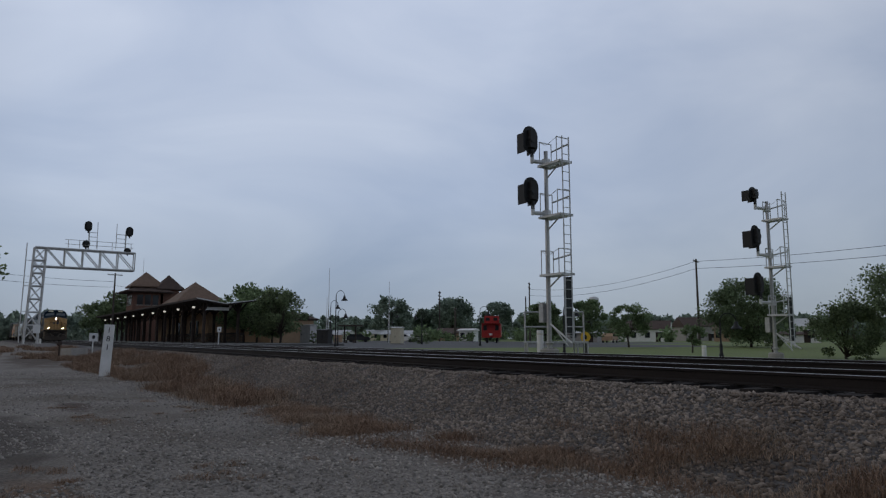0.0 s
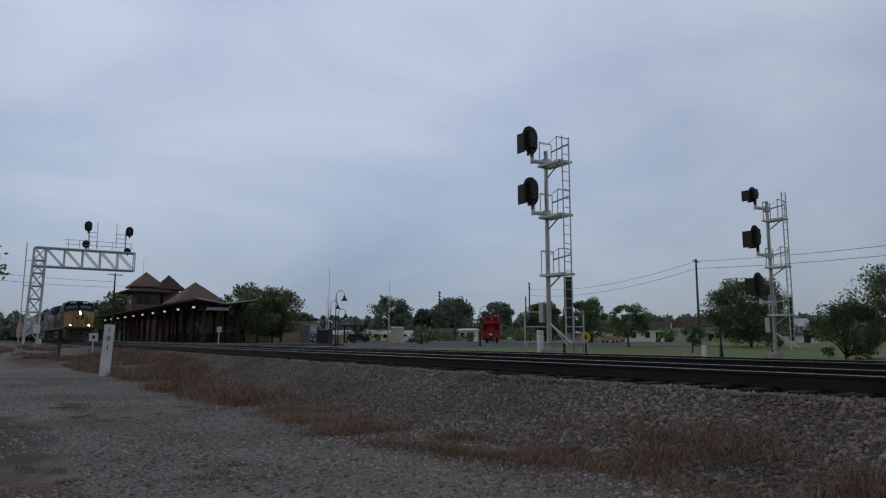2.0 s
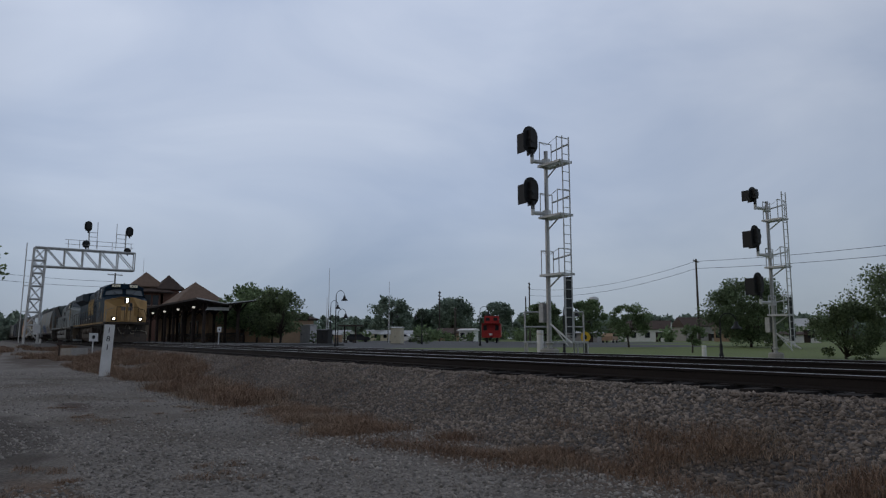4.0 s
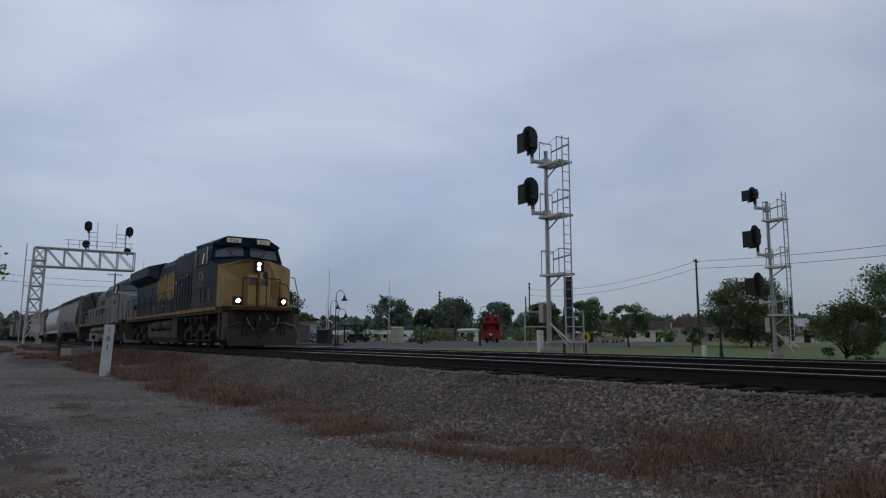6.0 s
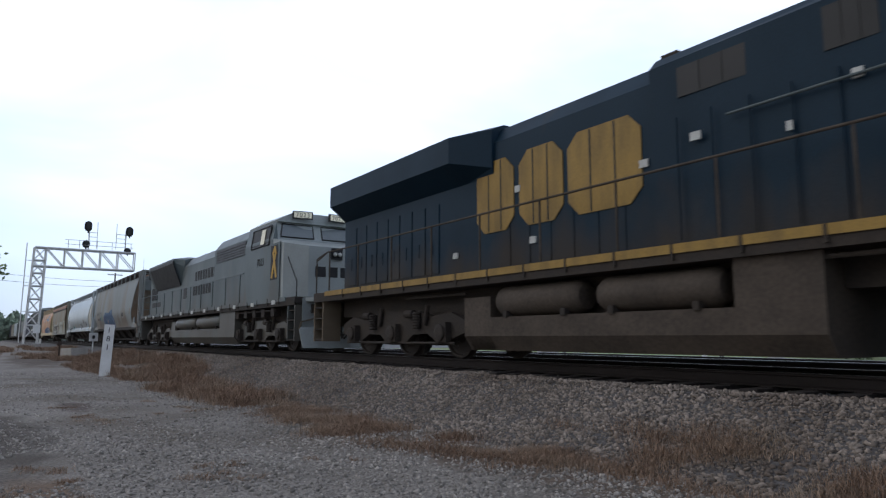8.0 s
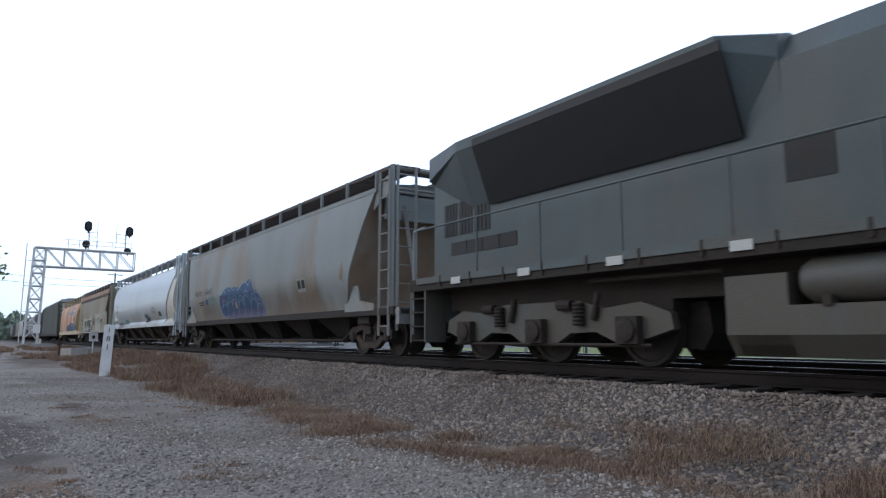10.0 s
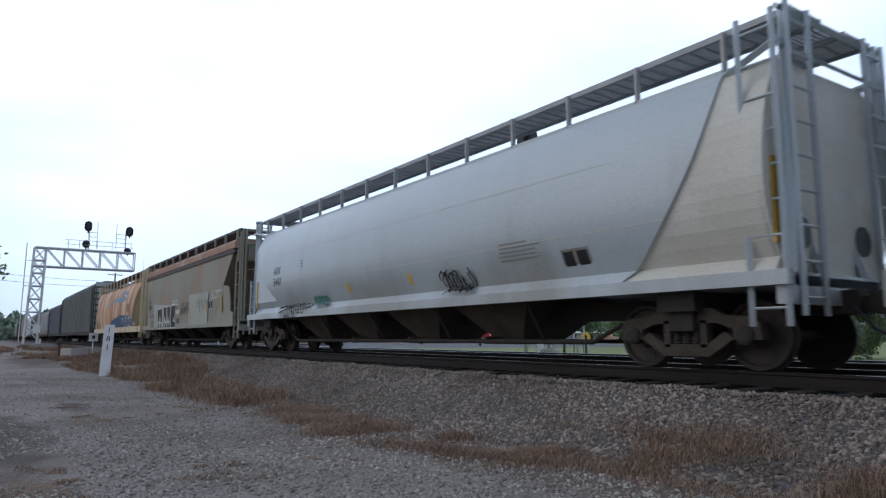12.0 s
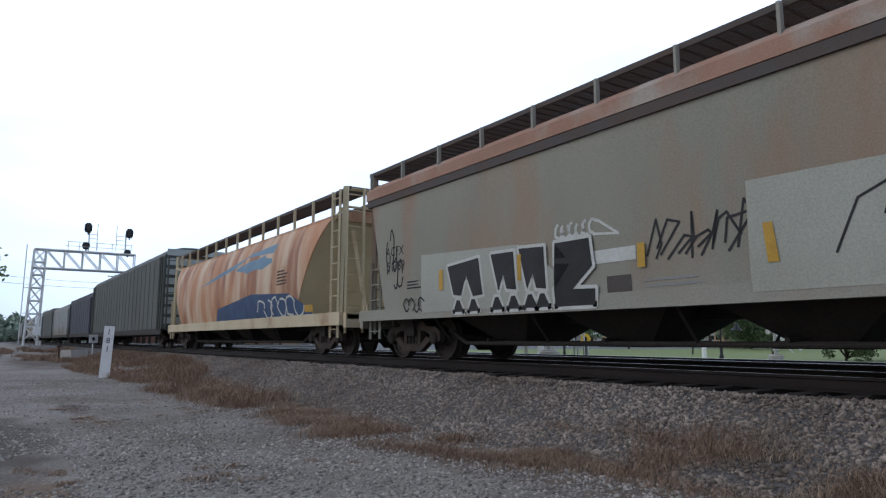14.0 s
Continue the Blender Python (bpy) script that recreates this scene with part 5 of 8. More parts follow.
    decal("graffiti", stroke([(-5.6, 1.35), (-5.35, 1.9), (-4.95, 2.08), (-5.1, 1.7), (-4.7, 1.98), (-4.85, 1.5), (-4.45, 2.0), (-4.2, 1.6), (-4.0, 2.05), (-3.75, 1.7), (-3.4, 2.15), (-3.05, 1.95)], 0.03), side, "ink", car, 0.030, "black angular spray outline")
    decal("graffiti", scrawl(16, -3.5, -1.6, 1.95, 2.3, 7, 0.045), side, "spray_white", car, 0.006, "white scrawled spray tag")
    placard(car, side, -3.2, 1.72)
    barred_notice("small_print", -8.2, -7.1, 1.06, 1.3, side, car, "fender_grey", 3)
    return car


def orange_hopper():
    side = smooth_side([(1.0, 1.45), (1.4, 1.52), (2.0, 1.58), (2.8, 1.55), (3.4, 1.42), (3.82, 1.22)])
    car, body = hopper("faded orange and cream covered hopper car with blue graffiti", 19.9, side, 1.1, 3.82, "hop_orange", "hop_orange", (-1.3, 1.9, 1.0), (-18.6, 1.6, 1.0), 3, frame_mat="hop_cream", walk_z=0.70, sill_depth=0.3, slope_mat="hop_cream")
    decal("graffiti", [[(-13.5, 2.6), (-11.0, 2.95), (-8.0, 3.3), (-5.2, 3.2), (-5.0, 3.5), (-7.4, 3.4), (-9.0, 3.0), (-12.0, 2.7)], blob(-6.8, 2.95, 1.8, 0.22, 16, 4, 0.3)], side, "spray_lightblue", car, 0.004, "pale blue faded painted band")
    decal("graffiti", [[(-11.5, 0.95), (-2.0, 0.95), (-2.0, 1.25), (-3.6, 1.8), (-7.0, 1.95), (-8.8, 1.75), (-11.0, 1.6)]], side, "spray_blue", car, 0.005, "dark blue spray-painted graffiti")
    decal("graffiti_outline", scrawl(31, -6.4, -2.6, 1.1, 1.75, 6, 0.06), side, "spray_white", car, 0.009)
    decal("reflector", [[(-2.5, 1.2), (-1.9, 1.2), (-1.9, 1.4), (-2.5, 1.4)]], side, "spray_yellow", car, 0.008)
    barred_notice("small_print", -4.6, -3.6, 2.1, 2.6, side, car, "dark_wood", 5)
    return car


# -- closed cars further back --
def closed_car(name, label, length, height, width, paint, trim, ribs, category="freight car", round_roof=True, base=0.95, end_light=None, moving=True):
    car = thing(name, label, category, "cars of the train")
    w = width / 2
    prof = [(-w, base), (w, base), (w, height - 0.45), (w * 0.86, height - 0.16), (w * 0.4, height), (-w * 0.4, height), (-w * 0.86, height - 0.16), (-w, height - 0.45)]
    if not round_roof:
        prof = [(-w, base), (w, base), (w, height - 0.1), (0, height), (-w, height - 0.1)]
    bm = B()
    prism(bm, prof, -length, 0)
    part("body", bm, paint, car, bevel=0.03, seg=1)
    rib = None
    for i in range(ribs + 1):
        m = pose(-0.06 - (length - 0.12) * i / ribs, -w - 0.012, 0)
        if rib is None:
            bm = B()
            box(bm, -0.05, 0.05, -0.006, 0.03, base, height - 0.5)
            rib = part("side_post", bm, paint, car)
            rib.matrix_basis = m
        else:
            again(rib, car, m)
    bm = B()
    for s in (-1, 1):
        box(bm, -length, 0, s * w - 0.04, s * w + 0.03, base - 0.25, base + 0.05)
    box(bm, -length + 0.1, -0.1, -0.25, 0.25, 0.65, base)
    part("side_sill", bm, "underframe", car)
    if end_light:
        bm = B()
        for zz in np.arange(base + 0.3, height - 0.3, 0.5):
            box(bm, 0.0, 0.06, -w + 0.1, w - 0.1, float(zz), float(zz) + 0.34)
        part("end_door", bm, end_light, car, "pale ribbed end door")
    for end, way in ((0.0, 1), (-length, -1)):
        ladder(car, end - way * 0.5, -w - 0.06, base, height - 0.5, 0.45, "x", trim)
        ladder(car, end + way * 0.08, -w + 0.4, base, height - 0.5, 0.45, "y", trim)
        freight_truck(car, end - way * 2.2, moving)
        coupler(car, end, way)
    return car


# -- locomotives: x = 0 at the headlight --
def loco_truck(parent, x, turning=True, side_mat="loco_under"):
    bm = B()
    outline = [(-2.75, 0.55), (-2.7, 0.78), (-2.2, 0.95), (-1.5, 0.88), (-0.9, 1.02), (0.9, 1.02), (1.5, 0.88), (2.2, 0.95), (2.7, 0.78), (2.75, 0.55), (2.3, 0.42), (1.7, 0.36), (1.3, 0.52),
               (0.75, 0.50), (0.45, 0.34), (-0.45, 0.34), (-0.75, 0.50), (-1.3, 0.52), (-1.7, 0.36), (-2.3, 0.42)]
    box(bm, -2.6, 2.6, -1.0, 1.0, 0.72, 0.98)
    fr = part("truck", bm, "loco_under", parent, bevel=0.025, seg=1)
    fr.matrix_basis = pose(x, 0, 0)
    for s in (-1, 1):
        bm = B()
        prism(bm, outline, *sorted((s * 1.06, s * 1.2)), "y")
        part("side_frame", bm, side_mat, fr, bevel=0.025, seg=1)
    for k in (-1.5, 0.5, 2.5):
        bm = B()
        prism(bm, [(k - 0.45, 0.30), (k + 0.3, 0.26), (k + 0.45, 0.5), (k + 0.4, 0.95), (k - 0.5, 0.95)], -0.62, 0.62, "y")
        part("traction_motor", bm, "loco_under", fr, bevel=0.03, seg=1)
    for s in (-1, 1):
        bm = B()
        for k in (-1.55, -0.45, 0.45, 1.55):
            box(bm, k - 0.09, k + 0.09, s * 0.86 - 0.06, s * 0.86 + 0.06, 0.3, 0.85)
        pipe(bm, [(-2.4, s * 1.24, 0.32), (2.4, s * 1.24, 0.32)], 0.03, 6)
        part("brake_rigging", bm, "loco_under", fr)
    for k in (-2.02, 0.0, 2.02):
        for s in (-1, 1):
            bm = B()
            box(bm, k - 0.2, k + 0.2, min(s * 1.2, s * 1.34), max(s * 1.2, s * 1.34), 0.34, 0.74)
            lathe(bm, [(0.17, s * 1.3), (0.17, s * 1.38), (0.10, s * 1.40)], (k, 0, 0.54), "y", 14)
            part("axle_box", bm, "loco_under", fr, bevel=0.02, seg=1)
        if turning:
            wheelset(fr, k, 0.53)
    for k in (-1.0, 1.0):
        for s in (-1, 1):
            bm = B()
            lathe(bm, [(0.105 if i % 2 else 0.085, 0.62 + 0.03 * i) for i in range(13)], (k, s * 1.26, 0), "z", 10)
            part("spring", bm, "loco_under", fr)
            bm = B()
            rod(bm, (k + 0.3, s * 1.25, 0.7), (k + 0.42, s * 1.25, 1.12), 0.05)
            part("damper", bm, "loco_under", fr)
            bm = B()
            rod(bm, (k - 0.45, s * 1.25, 0.95), (k - 0.15, s * 1.25, 0.95), 0.09, 10)
            part("brake_cylinder", bm, "loco_under", fr)
    return fr


def handrail(parent, pts, material, posts=(), r=0.02, foot=1.66):
    bm = B()
    pipe(bm, pts, r, 8)
    for p in posts:
        rod(bm, (p[0], p[1], foot), p, r, 6)
    return part("handrail", bm, material, parent)


def number_board(parent, text, y, turn, x, z):
    bm = B()
    box(bm, -0.05, 0.03, -0.33, 0.33, -0.12, 0.13)
    ob = part("number_board", bm, "black", parent, bevel=0.015, seg=1)
    ob.matrix_basis = pose(x, y, z, 0, -2, turn)
    bm = B()
    box(bm, 0.03, 0.036, -0.29, 0.29, -0.09, 0.10)
    part("board_face", bm, "board_glow", ob, "lit cream number board")
    lettering("board_number", text, 0.21, "ink", ob, pose(0.04, 0, -0.07) @ Matrix.Rotation(math.pi / 2, 4, "Z") @ UP, space=1.15)
    return ob


def window(parent, corners, thick=0.03, glass="glass"):
    """A pane between four corners with a rubber frame round it."""
    c = [Vector(p) for p in corners]
    n = (c[1] - c[0]).cross(c[3] - c[0]).normalized()
    bm = B()
    lo, hi = [bm.verts.new(p) for p in c], [bm.verts.new(p + n * 0.008) for p in c]
    bm.faces.new(lo[::-1]), bm.faces.new(hi)
    for i in range(4):
        bm.faces.new((lo[i], lo[(i + 1) % 4], hi[(i + 1) % 4], hi[i]))
    w = part("window", bm, glass, parent)
    bm = B()
    for i in range(4):
        beam(bm, c[i] + n * 0.01, c[(i + 1) % 4] + n * 0.01, thick)
    part("window_frame", bm, "black", w)
    return w


def slats(parent, name, x0, x1, z0, z1, y, rows, material="black", back="black"):
    bm = B()
    box(bm, x0, x1, y - 0.006, y + 0.02, z0, z1)
    g = part(name, bm, back, parent)
    bm = B()
    h = (z1 - z0) / rows
    for i in range(rows):
        prism(bm, [(y - 0.03, z0 + h * i), (y - 0.008, z0 + h * i), (y - 0.008, z0 + h * (i + 0.75)), (y - 0.012, z0 + h * (i + 0.75))], x0 + 0.02, x1 - 0.02)
    part("louvre", bm, material, g)
    return g


def lamp(parent, name, x, y, z, r, glow, housing="black"):
    bm = B()
    lathe(bm, [(r * 1.3, -0.12), (r * 1.35, 0.0), (r * 1.1, 0.02), (r * 1.05, -0.01)], (x, y, z), "x", 18)
    ob = part(name, bm, housing, parent, smooth=True)
    bm = B()
    lathe(bm, [(r * 1.0, 0.005), (r * 0.7, 0.03), (r * 0.1, 0.045)], (x, y, z), "x", 18)
    part("lens", bm, glow, ob, "lit warm lamp lens", smooth=True)
    return ob


def shell(name, sections, material, parent, bevel=0.03):
    """A hull lofted through cross-sections: (x, [(y, z)...]) of equal counts; x may be one number or one a point."""
    bm = B()
    rows = []
    for x, pts in sections:
        rows.append([bm.verts.new((x[i] if isinstance(x, (list, tuple)) else x, p[0], p[1])) for i, p in enumerate(pts)])
    n = len(rows[0])
    for a, b in zip(rows, rows[1:]):
        for i in range(n):
            bm.faces.new((a[i], a[(i + 1) % n], b[(i + 1) % n], b[i]))
    bm.faces.new(rows[0][::-1]), bm.faces.new(rows[-1])
    return part(name, bm, material, parent, bevel=bevel, seg=2)


def mirror(right):
    return right + [(-y, z) for y, z in reversed(right)]


def underworks(L, p):
    """Frame, fuel tank, reservoirs, pilots and steps of a locomotive."""
    front, rear, zs = p["front"], p["rear"], 1.66
    bm = B()
    box(bm, rear, front, -1.54, 1.54, 1.40, zs - 0.02)
    part("frame", bm, p["frame"], L, bevel=0.01, seg=1)
    bm = B()
    for s in (-1, 1):
        box(bm, p["stripe"][0], p["stripe"][1], s * 1.555 - 0.012, s * 1.555 + 0.012, 1.535, zs)
    part("sill_stripe", bm, p["sill"], L, p["sill_label"], bevel=0.004, seg=1)
    for k in range(int(-rear - 1)):
        bm = B()
        box(bm, -0.9 - k - 0.02, -0.9 - k + 0.02, -1.575, -1.545, 1.45, zs + 0.005)
        part("sill_bracket", bm, "loco_under", L)
    bm = B()
    box(bm, rear + 0.8, front - 0.8, -1.0, 1.0, 0.98, 1.42)
    part("underbody", bm, "loco_under", L)
    t0, t1, tm = p["tank"]
    bm = B()
    prism(bm, [(-1.42, 0.46), (-1.25, 0.2), (1.25, 0.2), (1.42, 0.46), (1.42, 0.80), (-1.42, 0.80)], t0, t1)
    prism(bm, [(-1.45, 0.46), (-1.25, 0.2), (1.25, 0.2), (1.45, 0.46), (1.45, 1.40), (-1.45, 1.40)], tm, t1 + 0.3)
    prism(bm, [(-1.42, 0.46), (-1.25, 0.2), (1.25, 0.2), (1.42, 0.46), (1.42, 1.18), (-1.42, 1.18)], t0 - 0.1, t0 + 0.7)
    box(bm, t0 + 0.7, tm, -0.9, 0.9, 0.8, 1.40)
    part("fuel_tank", bm, p["tank_mat"], L, bevel=0.04)
    span = (tm - t0 - 0.9) / 2
    for i in range(2):
        xa = t0 + 0.8 + i * (span + 0.1)
        for s in (-1, 1):
            bm = B()
            lathe(bm, [(0.05, 0), (0.2, 0.03), (0.27, 0.14), (0.27, span - 0.34), (0.2, span - 0.23), (0.05, span - 0.2)], (xa, s * 1.2, 1.08), "x", 20)
            part("air_reservoir", bm, p["tank_mat"], L, smooth=True)
        for k in (0.35, span - 0.55):
            bm = B()
            box(bm, xa + k - 0.05, xa + k + 0.05, -1.46, -0.95, 0.78, 0.9)
            part("reservoir_bracket", bm, "loco_under", L)
    bm = B()
    pipe(bm, [(t0 - 2.5, -1.3, 1.3), (t0 - 0.2, -1.3, 1.28)], 0.03)
    part("pipe", bm, "loco_under", L)
    bm = B()
    pipe(bm, [(tm + 0.4, -1.4, 1.32), (p["trucks"][0] + 2.0, -1.4, 1.3)], 0.03)
    part("pipe", bm, "loco_under", L)
    for k in range(5):
        bm = B()
        box(bm, p["trucks"][0] - 2.0 + k * 0.9, p["trucks"][0] - 1.7 + k * 0.9, -1.44, -1.2, 1.12, 1.38)
        part("valve_box", bm, "loco_under", L)
    for x in p["trucks"]:
        loco_truck(L, x, True, p.get("truck_mat", "loco_under"))
    for way, xe in ((1, front), (-1, rear)):
        # step well at each corner, pilot plate, plow and coupler
        for s in (-1, 1):
            bm = B()
            box(bm, min(xe, xe - way * 0.05), max(xe, xe - way * 0.05), min(s * 1.02, s * 1.52), max(s * 1.02, s * 1.52), 0.34, 1.45)
            box(bm, min(xe - way * 0.55, xe - way * 0.60), max(xe - way * 0.55, xe - way * 0.60), min(s * 1.0, s * 1.52), max(s * 1.0, s * 1.52), 0.34, 1.45)
            well = part("step_well", bm, p["step"], L, bevel=0.008, seg=1)
            for k in range(4):
                bm = B()
                box(bm, min(xe - way * 0.56, xe - way * 0.04), max(xe - way * 0.56, xe - way * 0.04), min(s * 1.05, s * 1.5), max(s * 1.05, s * 1.5), 0.36 + 0.29 * k, 0.39 + 0.29 * k)
                part("step", bm, "loco_under", well)
        bm = B()
        box(bm, min(xe, xe + way * 0.06), max(xe, xe + way * 0.06), -1.3, 1.3, 0.75, 1.6)
        part("pilot", bm, p["pilot"], L, bevel=0.02, seg=1)
        bm = B()
        prism(bm, [(xe, -1.25), (xe + way * 0.34, -1.1), (xe + way * 0.55, -0.45), (xe + way * 0.55, 0.45), (xe + way * 0.34, 1.1), (xe, 1.25)], 1.5, 1.62, "z")
        part("anticlimber", bm, p["pilot"], L, bevel=0.02, seg=1)
        bm = B()
        box(bm, min(xe + way * 0.06, xe + way * 0.3), max(xe + way * 0.06, xe + way * 0.3), -0.32, 0.32, 0.66, 1.12)
        part("draft_pocket", bm, "loco_under", L, bevel=0.03, seg=1)
        for s in (-1, 1):
            bm = B()
            box(bm, min(xe + way * 0.06, xe + way * 0.16), max(xe + way * 0.06, xe + way * 0.16), min(s * 0.55, s * 1.05), max(s * 0.55, s * 1.05), 1.16, 1.42)
            part("hose_manifold", bm, "loco_under", L, bevel=0.02, seg=1)
            bm = B()
            pipe(bm, [(xe + way * 0.12, s * 0.35, 1.0), (xe + way * 0.2, s * 0.9, 1.02), (xe + way * 0.1, s * 1.35, 0.9), (xe + way * 0.1, s * 1.42, 0.7)], 0.022, 6)
            part("cut_lever", bm, "rail_cream" if s > 0 else "loco_tan", L)
            for k in range(3):
                bm = B()
                yy = s * (0.5 + 0.16 * k)
                pipe(bm, [(xe + way * 0.14, yy, 1.2), (xe + way * 0.3, yy, 0.95), (xe + way * 0.34, yy + s * 0.03, 0.62), (xe + way * 0.3, yy, 0.48)], 0.024, 6)
                part("air_hose", bm, "black", L)
        if way > 0 or p.get("rear_plow"):
            bm = B()
            lo = [(xe + way * 0.62, 0, 0.14), (xe + way * 0.25, -1.35, 0.14), (xe + way * 0.10, -1.42, 0.75), (xe + way * 0.34, 0, 0.82)]
            for s in (-1, 1):
                f4 = [bm.verts.new((x, y * s, z)) for x, y, z in lo]
                b4 = [bm.verts.new((x - way * 0.05, y * s, z)) for x, y, z in lo]
                bm.faces.new(f4), bm.faces.new(b4[::-1])
                for i in range(4):
                    bm.faces.new((f4[i], f4[(i + 1) % 4], b4[(i + 1) % 4], b4[i]))
            part("plow", bm, p["pilot"], L, "grimy steel snow plow", bevel=0.01, seg=1)
        coupler(L, xe + way * 0.45, way, "loco_under")
        bm = B()
        for s in (-1, 1):
            pipe(bm, [(xe + way * 0.08, s * 0.65, 1.35), (xe + way * 0.2, s * 0.62, 1.1), (xe + way * 0.32, s * 0.45, 0.78), (xe + way * 0.3, s * 0.25, 0.75), (xe + way * 0.22, s * 0.12, 1.3), (xe + way * 0.1, s * 0.05, 1.42)], 0.022, 8)
        part("cable_loop", bm, "rail_cream" if way > 0 else "black", L, "looped jumper cable")


def blue_loco():
    L = thing("locomotive", "grimy dark blue diesel locomotive with a yellow nose, headlights lit", "locomotive", "locomotives")
    p = dict(front=0.55, rear=-20.75, stripe=(-20.0, -0.35), sill="logo_yellow", sill_label="yellow side sill stripe", frame="loco_under", tank=(-13.7, -7.3, -8.1), tank_mat="loco_grime", trucks=(-3.7, -16.8), step="loco_tan", pilot="loco_grime")
    underworks(L, p)
    # nose: its front folds along the middle and its top rises towards the windshield
    shell("nose", [([-0.43, -0.43, -0.43, 0.0, -0.43, -0.43, -0.43][:6], [(1.50, 1.66), (1.50, 3.28), (0.42, 3.52), (-0.42, 3.52), (-1.50, 3.28), (-1.50, 1.66)]),
                   (-1.62, [(1.54, 1.66), (1.54, 3.62), (0.42, 3.80), (-0.42, 3.80), (-1.54, 3.62), (-1.54, 1.66)])], "loco_blue", L)
    fr = shell("nose_front", [([-0.42, -0.42, 0.02, 0.02, -0.42, -0.42], [(1.50, 1.66), (1.50, 3.27), (0.40, 3.55), (-0.40, 3.55), (-1.50, 3.27), (-1.50, 1.66)]),
                              (-0.47, [(1.50, 1.66), (1.50, 3.30), (0.40, 3.58), (-0.40, 3.58), (-1.50, 3.30), (-1.50, 1.66)])], "loco_yellow", L, 0.025)
    tagged(fr, "yellow nose front with peeling paint")
    for y0, y1, z1 in ((-0.42, -0.05, 2.95), (0.06, 0.50, 3.10)):
        bm = B()
        box(bm, 0.01, 0.05, y0, y1, 1.74, z1)
        part("nose_door", bm, "loco_yellow", L, bevel=0.012)
    bm = B()
    prism(bm, blob(0.28, 2.95, 0.12, 0.17, 14, 1, 0.0), 0.05, 0.056)
    part("door_window", bm, "glass", L)
    # faded dark letter shapes across the nose, as plain blocks
    bm = B()
    for y0, y1 in ((-0.40, -0.08), (0.08, 0.40)):
        bm = B()
        box(bm, 0.052, 0.057, y0, y1, 2.52, 2.80)
        part("logo_block", bm, "logo_navy", L, "worn dark blue block shape")
    bm = B()
    box(bm, 0.0, 0.06, -0.20, 0.20, 3.06, 3.50)
    part("headlight_housing", bm, "black", L, bevel=0.02)
    lamp(L, "headlight", 0.06, 0.0, 3.38, 0.064, "lamp_glow"), lamp(L, "headlight", 0.06, 0.0, 3.19, 0.064, "lamp_glow")
    for s in (-1, 1):
        bm = B()
        box(bm, 0.22, 0.42, s * 0.92 - 0.17, s * 0.92 + 0.17, 1.70, 2.04)
        part("ditch_light_box", bm, "loco_grime", L, bevel=0.02)
        lamp(L, "ditch_light", 0.44, s * 0.92, 1.87, 0.07, "ditch_glow")
        bm = B()
        lathe(bm, [(0.10, 0.0), (0.10, 0.13), (0.12, 0.13), (0.12, 0.0)], (0.41, s * 0.92, 1.87), "x", 18)
        part("ditch_light_hood", bm, "loco_grime", L)
    # cab
    shell("cab", [([-1.52, -1.52, -1.66, -1.74, -1.74, -1.66, -1.52, -1.52], [(1.54, 1.66), (1.54, 3.64), (1.40, 4.26), (0.85, 4.63), (-0.85, 4.63), (-1.40, 4.26), (-1.54, 3.64), (-1.54, 1.66)]),
                  (-4.15, [(1.54, 1.66), (1.54, 3.64), (1.40, 4.30), (0.85, 4.69), (-0.85, 4.69), (-1.40, 4.30), (-1.54, 3.64), (-1.54, 1.66)])], "loco_blue", L)
    shell("cab_roof", [(-1.50, [(1.42, 4.33), (0.86, 4.66), (-0.86, 4.66), (-1.42, 4.33), (-1.40, 4.26), (1.40, 4.26)]), (-4.2, [(1.44, 4.47), (0.86, 4.72), (-0.86, 4.72), (-1.44, 4.47), (-1.40, 4.26), (1.40, 4.26)])], "loco_blue", L)
    for s in (-1, 1):
        c = [(-1.525, s * 1.36, 3.72), (-1.525, s * 0.12, 3.84), (-1.675, s * 0.12, 4.33), (-1.655, s * 1.26, 4.16)]
        window(L, c if s < 0 else [c[1], c[0], c[3], c[2]], 0.03, "windshield")
        bm = B()
        pipe(bm, [(-1.58, s * 0.9, 4.2), (-1.52, s * 0.6, 3.86)], 0.012), pipe(bm, [(-1.55, s * 0.75, 3.9), (-1.53, s * 0.45, 3.84)], 0.012)
        part("wiper", bm, "black", L)
    number_board(L, "926", -0.62, -10, -1.36, 4.47), number_board(L, "926", 0.62, 10, -1.36, 4.47)
    for xa, xb in ((-2.62, -1.88), (-3.5, -2.74)):
        window(L, [(xa, -1.545, 3.5), (xb, -1.545, 3.5), (xb, -1.46, 4.05), (xa, -1.46, 4.05)], 0.04, "black")
    bm = B()
    prism(bm, [(-1.58, 3.52), (-1.57, 3.52), (-1.50, 4.0), (-1.51, 4.0)], -2.62, -2.42)
    part("sun_blind", bm, "curtain", L, "pale raised window blind, given a faint glow")
    for xx in (-1.78, -3.60):
        bm = B()
        box(bm, xx - 0.02, xx + 0.02, -1.60, -1.56, 3.45, 4.2)
        part("mirror_post", bm, "silver", L)
    lettering("road_number", "926", 0.55, "number_cream", L, pose(-2.72, -1.545, 2.86) @ UP, "cream painted road number", 1.05)
    bm = B()
    prism(bm, [(-3.35, 2.70), (-2.6, 2.75), (-2.55, 2.80), (-2.0, 2.78), (-2.6, 2.86), (-2.7, 2.80), (-3.3, 2.76)], -1.548, -1.544, "y")
    box(bm, -3.2, -2.3, -1.548, -1.544, 2.60, 2.63)
    part("small_marking", bm, "loco_tan", L, "faded yellow marking bars")
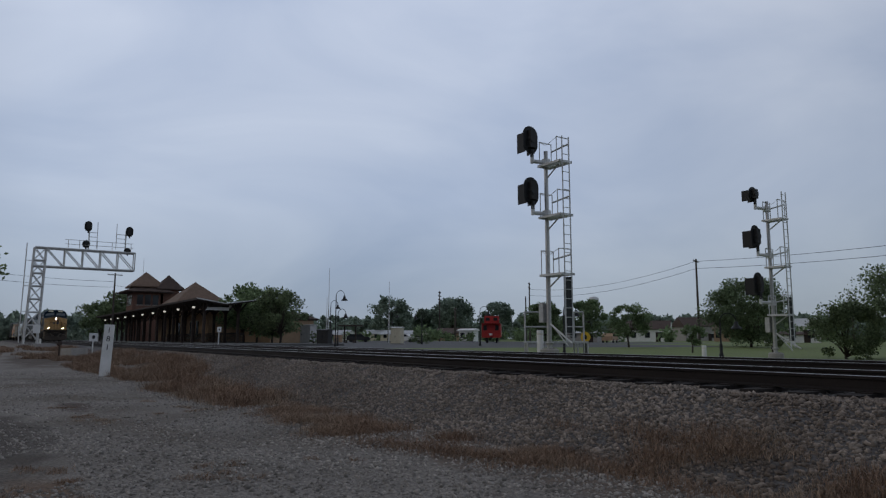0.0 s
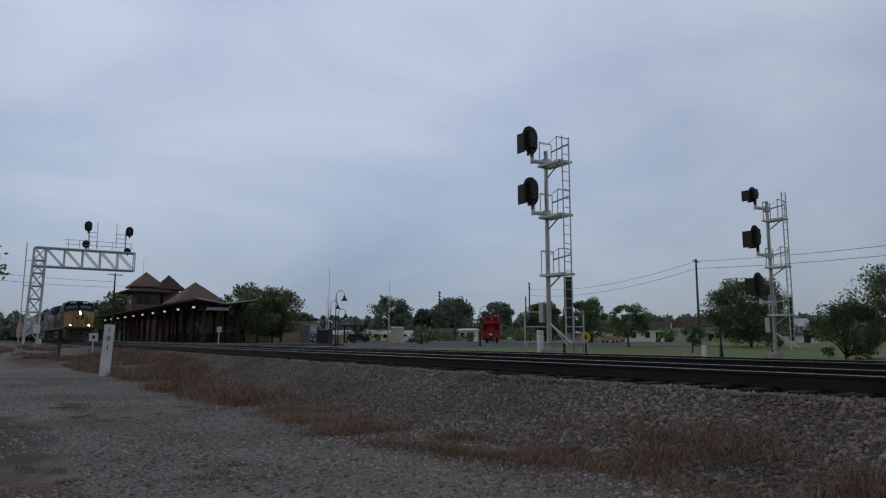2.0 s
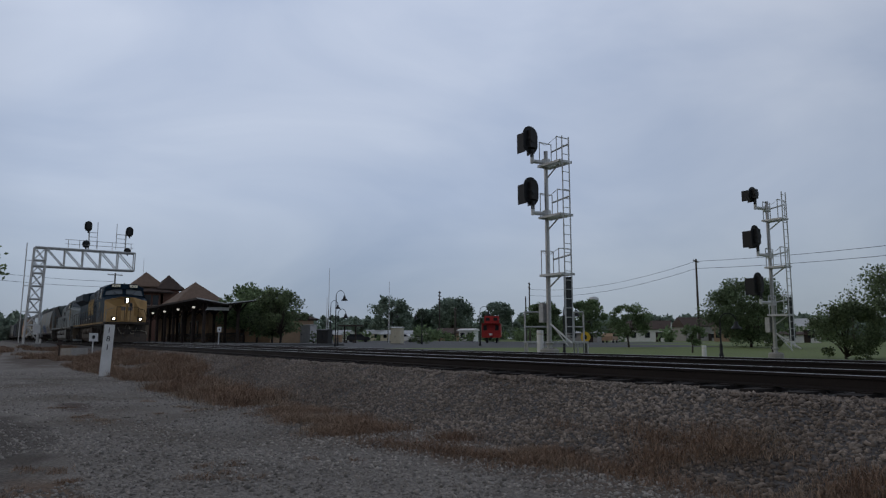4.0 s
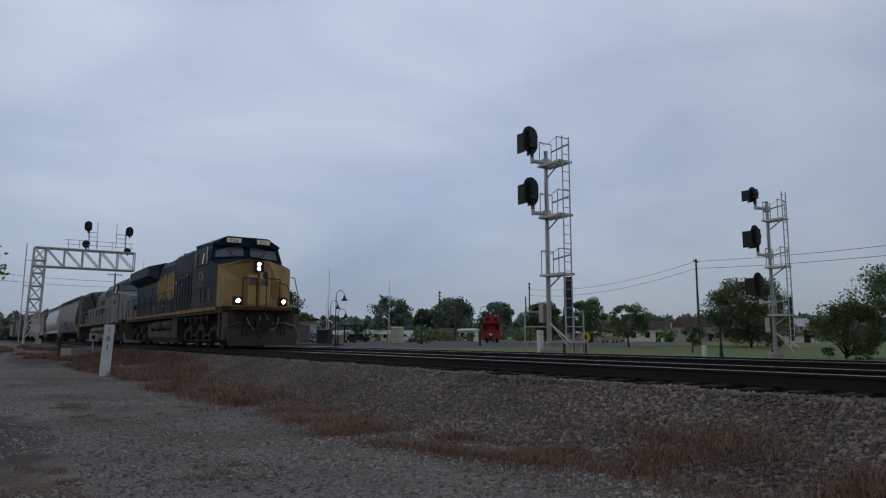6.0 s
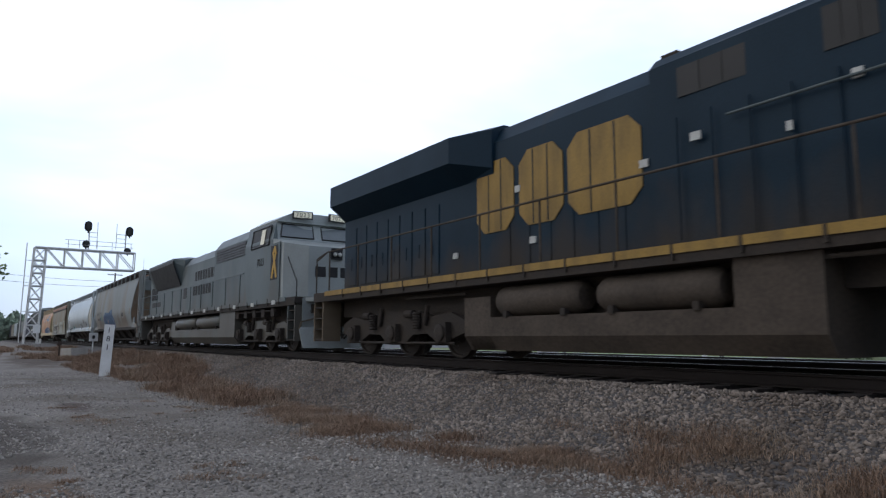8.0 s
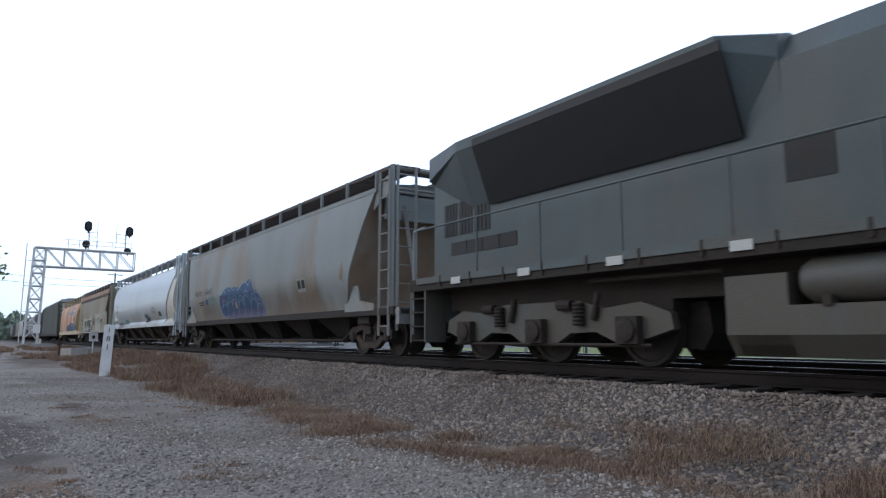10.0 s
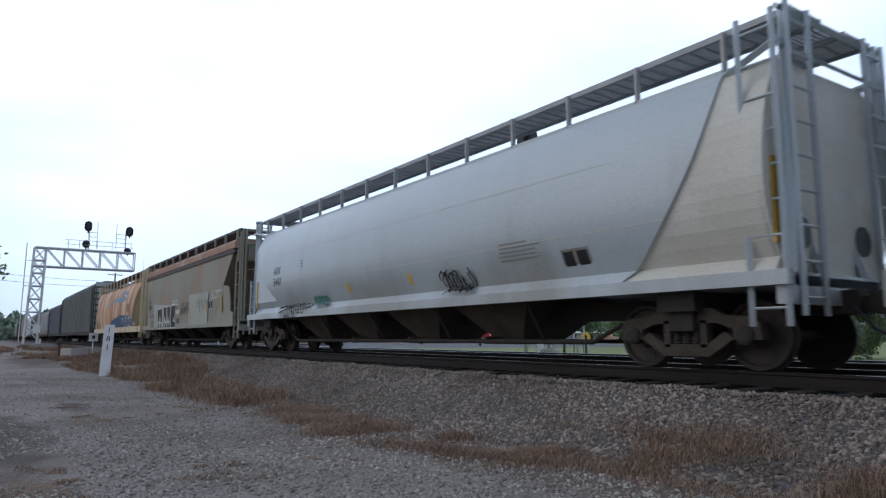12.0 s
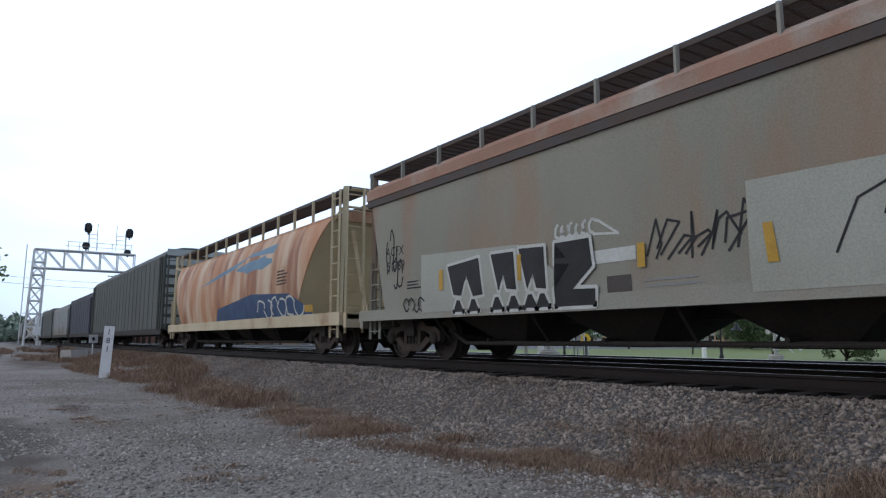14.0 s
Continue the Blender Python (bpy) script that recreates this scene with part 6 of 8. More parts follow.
    slats(L, "grille", -3.15, -2.62, 1.95, 2.42, -1.545, 8, "loco_blue"), slats(L, "grille", -2.5, -1.95, 1.95, 2.42, -1.545, 8, "loco_blue")
    bm = B()
    box(bm, -1.5, -1.28, -1.55, -1.543, 2.10, 2.42), box(bm, -1.47, -1.16, -1.553, -1.543, 1.92, 2.13)
    part("notice_panel", bm, "loco_tan", L)
    bm = B()
    box(bm, -3.7, -1.75, -1.56, -1.53, 2.46, 2.50)
    part("seam", bm, "loco_under", L)
    # hoods
    shell("auxiliary_hood", [(-4.1, [(1.22, 1.66), (1.22, 4.36), (1.0, 4.54), (0.6, 4.61), (-0.6, 4.61), (-1.0, 4.54), (-1.22, 4.36), (-1.22, 1.66)]), (-9.5, [(1.12, 1.66), (1.12, 4.38), (0.95, 4.56), (0.6, 4.65), (-0.6, 4.65), (-0.95, 4.56), (-1.12, 4.38), (-1.12, 1.66)])], "loco_blue", L)
    shell("engine_hood", [(-9.5, [(1.05, 1.66), (1.05, 4.2), (0.85, 4.51), (-0.85, 4.51), (-1.05, 4.2), (-1.05, 1.66)]), (-13.4, [(1.05, 1.66), (1.05, 4.2), (0.85, 4.51), (-0.85, 4.51), (-1.05, 4.2), (-1.05, 1.66)])], "loco_blue", L)
    shell("radiator_hood", [(-13.3, [(1.05, 1.66), (1.05, 3.55), (1.12, 3.7), (1.12, 4.47), (0.8, 4.61), (-0.8, 4.61), (-1.12, 4.47), (-1.12, 3.7), (-1.05, 3.55), (-1.05, 1.66)]), (-14.2, [(1.05, 1.66), (1.05, 3.55), (1.52, 3.92), (1.52, 4.45), (0.8, 4.61), (-0.8, 4.61), (-1.52, 4.45), (-1.52, 3.92), (-1.05, 3.55), (-1.05, 1.66)]),
                            (-19.85, [(1.05, 1.66), (1.05, 3.55), (1.52, 3.92), (1.52, 4.45), (0.8, 4.61), (-0.8, 4.61), (-1.52, 4.45), (-1.52, 3.92), (-1.05, 3.55), (-1.05, 1.66)])], "loco_blue", L)
    for xa, xb, za, zb in ((-4.95, -4.4, 3.72, 4.30), (-5.45, -5.1, 4.02, 4.28), (-6.2, -5.6, 3.74, 4.30), (-6.95, -6.35, 3.74, 4.28), (-9.0, -7.95, 3.80, 4.24)):
        yy = -1.22 + 0.1 * (-4.1 - (xa + xb) / 2) / 5.4
        bm = B()
        box(bm, xa, xb, yy - 0.012, yy + 0.03, za, zb)
        screen = part("intake_screen", bm, "black", L, "dark intake screen", bevel=0.004, seg=1)
        n = 2 if xb - xa < 0.5 else 3
        for i in range(1, n):
            bm = B()
            xx = xa + (xb - xa) * i / n
            box(bm, xx - 0.012, xx + 0.012, yy - 0.02, yy - 0.01, za, zb)
            part("screen_bar", bm, "black", screen)
    for i in range(8):
        bm = B()
        box(bm, -19.65 + i * 0.56, -19.15 + i * 0.56, -1.07, -1.04, 1.8, 3.3), box(bm, -19.43 + i * 0.56, -19.37 + i * 0.56, -1.085, -1.06, 2.2, 2.5)
        part("radiator_door", bm, "loco_blue", L, bevel=0.006, seg=1)
    for k in range(16):
        bm = B()
        xx = -4.6 - 0.55 * k
        yy = -1.21 if xx > -9.4 else -1.055
        box(bm, xx - 0.006, xx + 0.006, yy - 0.008, yy + 0.02, 1.75, 3.5)
        part("door_seam", bm, "loco_blue", L)
    for xx, zz, w in ((-9.7, 2.95, 0.16), (-8.7, 3.1, 0.16), (-6.6, 3.3, 0.12), (-12.6, 3.1, 0.14), (-12.2, 2.1, 0.16), (-14.6, 2.05, 0.16), (-7.4, 2.9, 0.08)):
        yy = -1.2 if xx > -9.4 else -1.06
        bm = B()
        box(bm, xx - w / 2, xx + w / 2, yy - 0.02, yy + 0.01, zz, zz + 0.12)
        part("warning_sticker", bm, "pale_ink", L, "small white sticker")
    # the big faded emblem on the flank as plain shapes
    def slab(pts):
        prism(bm, pts, -1.068, -1.052, "y")
    # three plain worn panels with cut corners
    for xa, xb in ((-13.85, -12.72), (-12.56, -11.42), (-11.30, -9.74)):
        bm = B()
        c = 0.24
        slab([(xa, 2.44 + c), (xa + c, 2.44), (xb - c, 2.44), (xb, 2.44 + c), (xb, 3.84 - c), (xb - c, 3.84), (xa + c, 3.84), (xa, 3.84 - c)])
        panel = part("emblem_panel", bm, "logo_yellow", L, "large faded yellow painted block")
        for k in range(1, 3):
            bm = B()
            xx = xa + (xb - xa) * k / 3
            box(bm, xx - 0.012, xx + 0.012, -1.074, -1.06, 2.46, 3.82)
            part("door_seam", bm, "loco_blue", panel)
    handrail(L, [(-4.3, -1.5, 2.72), (-9.4, -1.5, 2.72), (-20.0, -1.5, 2.72), (-20.6, -1.5, 2.55)], "loco_grime", [(-4.9 - 1.66 * k, -1.5, 2.72) for k in range(10)])
    handrail(L, [(-4.4, -1.26, 3.35), (-8.2, -1.24, 3.32)], "grey_loco")
    for s in (-1, 1):
        handrail(L, [(0.5, s * 1.5, 0.45), (0.5, s * 1.5, 2.2), (0.2, s * 1.47, 2.85), (-0.3, s * 1.5, 2.95)], "rail_cream" if s < 0 else "black")
        handrail(L, [(0.0, s * 1.49, 0.5), (0.0, s * 1.49, 1.9), (-0.2, s * 1.3, 2.6), (-0.1, s * 0.9, 2.7)], "rail_cream" if s < 0 else "black")
        handrail(L, [(-20.72, s * 1.48, 0.5), (-20.72, s * 1.48, 2.6), (-20.2, s * 1.48, 2.7)], "loco_grime")
        handrail(L, [(0.45, s * 0.75, 2.78), (0.45, s * 0.20, 2.78)], "black", [(0.45, s * 0.75, 2.78), (0.45, s * 0.20, 2.78)])
    handrail(L, [(-0.05, -0.8, 3.5), (-0.03, -0.3, 3.62)], "dark_metal"), handrail(L, [(-0.4, 0.7, 3.55), (-0.4, 1.1, 3.50)], "dark_metal")
    handrail(L, [(-0.5, -1.0, 3.5), (-0.9, -1.0, 3.62)], "dark_metal")
    bm = B()
    for xx, h in ((-10.2, 0.10), (-10.9, 0.14), (-11.4, 0.08), (-12.6, 0.12)):
        box(bm, xx - 0.14, xx + 0.14, -0.5, 0.3, 4.5, 4.5 + h)
    lathe(bm, [(0.25, 0), (0.3, 0.15)], (-11.9, 0, 4.47), "z", 16)
    box(bm, -9.6, -9.3, -0.7, 0.7, 4.6, 4.74), pipe(bm, [(-2.6, 0.1, 4.58), (-2.6, 0.1, 4.72), (-2.3, 0.1, 4.74)], 0.04)
    part("roof_fittings", bm, "loco_under", L, bevel=0.01, seg=1)
    lamp(L, "step_light", 0.52, -1.12, 0.86, 0.05, "step_glow")
    return L


def grey_loco():
    L = thing("locomotive", "grey-green diesel locomotive with a pale grey nose and yellow ribbon emblem", "locomotive", "locomotives")
    p = dict(front=0.35, rear=-23.1, stripe=(-22.8, -0.35), sill="grey_loco", sill_label="grey sill", frame="underframe", tank=(-15.6, -5.9, -7.5), tank_mat="grey_loco", trucks=(-3.5, -19.4), step="grey_loco", pilot="light_grey", rear_plow=False, truck_mat="grey_loco")
    underworks(L, p)
    shell("nose", [([-0.15, -0.15, -0.15, -0.15], [(0.92, 1.66), (0.92, 3.25), (-0.92, 3.25), (-0.92, 1.66)]), ([-0.75] * 4, [(1.50, 1.66), (1.50, 3.38), (-1.50, 3.38), (-1.50, 1.66)]), (-1.7, [(1.54, 1.66), (1.54, 3.62), (-1.54, 3.62), (-1.54, 1.66)])], "light_grey", L)
    bm = B()
    box(bm, -1.75, -0.95, -1.552, -1.53, 1.66, 3.42)
    part("nose_side", bm, "grey_loco", L)
    bm = B()
    box(bm, -0.16, -0.08, -0.18, 0.18, 2.86, 3.22)
    part("headlight_housing", bm, "black", L, bevel=0.02)
    lamp(L, "headlight", -0.06, -0.08, 3.02, 0.07, "pale_ink"), lamp(L, "headlight", -0.06, 0.08, 3.02, 0.07, "pale_ink")
    bm = B()
    for y0, y1 in ((-0.7, -0.35), (-0.25, 0.05), (0.15, 0.5)):
        box(bm, -0.151, -0.14, y0, y1, 2.3, 2.62)
    part("logo_block", bm, "ink", L, "dark block shapes")
    shell("cab", [([-1.6, -1.6, -1.78, -1.85, -1.85, -1.78, -1.6, -1.6], [(1.54, 1.66), (1.54, 3.6), (1.38, 4.2), (0.85, 4.48), (-0.85, 4.48), (-1.38, 4.2), (-1.54, 3.6), (-1.54, 1.66)]),
                  (-4.4, [(1.54, 1.66), (1.54, 3.6), (1.38, 4.22), (0.85, 4.55), (-0.85, 4.55), (-1.38, 4.22), (-1.54, 3.6), (-1.54, 1.66)])], "grey_loco", L)
    shell("cab_roof", [(-1.62, [(1.40, 4.24), (0.86, 4.52), (-0.86, 4.52), (-1.40, 4.24), (-1.38, 4.18), (1.38, 4.18)]), (-4.4, [(1.40, 4.25), (0.86, 4.58), (-0.86, 4.58), (-1.40, 4.25), (-1.38, 4.18), (1.38, 4.18)])], "light_grey", L)
    bm = B()
    prism(bm, [(-1.60, 3.58), (-1.60, 3.63), (-1.79, 4.2), (-1.76, 4.2)], -1.39, 1.39, "y")
    part("windshield_panel", bm, "light_grey", L)
    for s in (-1, 1):
        c = [(-1.60, s * 1.30, 3.68), (-1.60, s * 0.15, 3.68), (-1.76, s * 0.15, 4.12), (-1.74, s * 1.2, 4.12)]
        window(L, c if s < 0 else [c[1], c[0], c[3], c[2]], 0.03, "windshield")
    number_board(L, "7023", -0.62, -10, -1.46, 4.42), number_board(L, "7023", 0.62, 10, -1.46, 4.42)
    window(L, [(-3.7, -1.545, 3.45), (-1.95, -1.545, 3.45), (-1.95, -1.46, 4.08), (-3.7, -1.46, 4.08)], 0.04, "black")
    bm = B()
    prism(bm, [(-1.58, 3.5), (-1.57, 3.5), (-1.50, 4.0), (-1.51, 4.0)], -2.75, -2.4)
    part("sun_blind", bm, "curtain", L, "pale window blind, given a faint glow")
    lettering("road_number", "7023", 0.36, "ink", L, pose(-2.75, -1.547, 2.80) @ UP, "black painted road number")
    bm = B()
    prism(bm, [(-1.72, 2.25), (-1.12, 2.25), (-1.12, 3.35), (-1.72, 3.35)], -1.558, -1.553, "y")
    part("emblem_panel", bm, "ink", L)
    bm = B()
    for st in stroke([(-1.6, 2.35), (-1.42, 2.8), (-1.28, 3.1), (-1.36, 3.26), (-1.5, 3.1), (-1.36, 2.75), (-1.22, 2.35)], 0.13):
        prism(bm, st, -1.566, -1.557, "y")
    part("ribbon_emblem", bm, "spray_yellow", L, "yellow looped ribbon emblem")
    shell("equipment_hood", [(-4.4, [(1.3, 1.66), (1.3, 4.0), (1.0, 4.4), (-1.0, 4.4), (-1.3, 4.0), (-1.3, 1.66)]), (-9.1, [(1.3, 1.66), (1.3, 4.0), (1.0, 4.4), (-1.0, 4.4), (-1.3, 4.0), (-1.3, 1.66)])], "grey_loco", L)
    slats(L, "hood_grille", -8.8, -5.0, 3.45, 3.95, -1.305, 5)
    shell("engine_hood", [(-9.1, [(1.1, 1.66), (1.1, 3.85), (0.8, 4.25), (-0.8, 4.25), (-1.1, 3.85), (-1.1, 1.66)]), (-15.0, [(1.1, 1.66), (1.1, 3.85), (0.8, 4.25), (-0.8, 4.25), (-1.1, 3.85), (-1.1, 1.66)])], "grey_loco", L)
    rad = [(1.1, 1.66), (1.1, 3.0), (1.52, 4.1), (1.52, 4.3), (0.8, 4.42), (-0.8, 4.42), (-1.52, 4.3), (-1.52, 4.1), (-1.1, 3.0), (-1.1, 1.66)]
    shell("radiator_hood", [(-15.0, [(1.1, 1.66), (1.1, 3.35), (1.12, 3.9), (1.1, 4.2), (0.8, 4.3), (-0.8, 4.3), (-1.1, 4.2), (-1.12, 3.9), (-1.1, 3.35), (-1.1, 1.66)]), (-15.6, rad), (-21.4, rad), (-22.8, [(1.1, 1.66), (1.1, 3.72), (1.24, 3.80), (1.24, 4.28), (0.8, 4.38), (-0.8, 4.38), (-1.24, 4.28), (-1.24, 3.80), (-1.1, 3.72), (-1.1, 1.66)])], "grey_loco", L)
    bm = B()
    prism(bm, [(-1.11, 3.04), (-1.51, 4.08), (-1.53, 4.2), (-1.57, 4.2), (-1.57, 4.06), (-1.15, 2.98)], -20.8, -15.5)
    part("radiator_screen", bm, "black", L, "black radiator intake screen")
    for xa, xb, za, zb in ((-22.4, -21.95, 2.52, 3.2), (-21.87, -21.42, 2.52, 3.2), (-21.34, -20.85, 2.52, 3.1), (-22.15, -20.05, 2.12, 2.38)):
        bm = B()
        box(bm, xa, xb, -1.112, -1.08, za, zb)
        screen = part("rear_screen", bm, "dark_metal", L, "dark rear intake screen", bevel=0.004, seg=1)
        for i in range(1, 4):
            bm = B()
            xx = xa + (xb - xa) * i / 4
            box(bm, xx - 0.01, xx + 0.01, -1.12, -1.11, za, zb)
            part("screen_bar", bm, "black", screen)
    # two rows of dark lettering too worn to keep, as bars
    bm = B()
    r = random.Random(4)
    for x0, x1, z in ((-12.9, -9.3, 3.02), (-13.2, -10.2, 2.36)):
        xx = x0
        while xx < x1:
            w = r.uniform(0.26, 0.36)
            box(bm, xx, xx + w, -1.11, -1.098, z, z + 0.42)
            xx += w + 0.14
    part("lettering_bars", bm, "ink", L, "worn black lettering bars")
    bm = B()
    box(bm, -15.0, -14.4, -1.11, -1.098, 2.3, 2.8)
    part("panel_patch", bm, "dark_metal", L)
    handrail(L, [(-4.6, -1.5, 2.7), (-22.9, -1.5, 2.7)], "grey_loco", [(-5.0 - 1.75 * k, -1.5, 2.7) for k in range(10)])
    for s in (-1, 1):
        handrail(L, [(0.33, s * 1.48, 0.5), (0.33, s * 1.48, 2.1), (-0.5, s * 1.45, 2.9)], "ink")
        handrail(L, [(-23.05, s * 1.48, 0.5), (-23.05, s * 1.48, 2.7), (-22.6, s * 1.48, 2.75)], "light_grey")
    bm = B()
    for k in range(11):
        box(bm, -1.5 - 2.0 * k, -1.2 - 2.0 * k, -1.575, -1.56, 1.47, 1.6)
    part("sill_reflector", bm, "spray_white", L)
    bm = B()
    for xx in (-10.5, -11.6, -12.4, -13.6):
        box(bm, xx - 0.2, xx + 0.2, -0.5, 0.5, 4.22, 4.4)
    part("roof_fittings", bm, "grey_loco", L, bevel=0.02, seg=1)
    return L


# the panes' pale grey holds a sky reflection in its base colour
M["windshield"] = mat("windshield", (0.17, 0.19, 0.20), 0.12, second=(0.13, 0.145, 0.155), scale=2, bump=0, grain_amt=0.03)
HEAD, SPEED = -11.80 - 14.979 * 7, 14.979     # where the headlight stands at the start, and metres a second
TRAIN = [(blue_loco(), 0.0), (grey_loco(), -22.5), (grey_hopper(), -46.25), (white_hopper(), -67.05), (tan_hopper(), -87.6), (orange_hopper(), -105.4),
         (closed_car("autorack", "tall dark green enclosed auto-carrier car", 26.4, 5.2, 3.1, "rack_green", "rack_green", 22, end_light="light_grey"), -126.3)]
back = -153.7
for nm, lab, ln_, h_, pnt in (("boxcar", "dark blue steel boxcar", 17.0, 4.5, "box_navy"), ("boxcar", "grey covered freight car", 18.5, 4.3, "hop_grey"), ("boxcar", "dark green steel boxcar", 18.0, 4.6, "rack_green"),
                              ("boxcar", "pale grey steel boxcar", 18.5, 4.5, "hop_white"), ("boxcar", "rusty tan steel boxcar", 18.5, 4.5, "hop_tan"), ("boxcar", "dark blue steel boxcar", 18.5, 4.6, "box_navy"), ("boxcar", "grey covered freight car", 18.5, 4.4, "hop_grey")):
    TRAIN.append((closed_car(nm, lab, ln_, h_, 3.0, pnt, pnt, 12, round_roof=False), back))
    back -= ln_ + 1.1


# ---- lineside things ----
def rough_box(name, x0, x1, y0, y1, z0, z1, material, parent, label="", bevel=0.02):
    bm = B()
    box(bm, x0, x1, y0, y1, z0, z1)
    return part(name, bm, material, parent, label, bevel=bevel)


def milepost():
    t = thing("milepost", "leaning white concrete milepost with black digits", "milepost", at=pose(-27.0, 3.72, -0.95, 0, 2.6, 80))
    bm = B()
    prism(bm, [(-0.175, 0), (0.175, 0), (0.165, 1.86), (-0.165, 1.86)], -0.08, 0.08, "y")
    part("post", bm, "white", t, bevel=0.02)
    for k, d in enumerate("181"):
        lettering("digit", d, 0.28, "ink", t, pose(0, -0.083, 1.56 - 0.30 * k) @ UP, "black painted digit")
    return t


def sign_post():
    t = thing("small_sign", "small pale square sign on a short post", "sign", at=pose(-45.1, 5.5, ground_z(-45.1, 5.5), 0, 0, 20))
    bm = B()
    rod(bm, (0, 0, -0.1), (0, 0, 1.15), 0.035, 10)
    part("post", bm, "silver", t)
    rough_box("plate", 0.035, 0.055, -0.26, 0.26, 0.85, 1.33, "silver", t, "", 0.01)
    bm = B()
    prism(bm, blob(0, 1.1, 0.09, 0.11, 12), 0.055, 0.06)
    part("symbol", bm, "ink", t)


def platform_sign():
    t = thing("small_sign", "white square sign with a dark mark at the platform end", "sign", at=pose(-64.0, 18.2, -0.3, 0, 0, 20))
    bm = B()
    rod(bm, (0, 0, -0.1), (0, 0, 1.5), 0.05, 10)
    part("post", bm, "silver", t)
    rough_box("plate", 0.04, 0.06, -0.22, 0.22, 1.3, 1.75, "white", t, "", 0.01)
    bm = B()
    prism(bm, blob(0, 1.52, 0.08, 0.10, 12), 0.06, 0.066)
    part("symbol", bm, "ink", t)


def concrete_block():
    t = thing("concrete_block", "low weathered concrete block in dry grass", "block", at=pose(-45.6, 4.6, ground_z(-45.6, 4.6) - 0.05, 0, 0, 12))
    bm = B()
    prism(bm, [(-0.95, 0), (0.95, 0), (0.9, 0.62), (-0.9, 0.58)], -0.45, 0.45, "y")
    part("block", bm, "concrete", t, bevel=0.05)
    bm = B()
    rod(bm, (-1.0, -0.5, 0), (-1.02, -0.5, 0.85), 0.04), rod(bm, (-1.1, -0.5, 0.82), (-0.9, -0.5, 0.88), 0.12)
    part("stake", bm, "dark_wood", t, "dark capped stake")


def marker_post(x, y, h, label, r=0.1, material="white"):
    t = thing("marker_post", label, "post", "marker posts", at=pose(x, y, top_z(x, y) - 0.03, 0, 0, 15))
    bm = B()
    lathe(bm, [(r, 0), (r, h - 0.04), (r * 0.85, h)], (0, 0, 0), "z", 16)
    part("post", bm, material, t, smooth=True)
    bm = B()
    lathe(bm, [(r * 1.06, h - 0.16), (r * 1.06, h - 0.13)], (0, 0, 0), "z", 16)
    part("cap_ring", bm, "cream", t)


def signal_head(parent, name, x, y, z, h, hood, lens=None):
    """Oval black backboard with a hood towards -x, and its knuckle."""
    bm = B()
    w = 0.36
    pts = [(y + w * math.cos(a), z + (h / 2 - w) * (1 if math.sin(a) >= 0 else -1) + w * math.sin(a)) for a in [2 * math.pi * k / 28 for k in range(28)]]
    prism(bm, pts, x, x + 0.03)
    head = part(name, bm, "black", parent, bevel=0.008, seg=1)
    bm = B()
    lo, hi = z - h * 0.46, z + h * 0.24
    for s in (-1, 1):
        box(bm, x - hood, x, y + s * 0.24 - 0.01, y + s * 0.24 + 0.01, lo, hi)
    box(bm, x - hood, x, y - 0.24, y + 0.24, hi, hi + 0.02)
    for k in range(max(1, round((h - 0.3) / 0.36))):
        zc = hi - 0.17 - 0.3 * k
        lathe(bm, [(0.13, 0.0), (0.14, -0.06), (0.10, -0.05)], (x - 0.005, y, zc), "x", 16)
    part("hood", bm, "black", head)
    bm = B()
    rod(bm, (x + 0.03, y, z), (x + 0.22, y, z), 0.16, 14), box(bm, x + 0.03, x + 0.2, y - 0.14, y + 0.14, z - h * 0.32, z + h * 0.32)
    rod(bm, (x + 0.1, y, z - h / 2 - 0.18), (x + 0.1, y, z - h / 2 + 0.12), 0.07, 10)
    part("lamp_case", bm, "dark_metal", head, bevel=0.015, seg=1)
    if lens:
        bm = B()
        lathe(bm, [(0.09, 0), (0.05, -0.02)], (x - 0.01, y, z), "x", 14)
        part("lens", bm, lens, head)
    return head


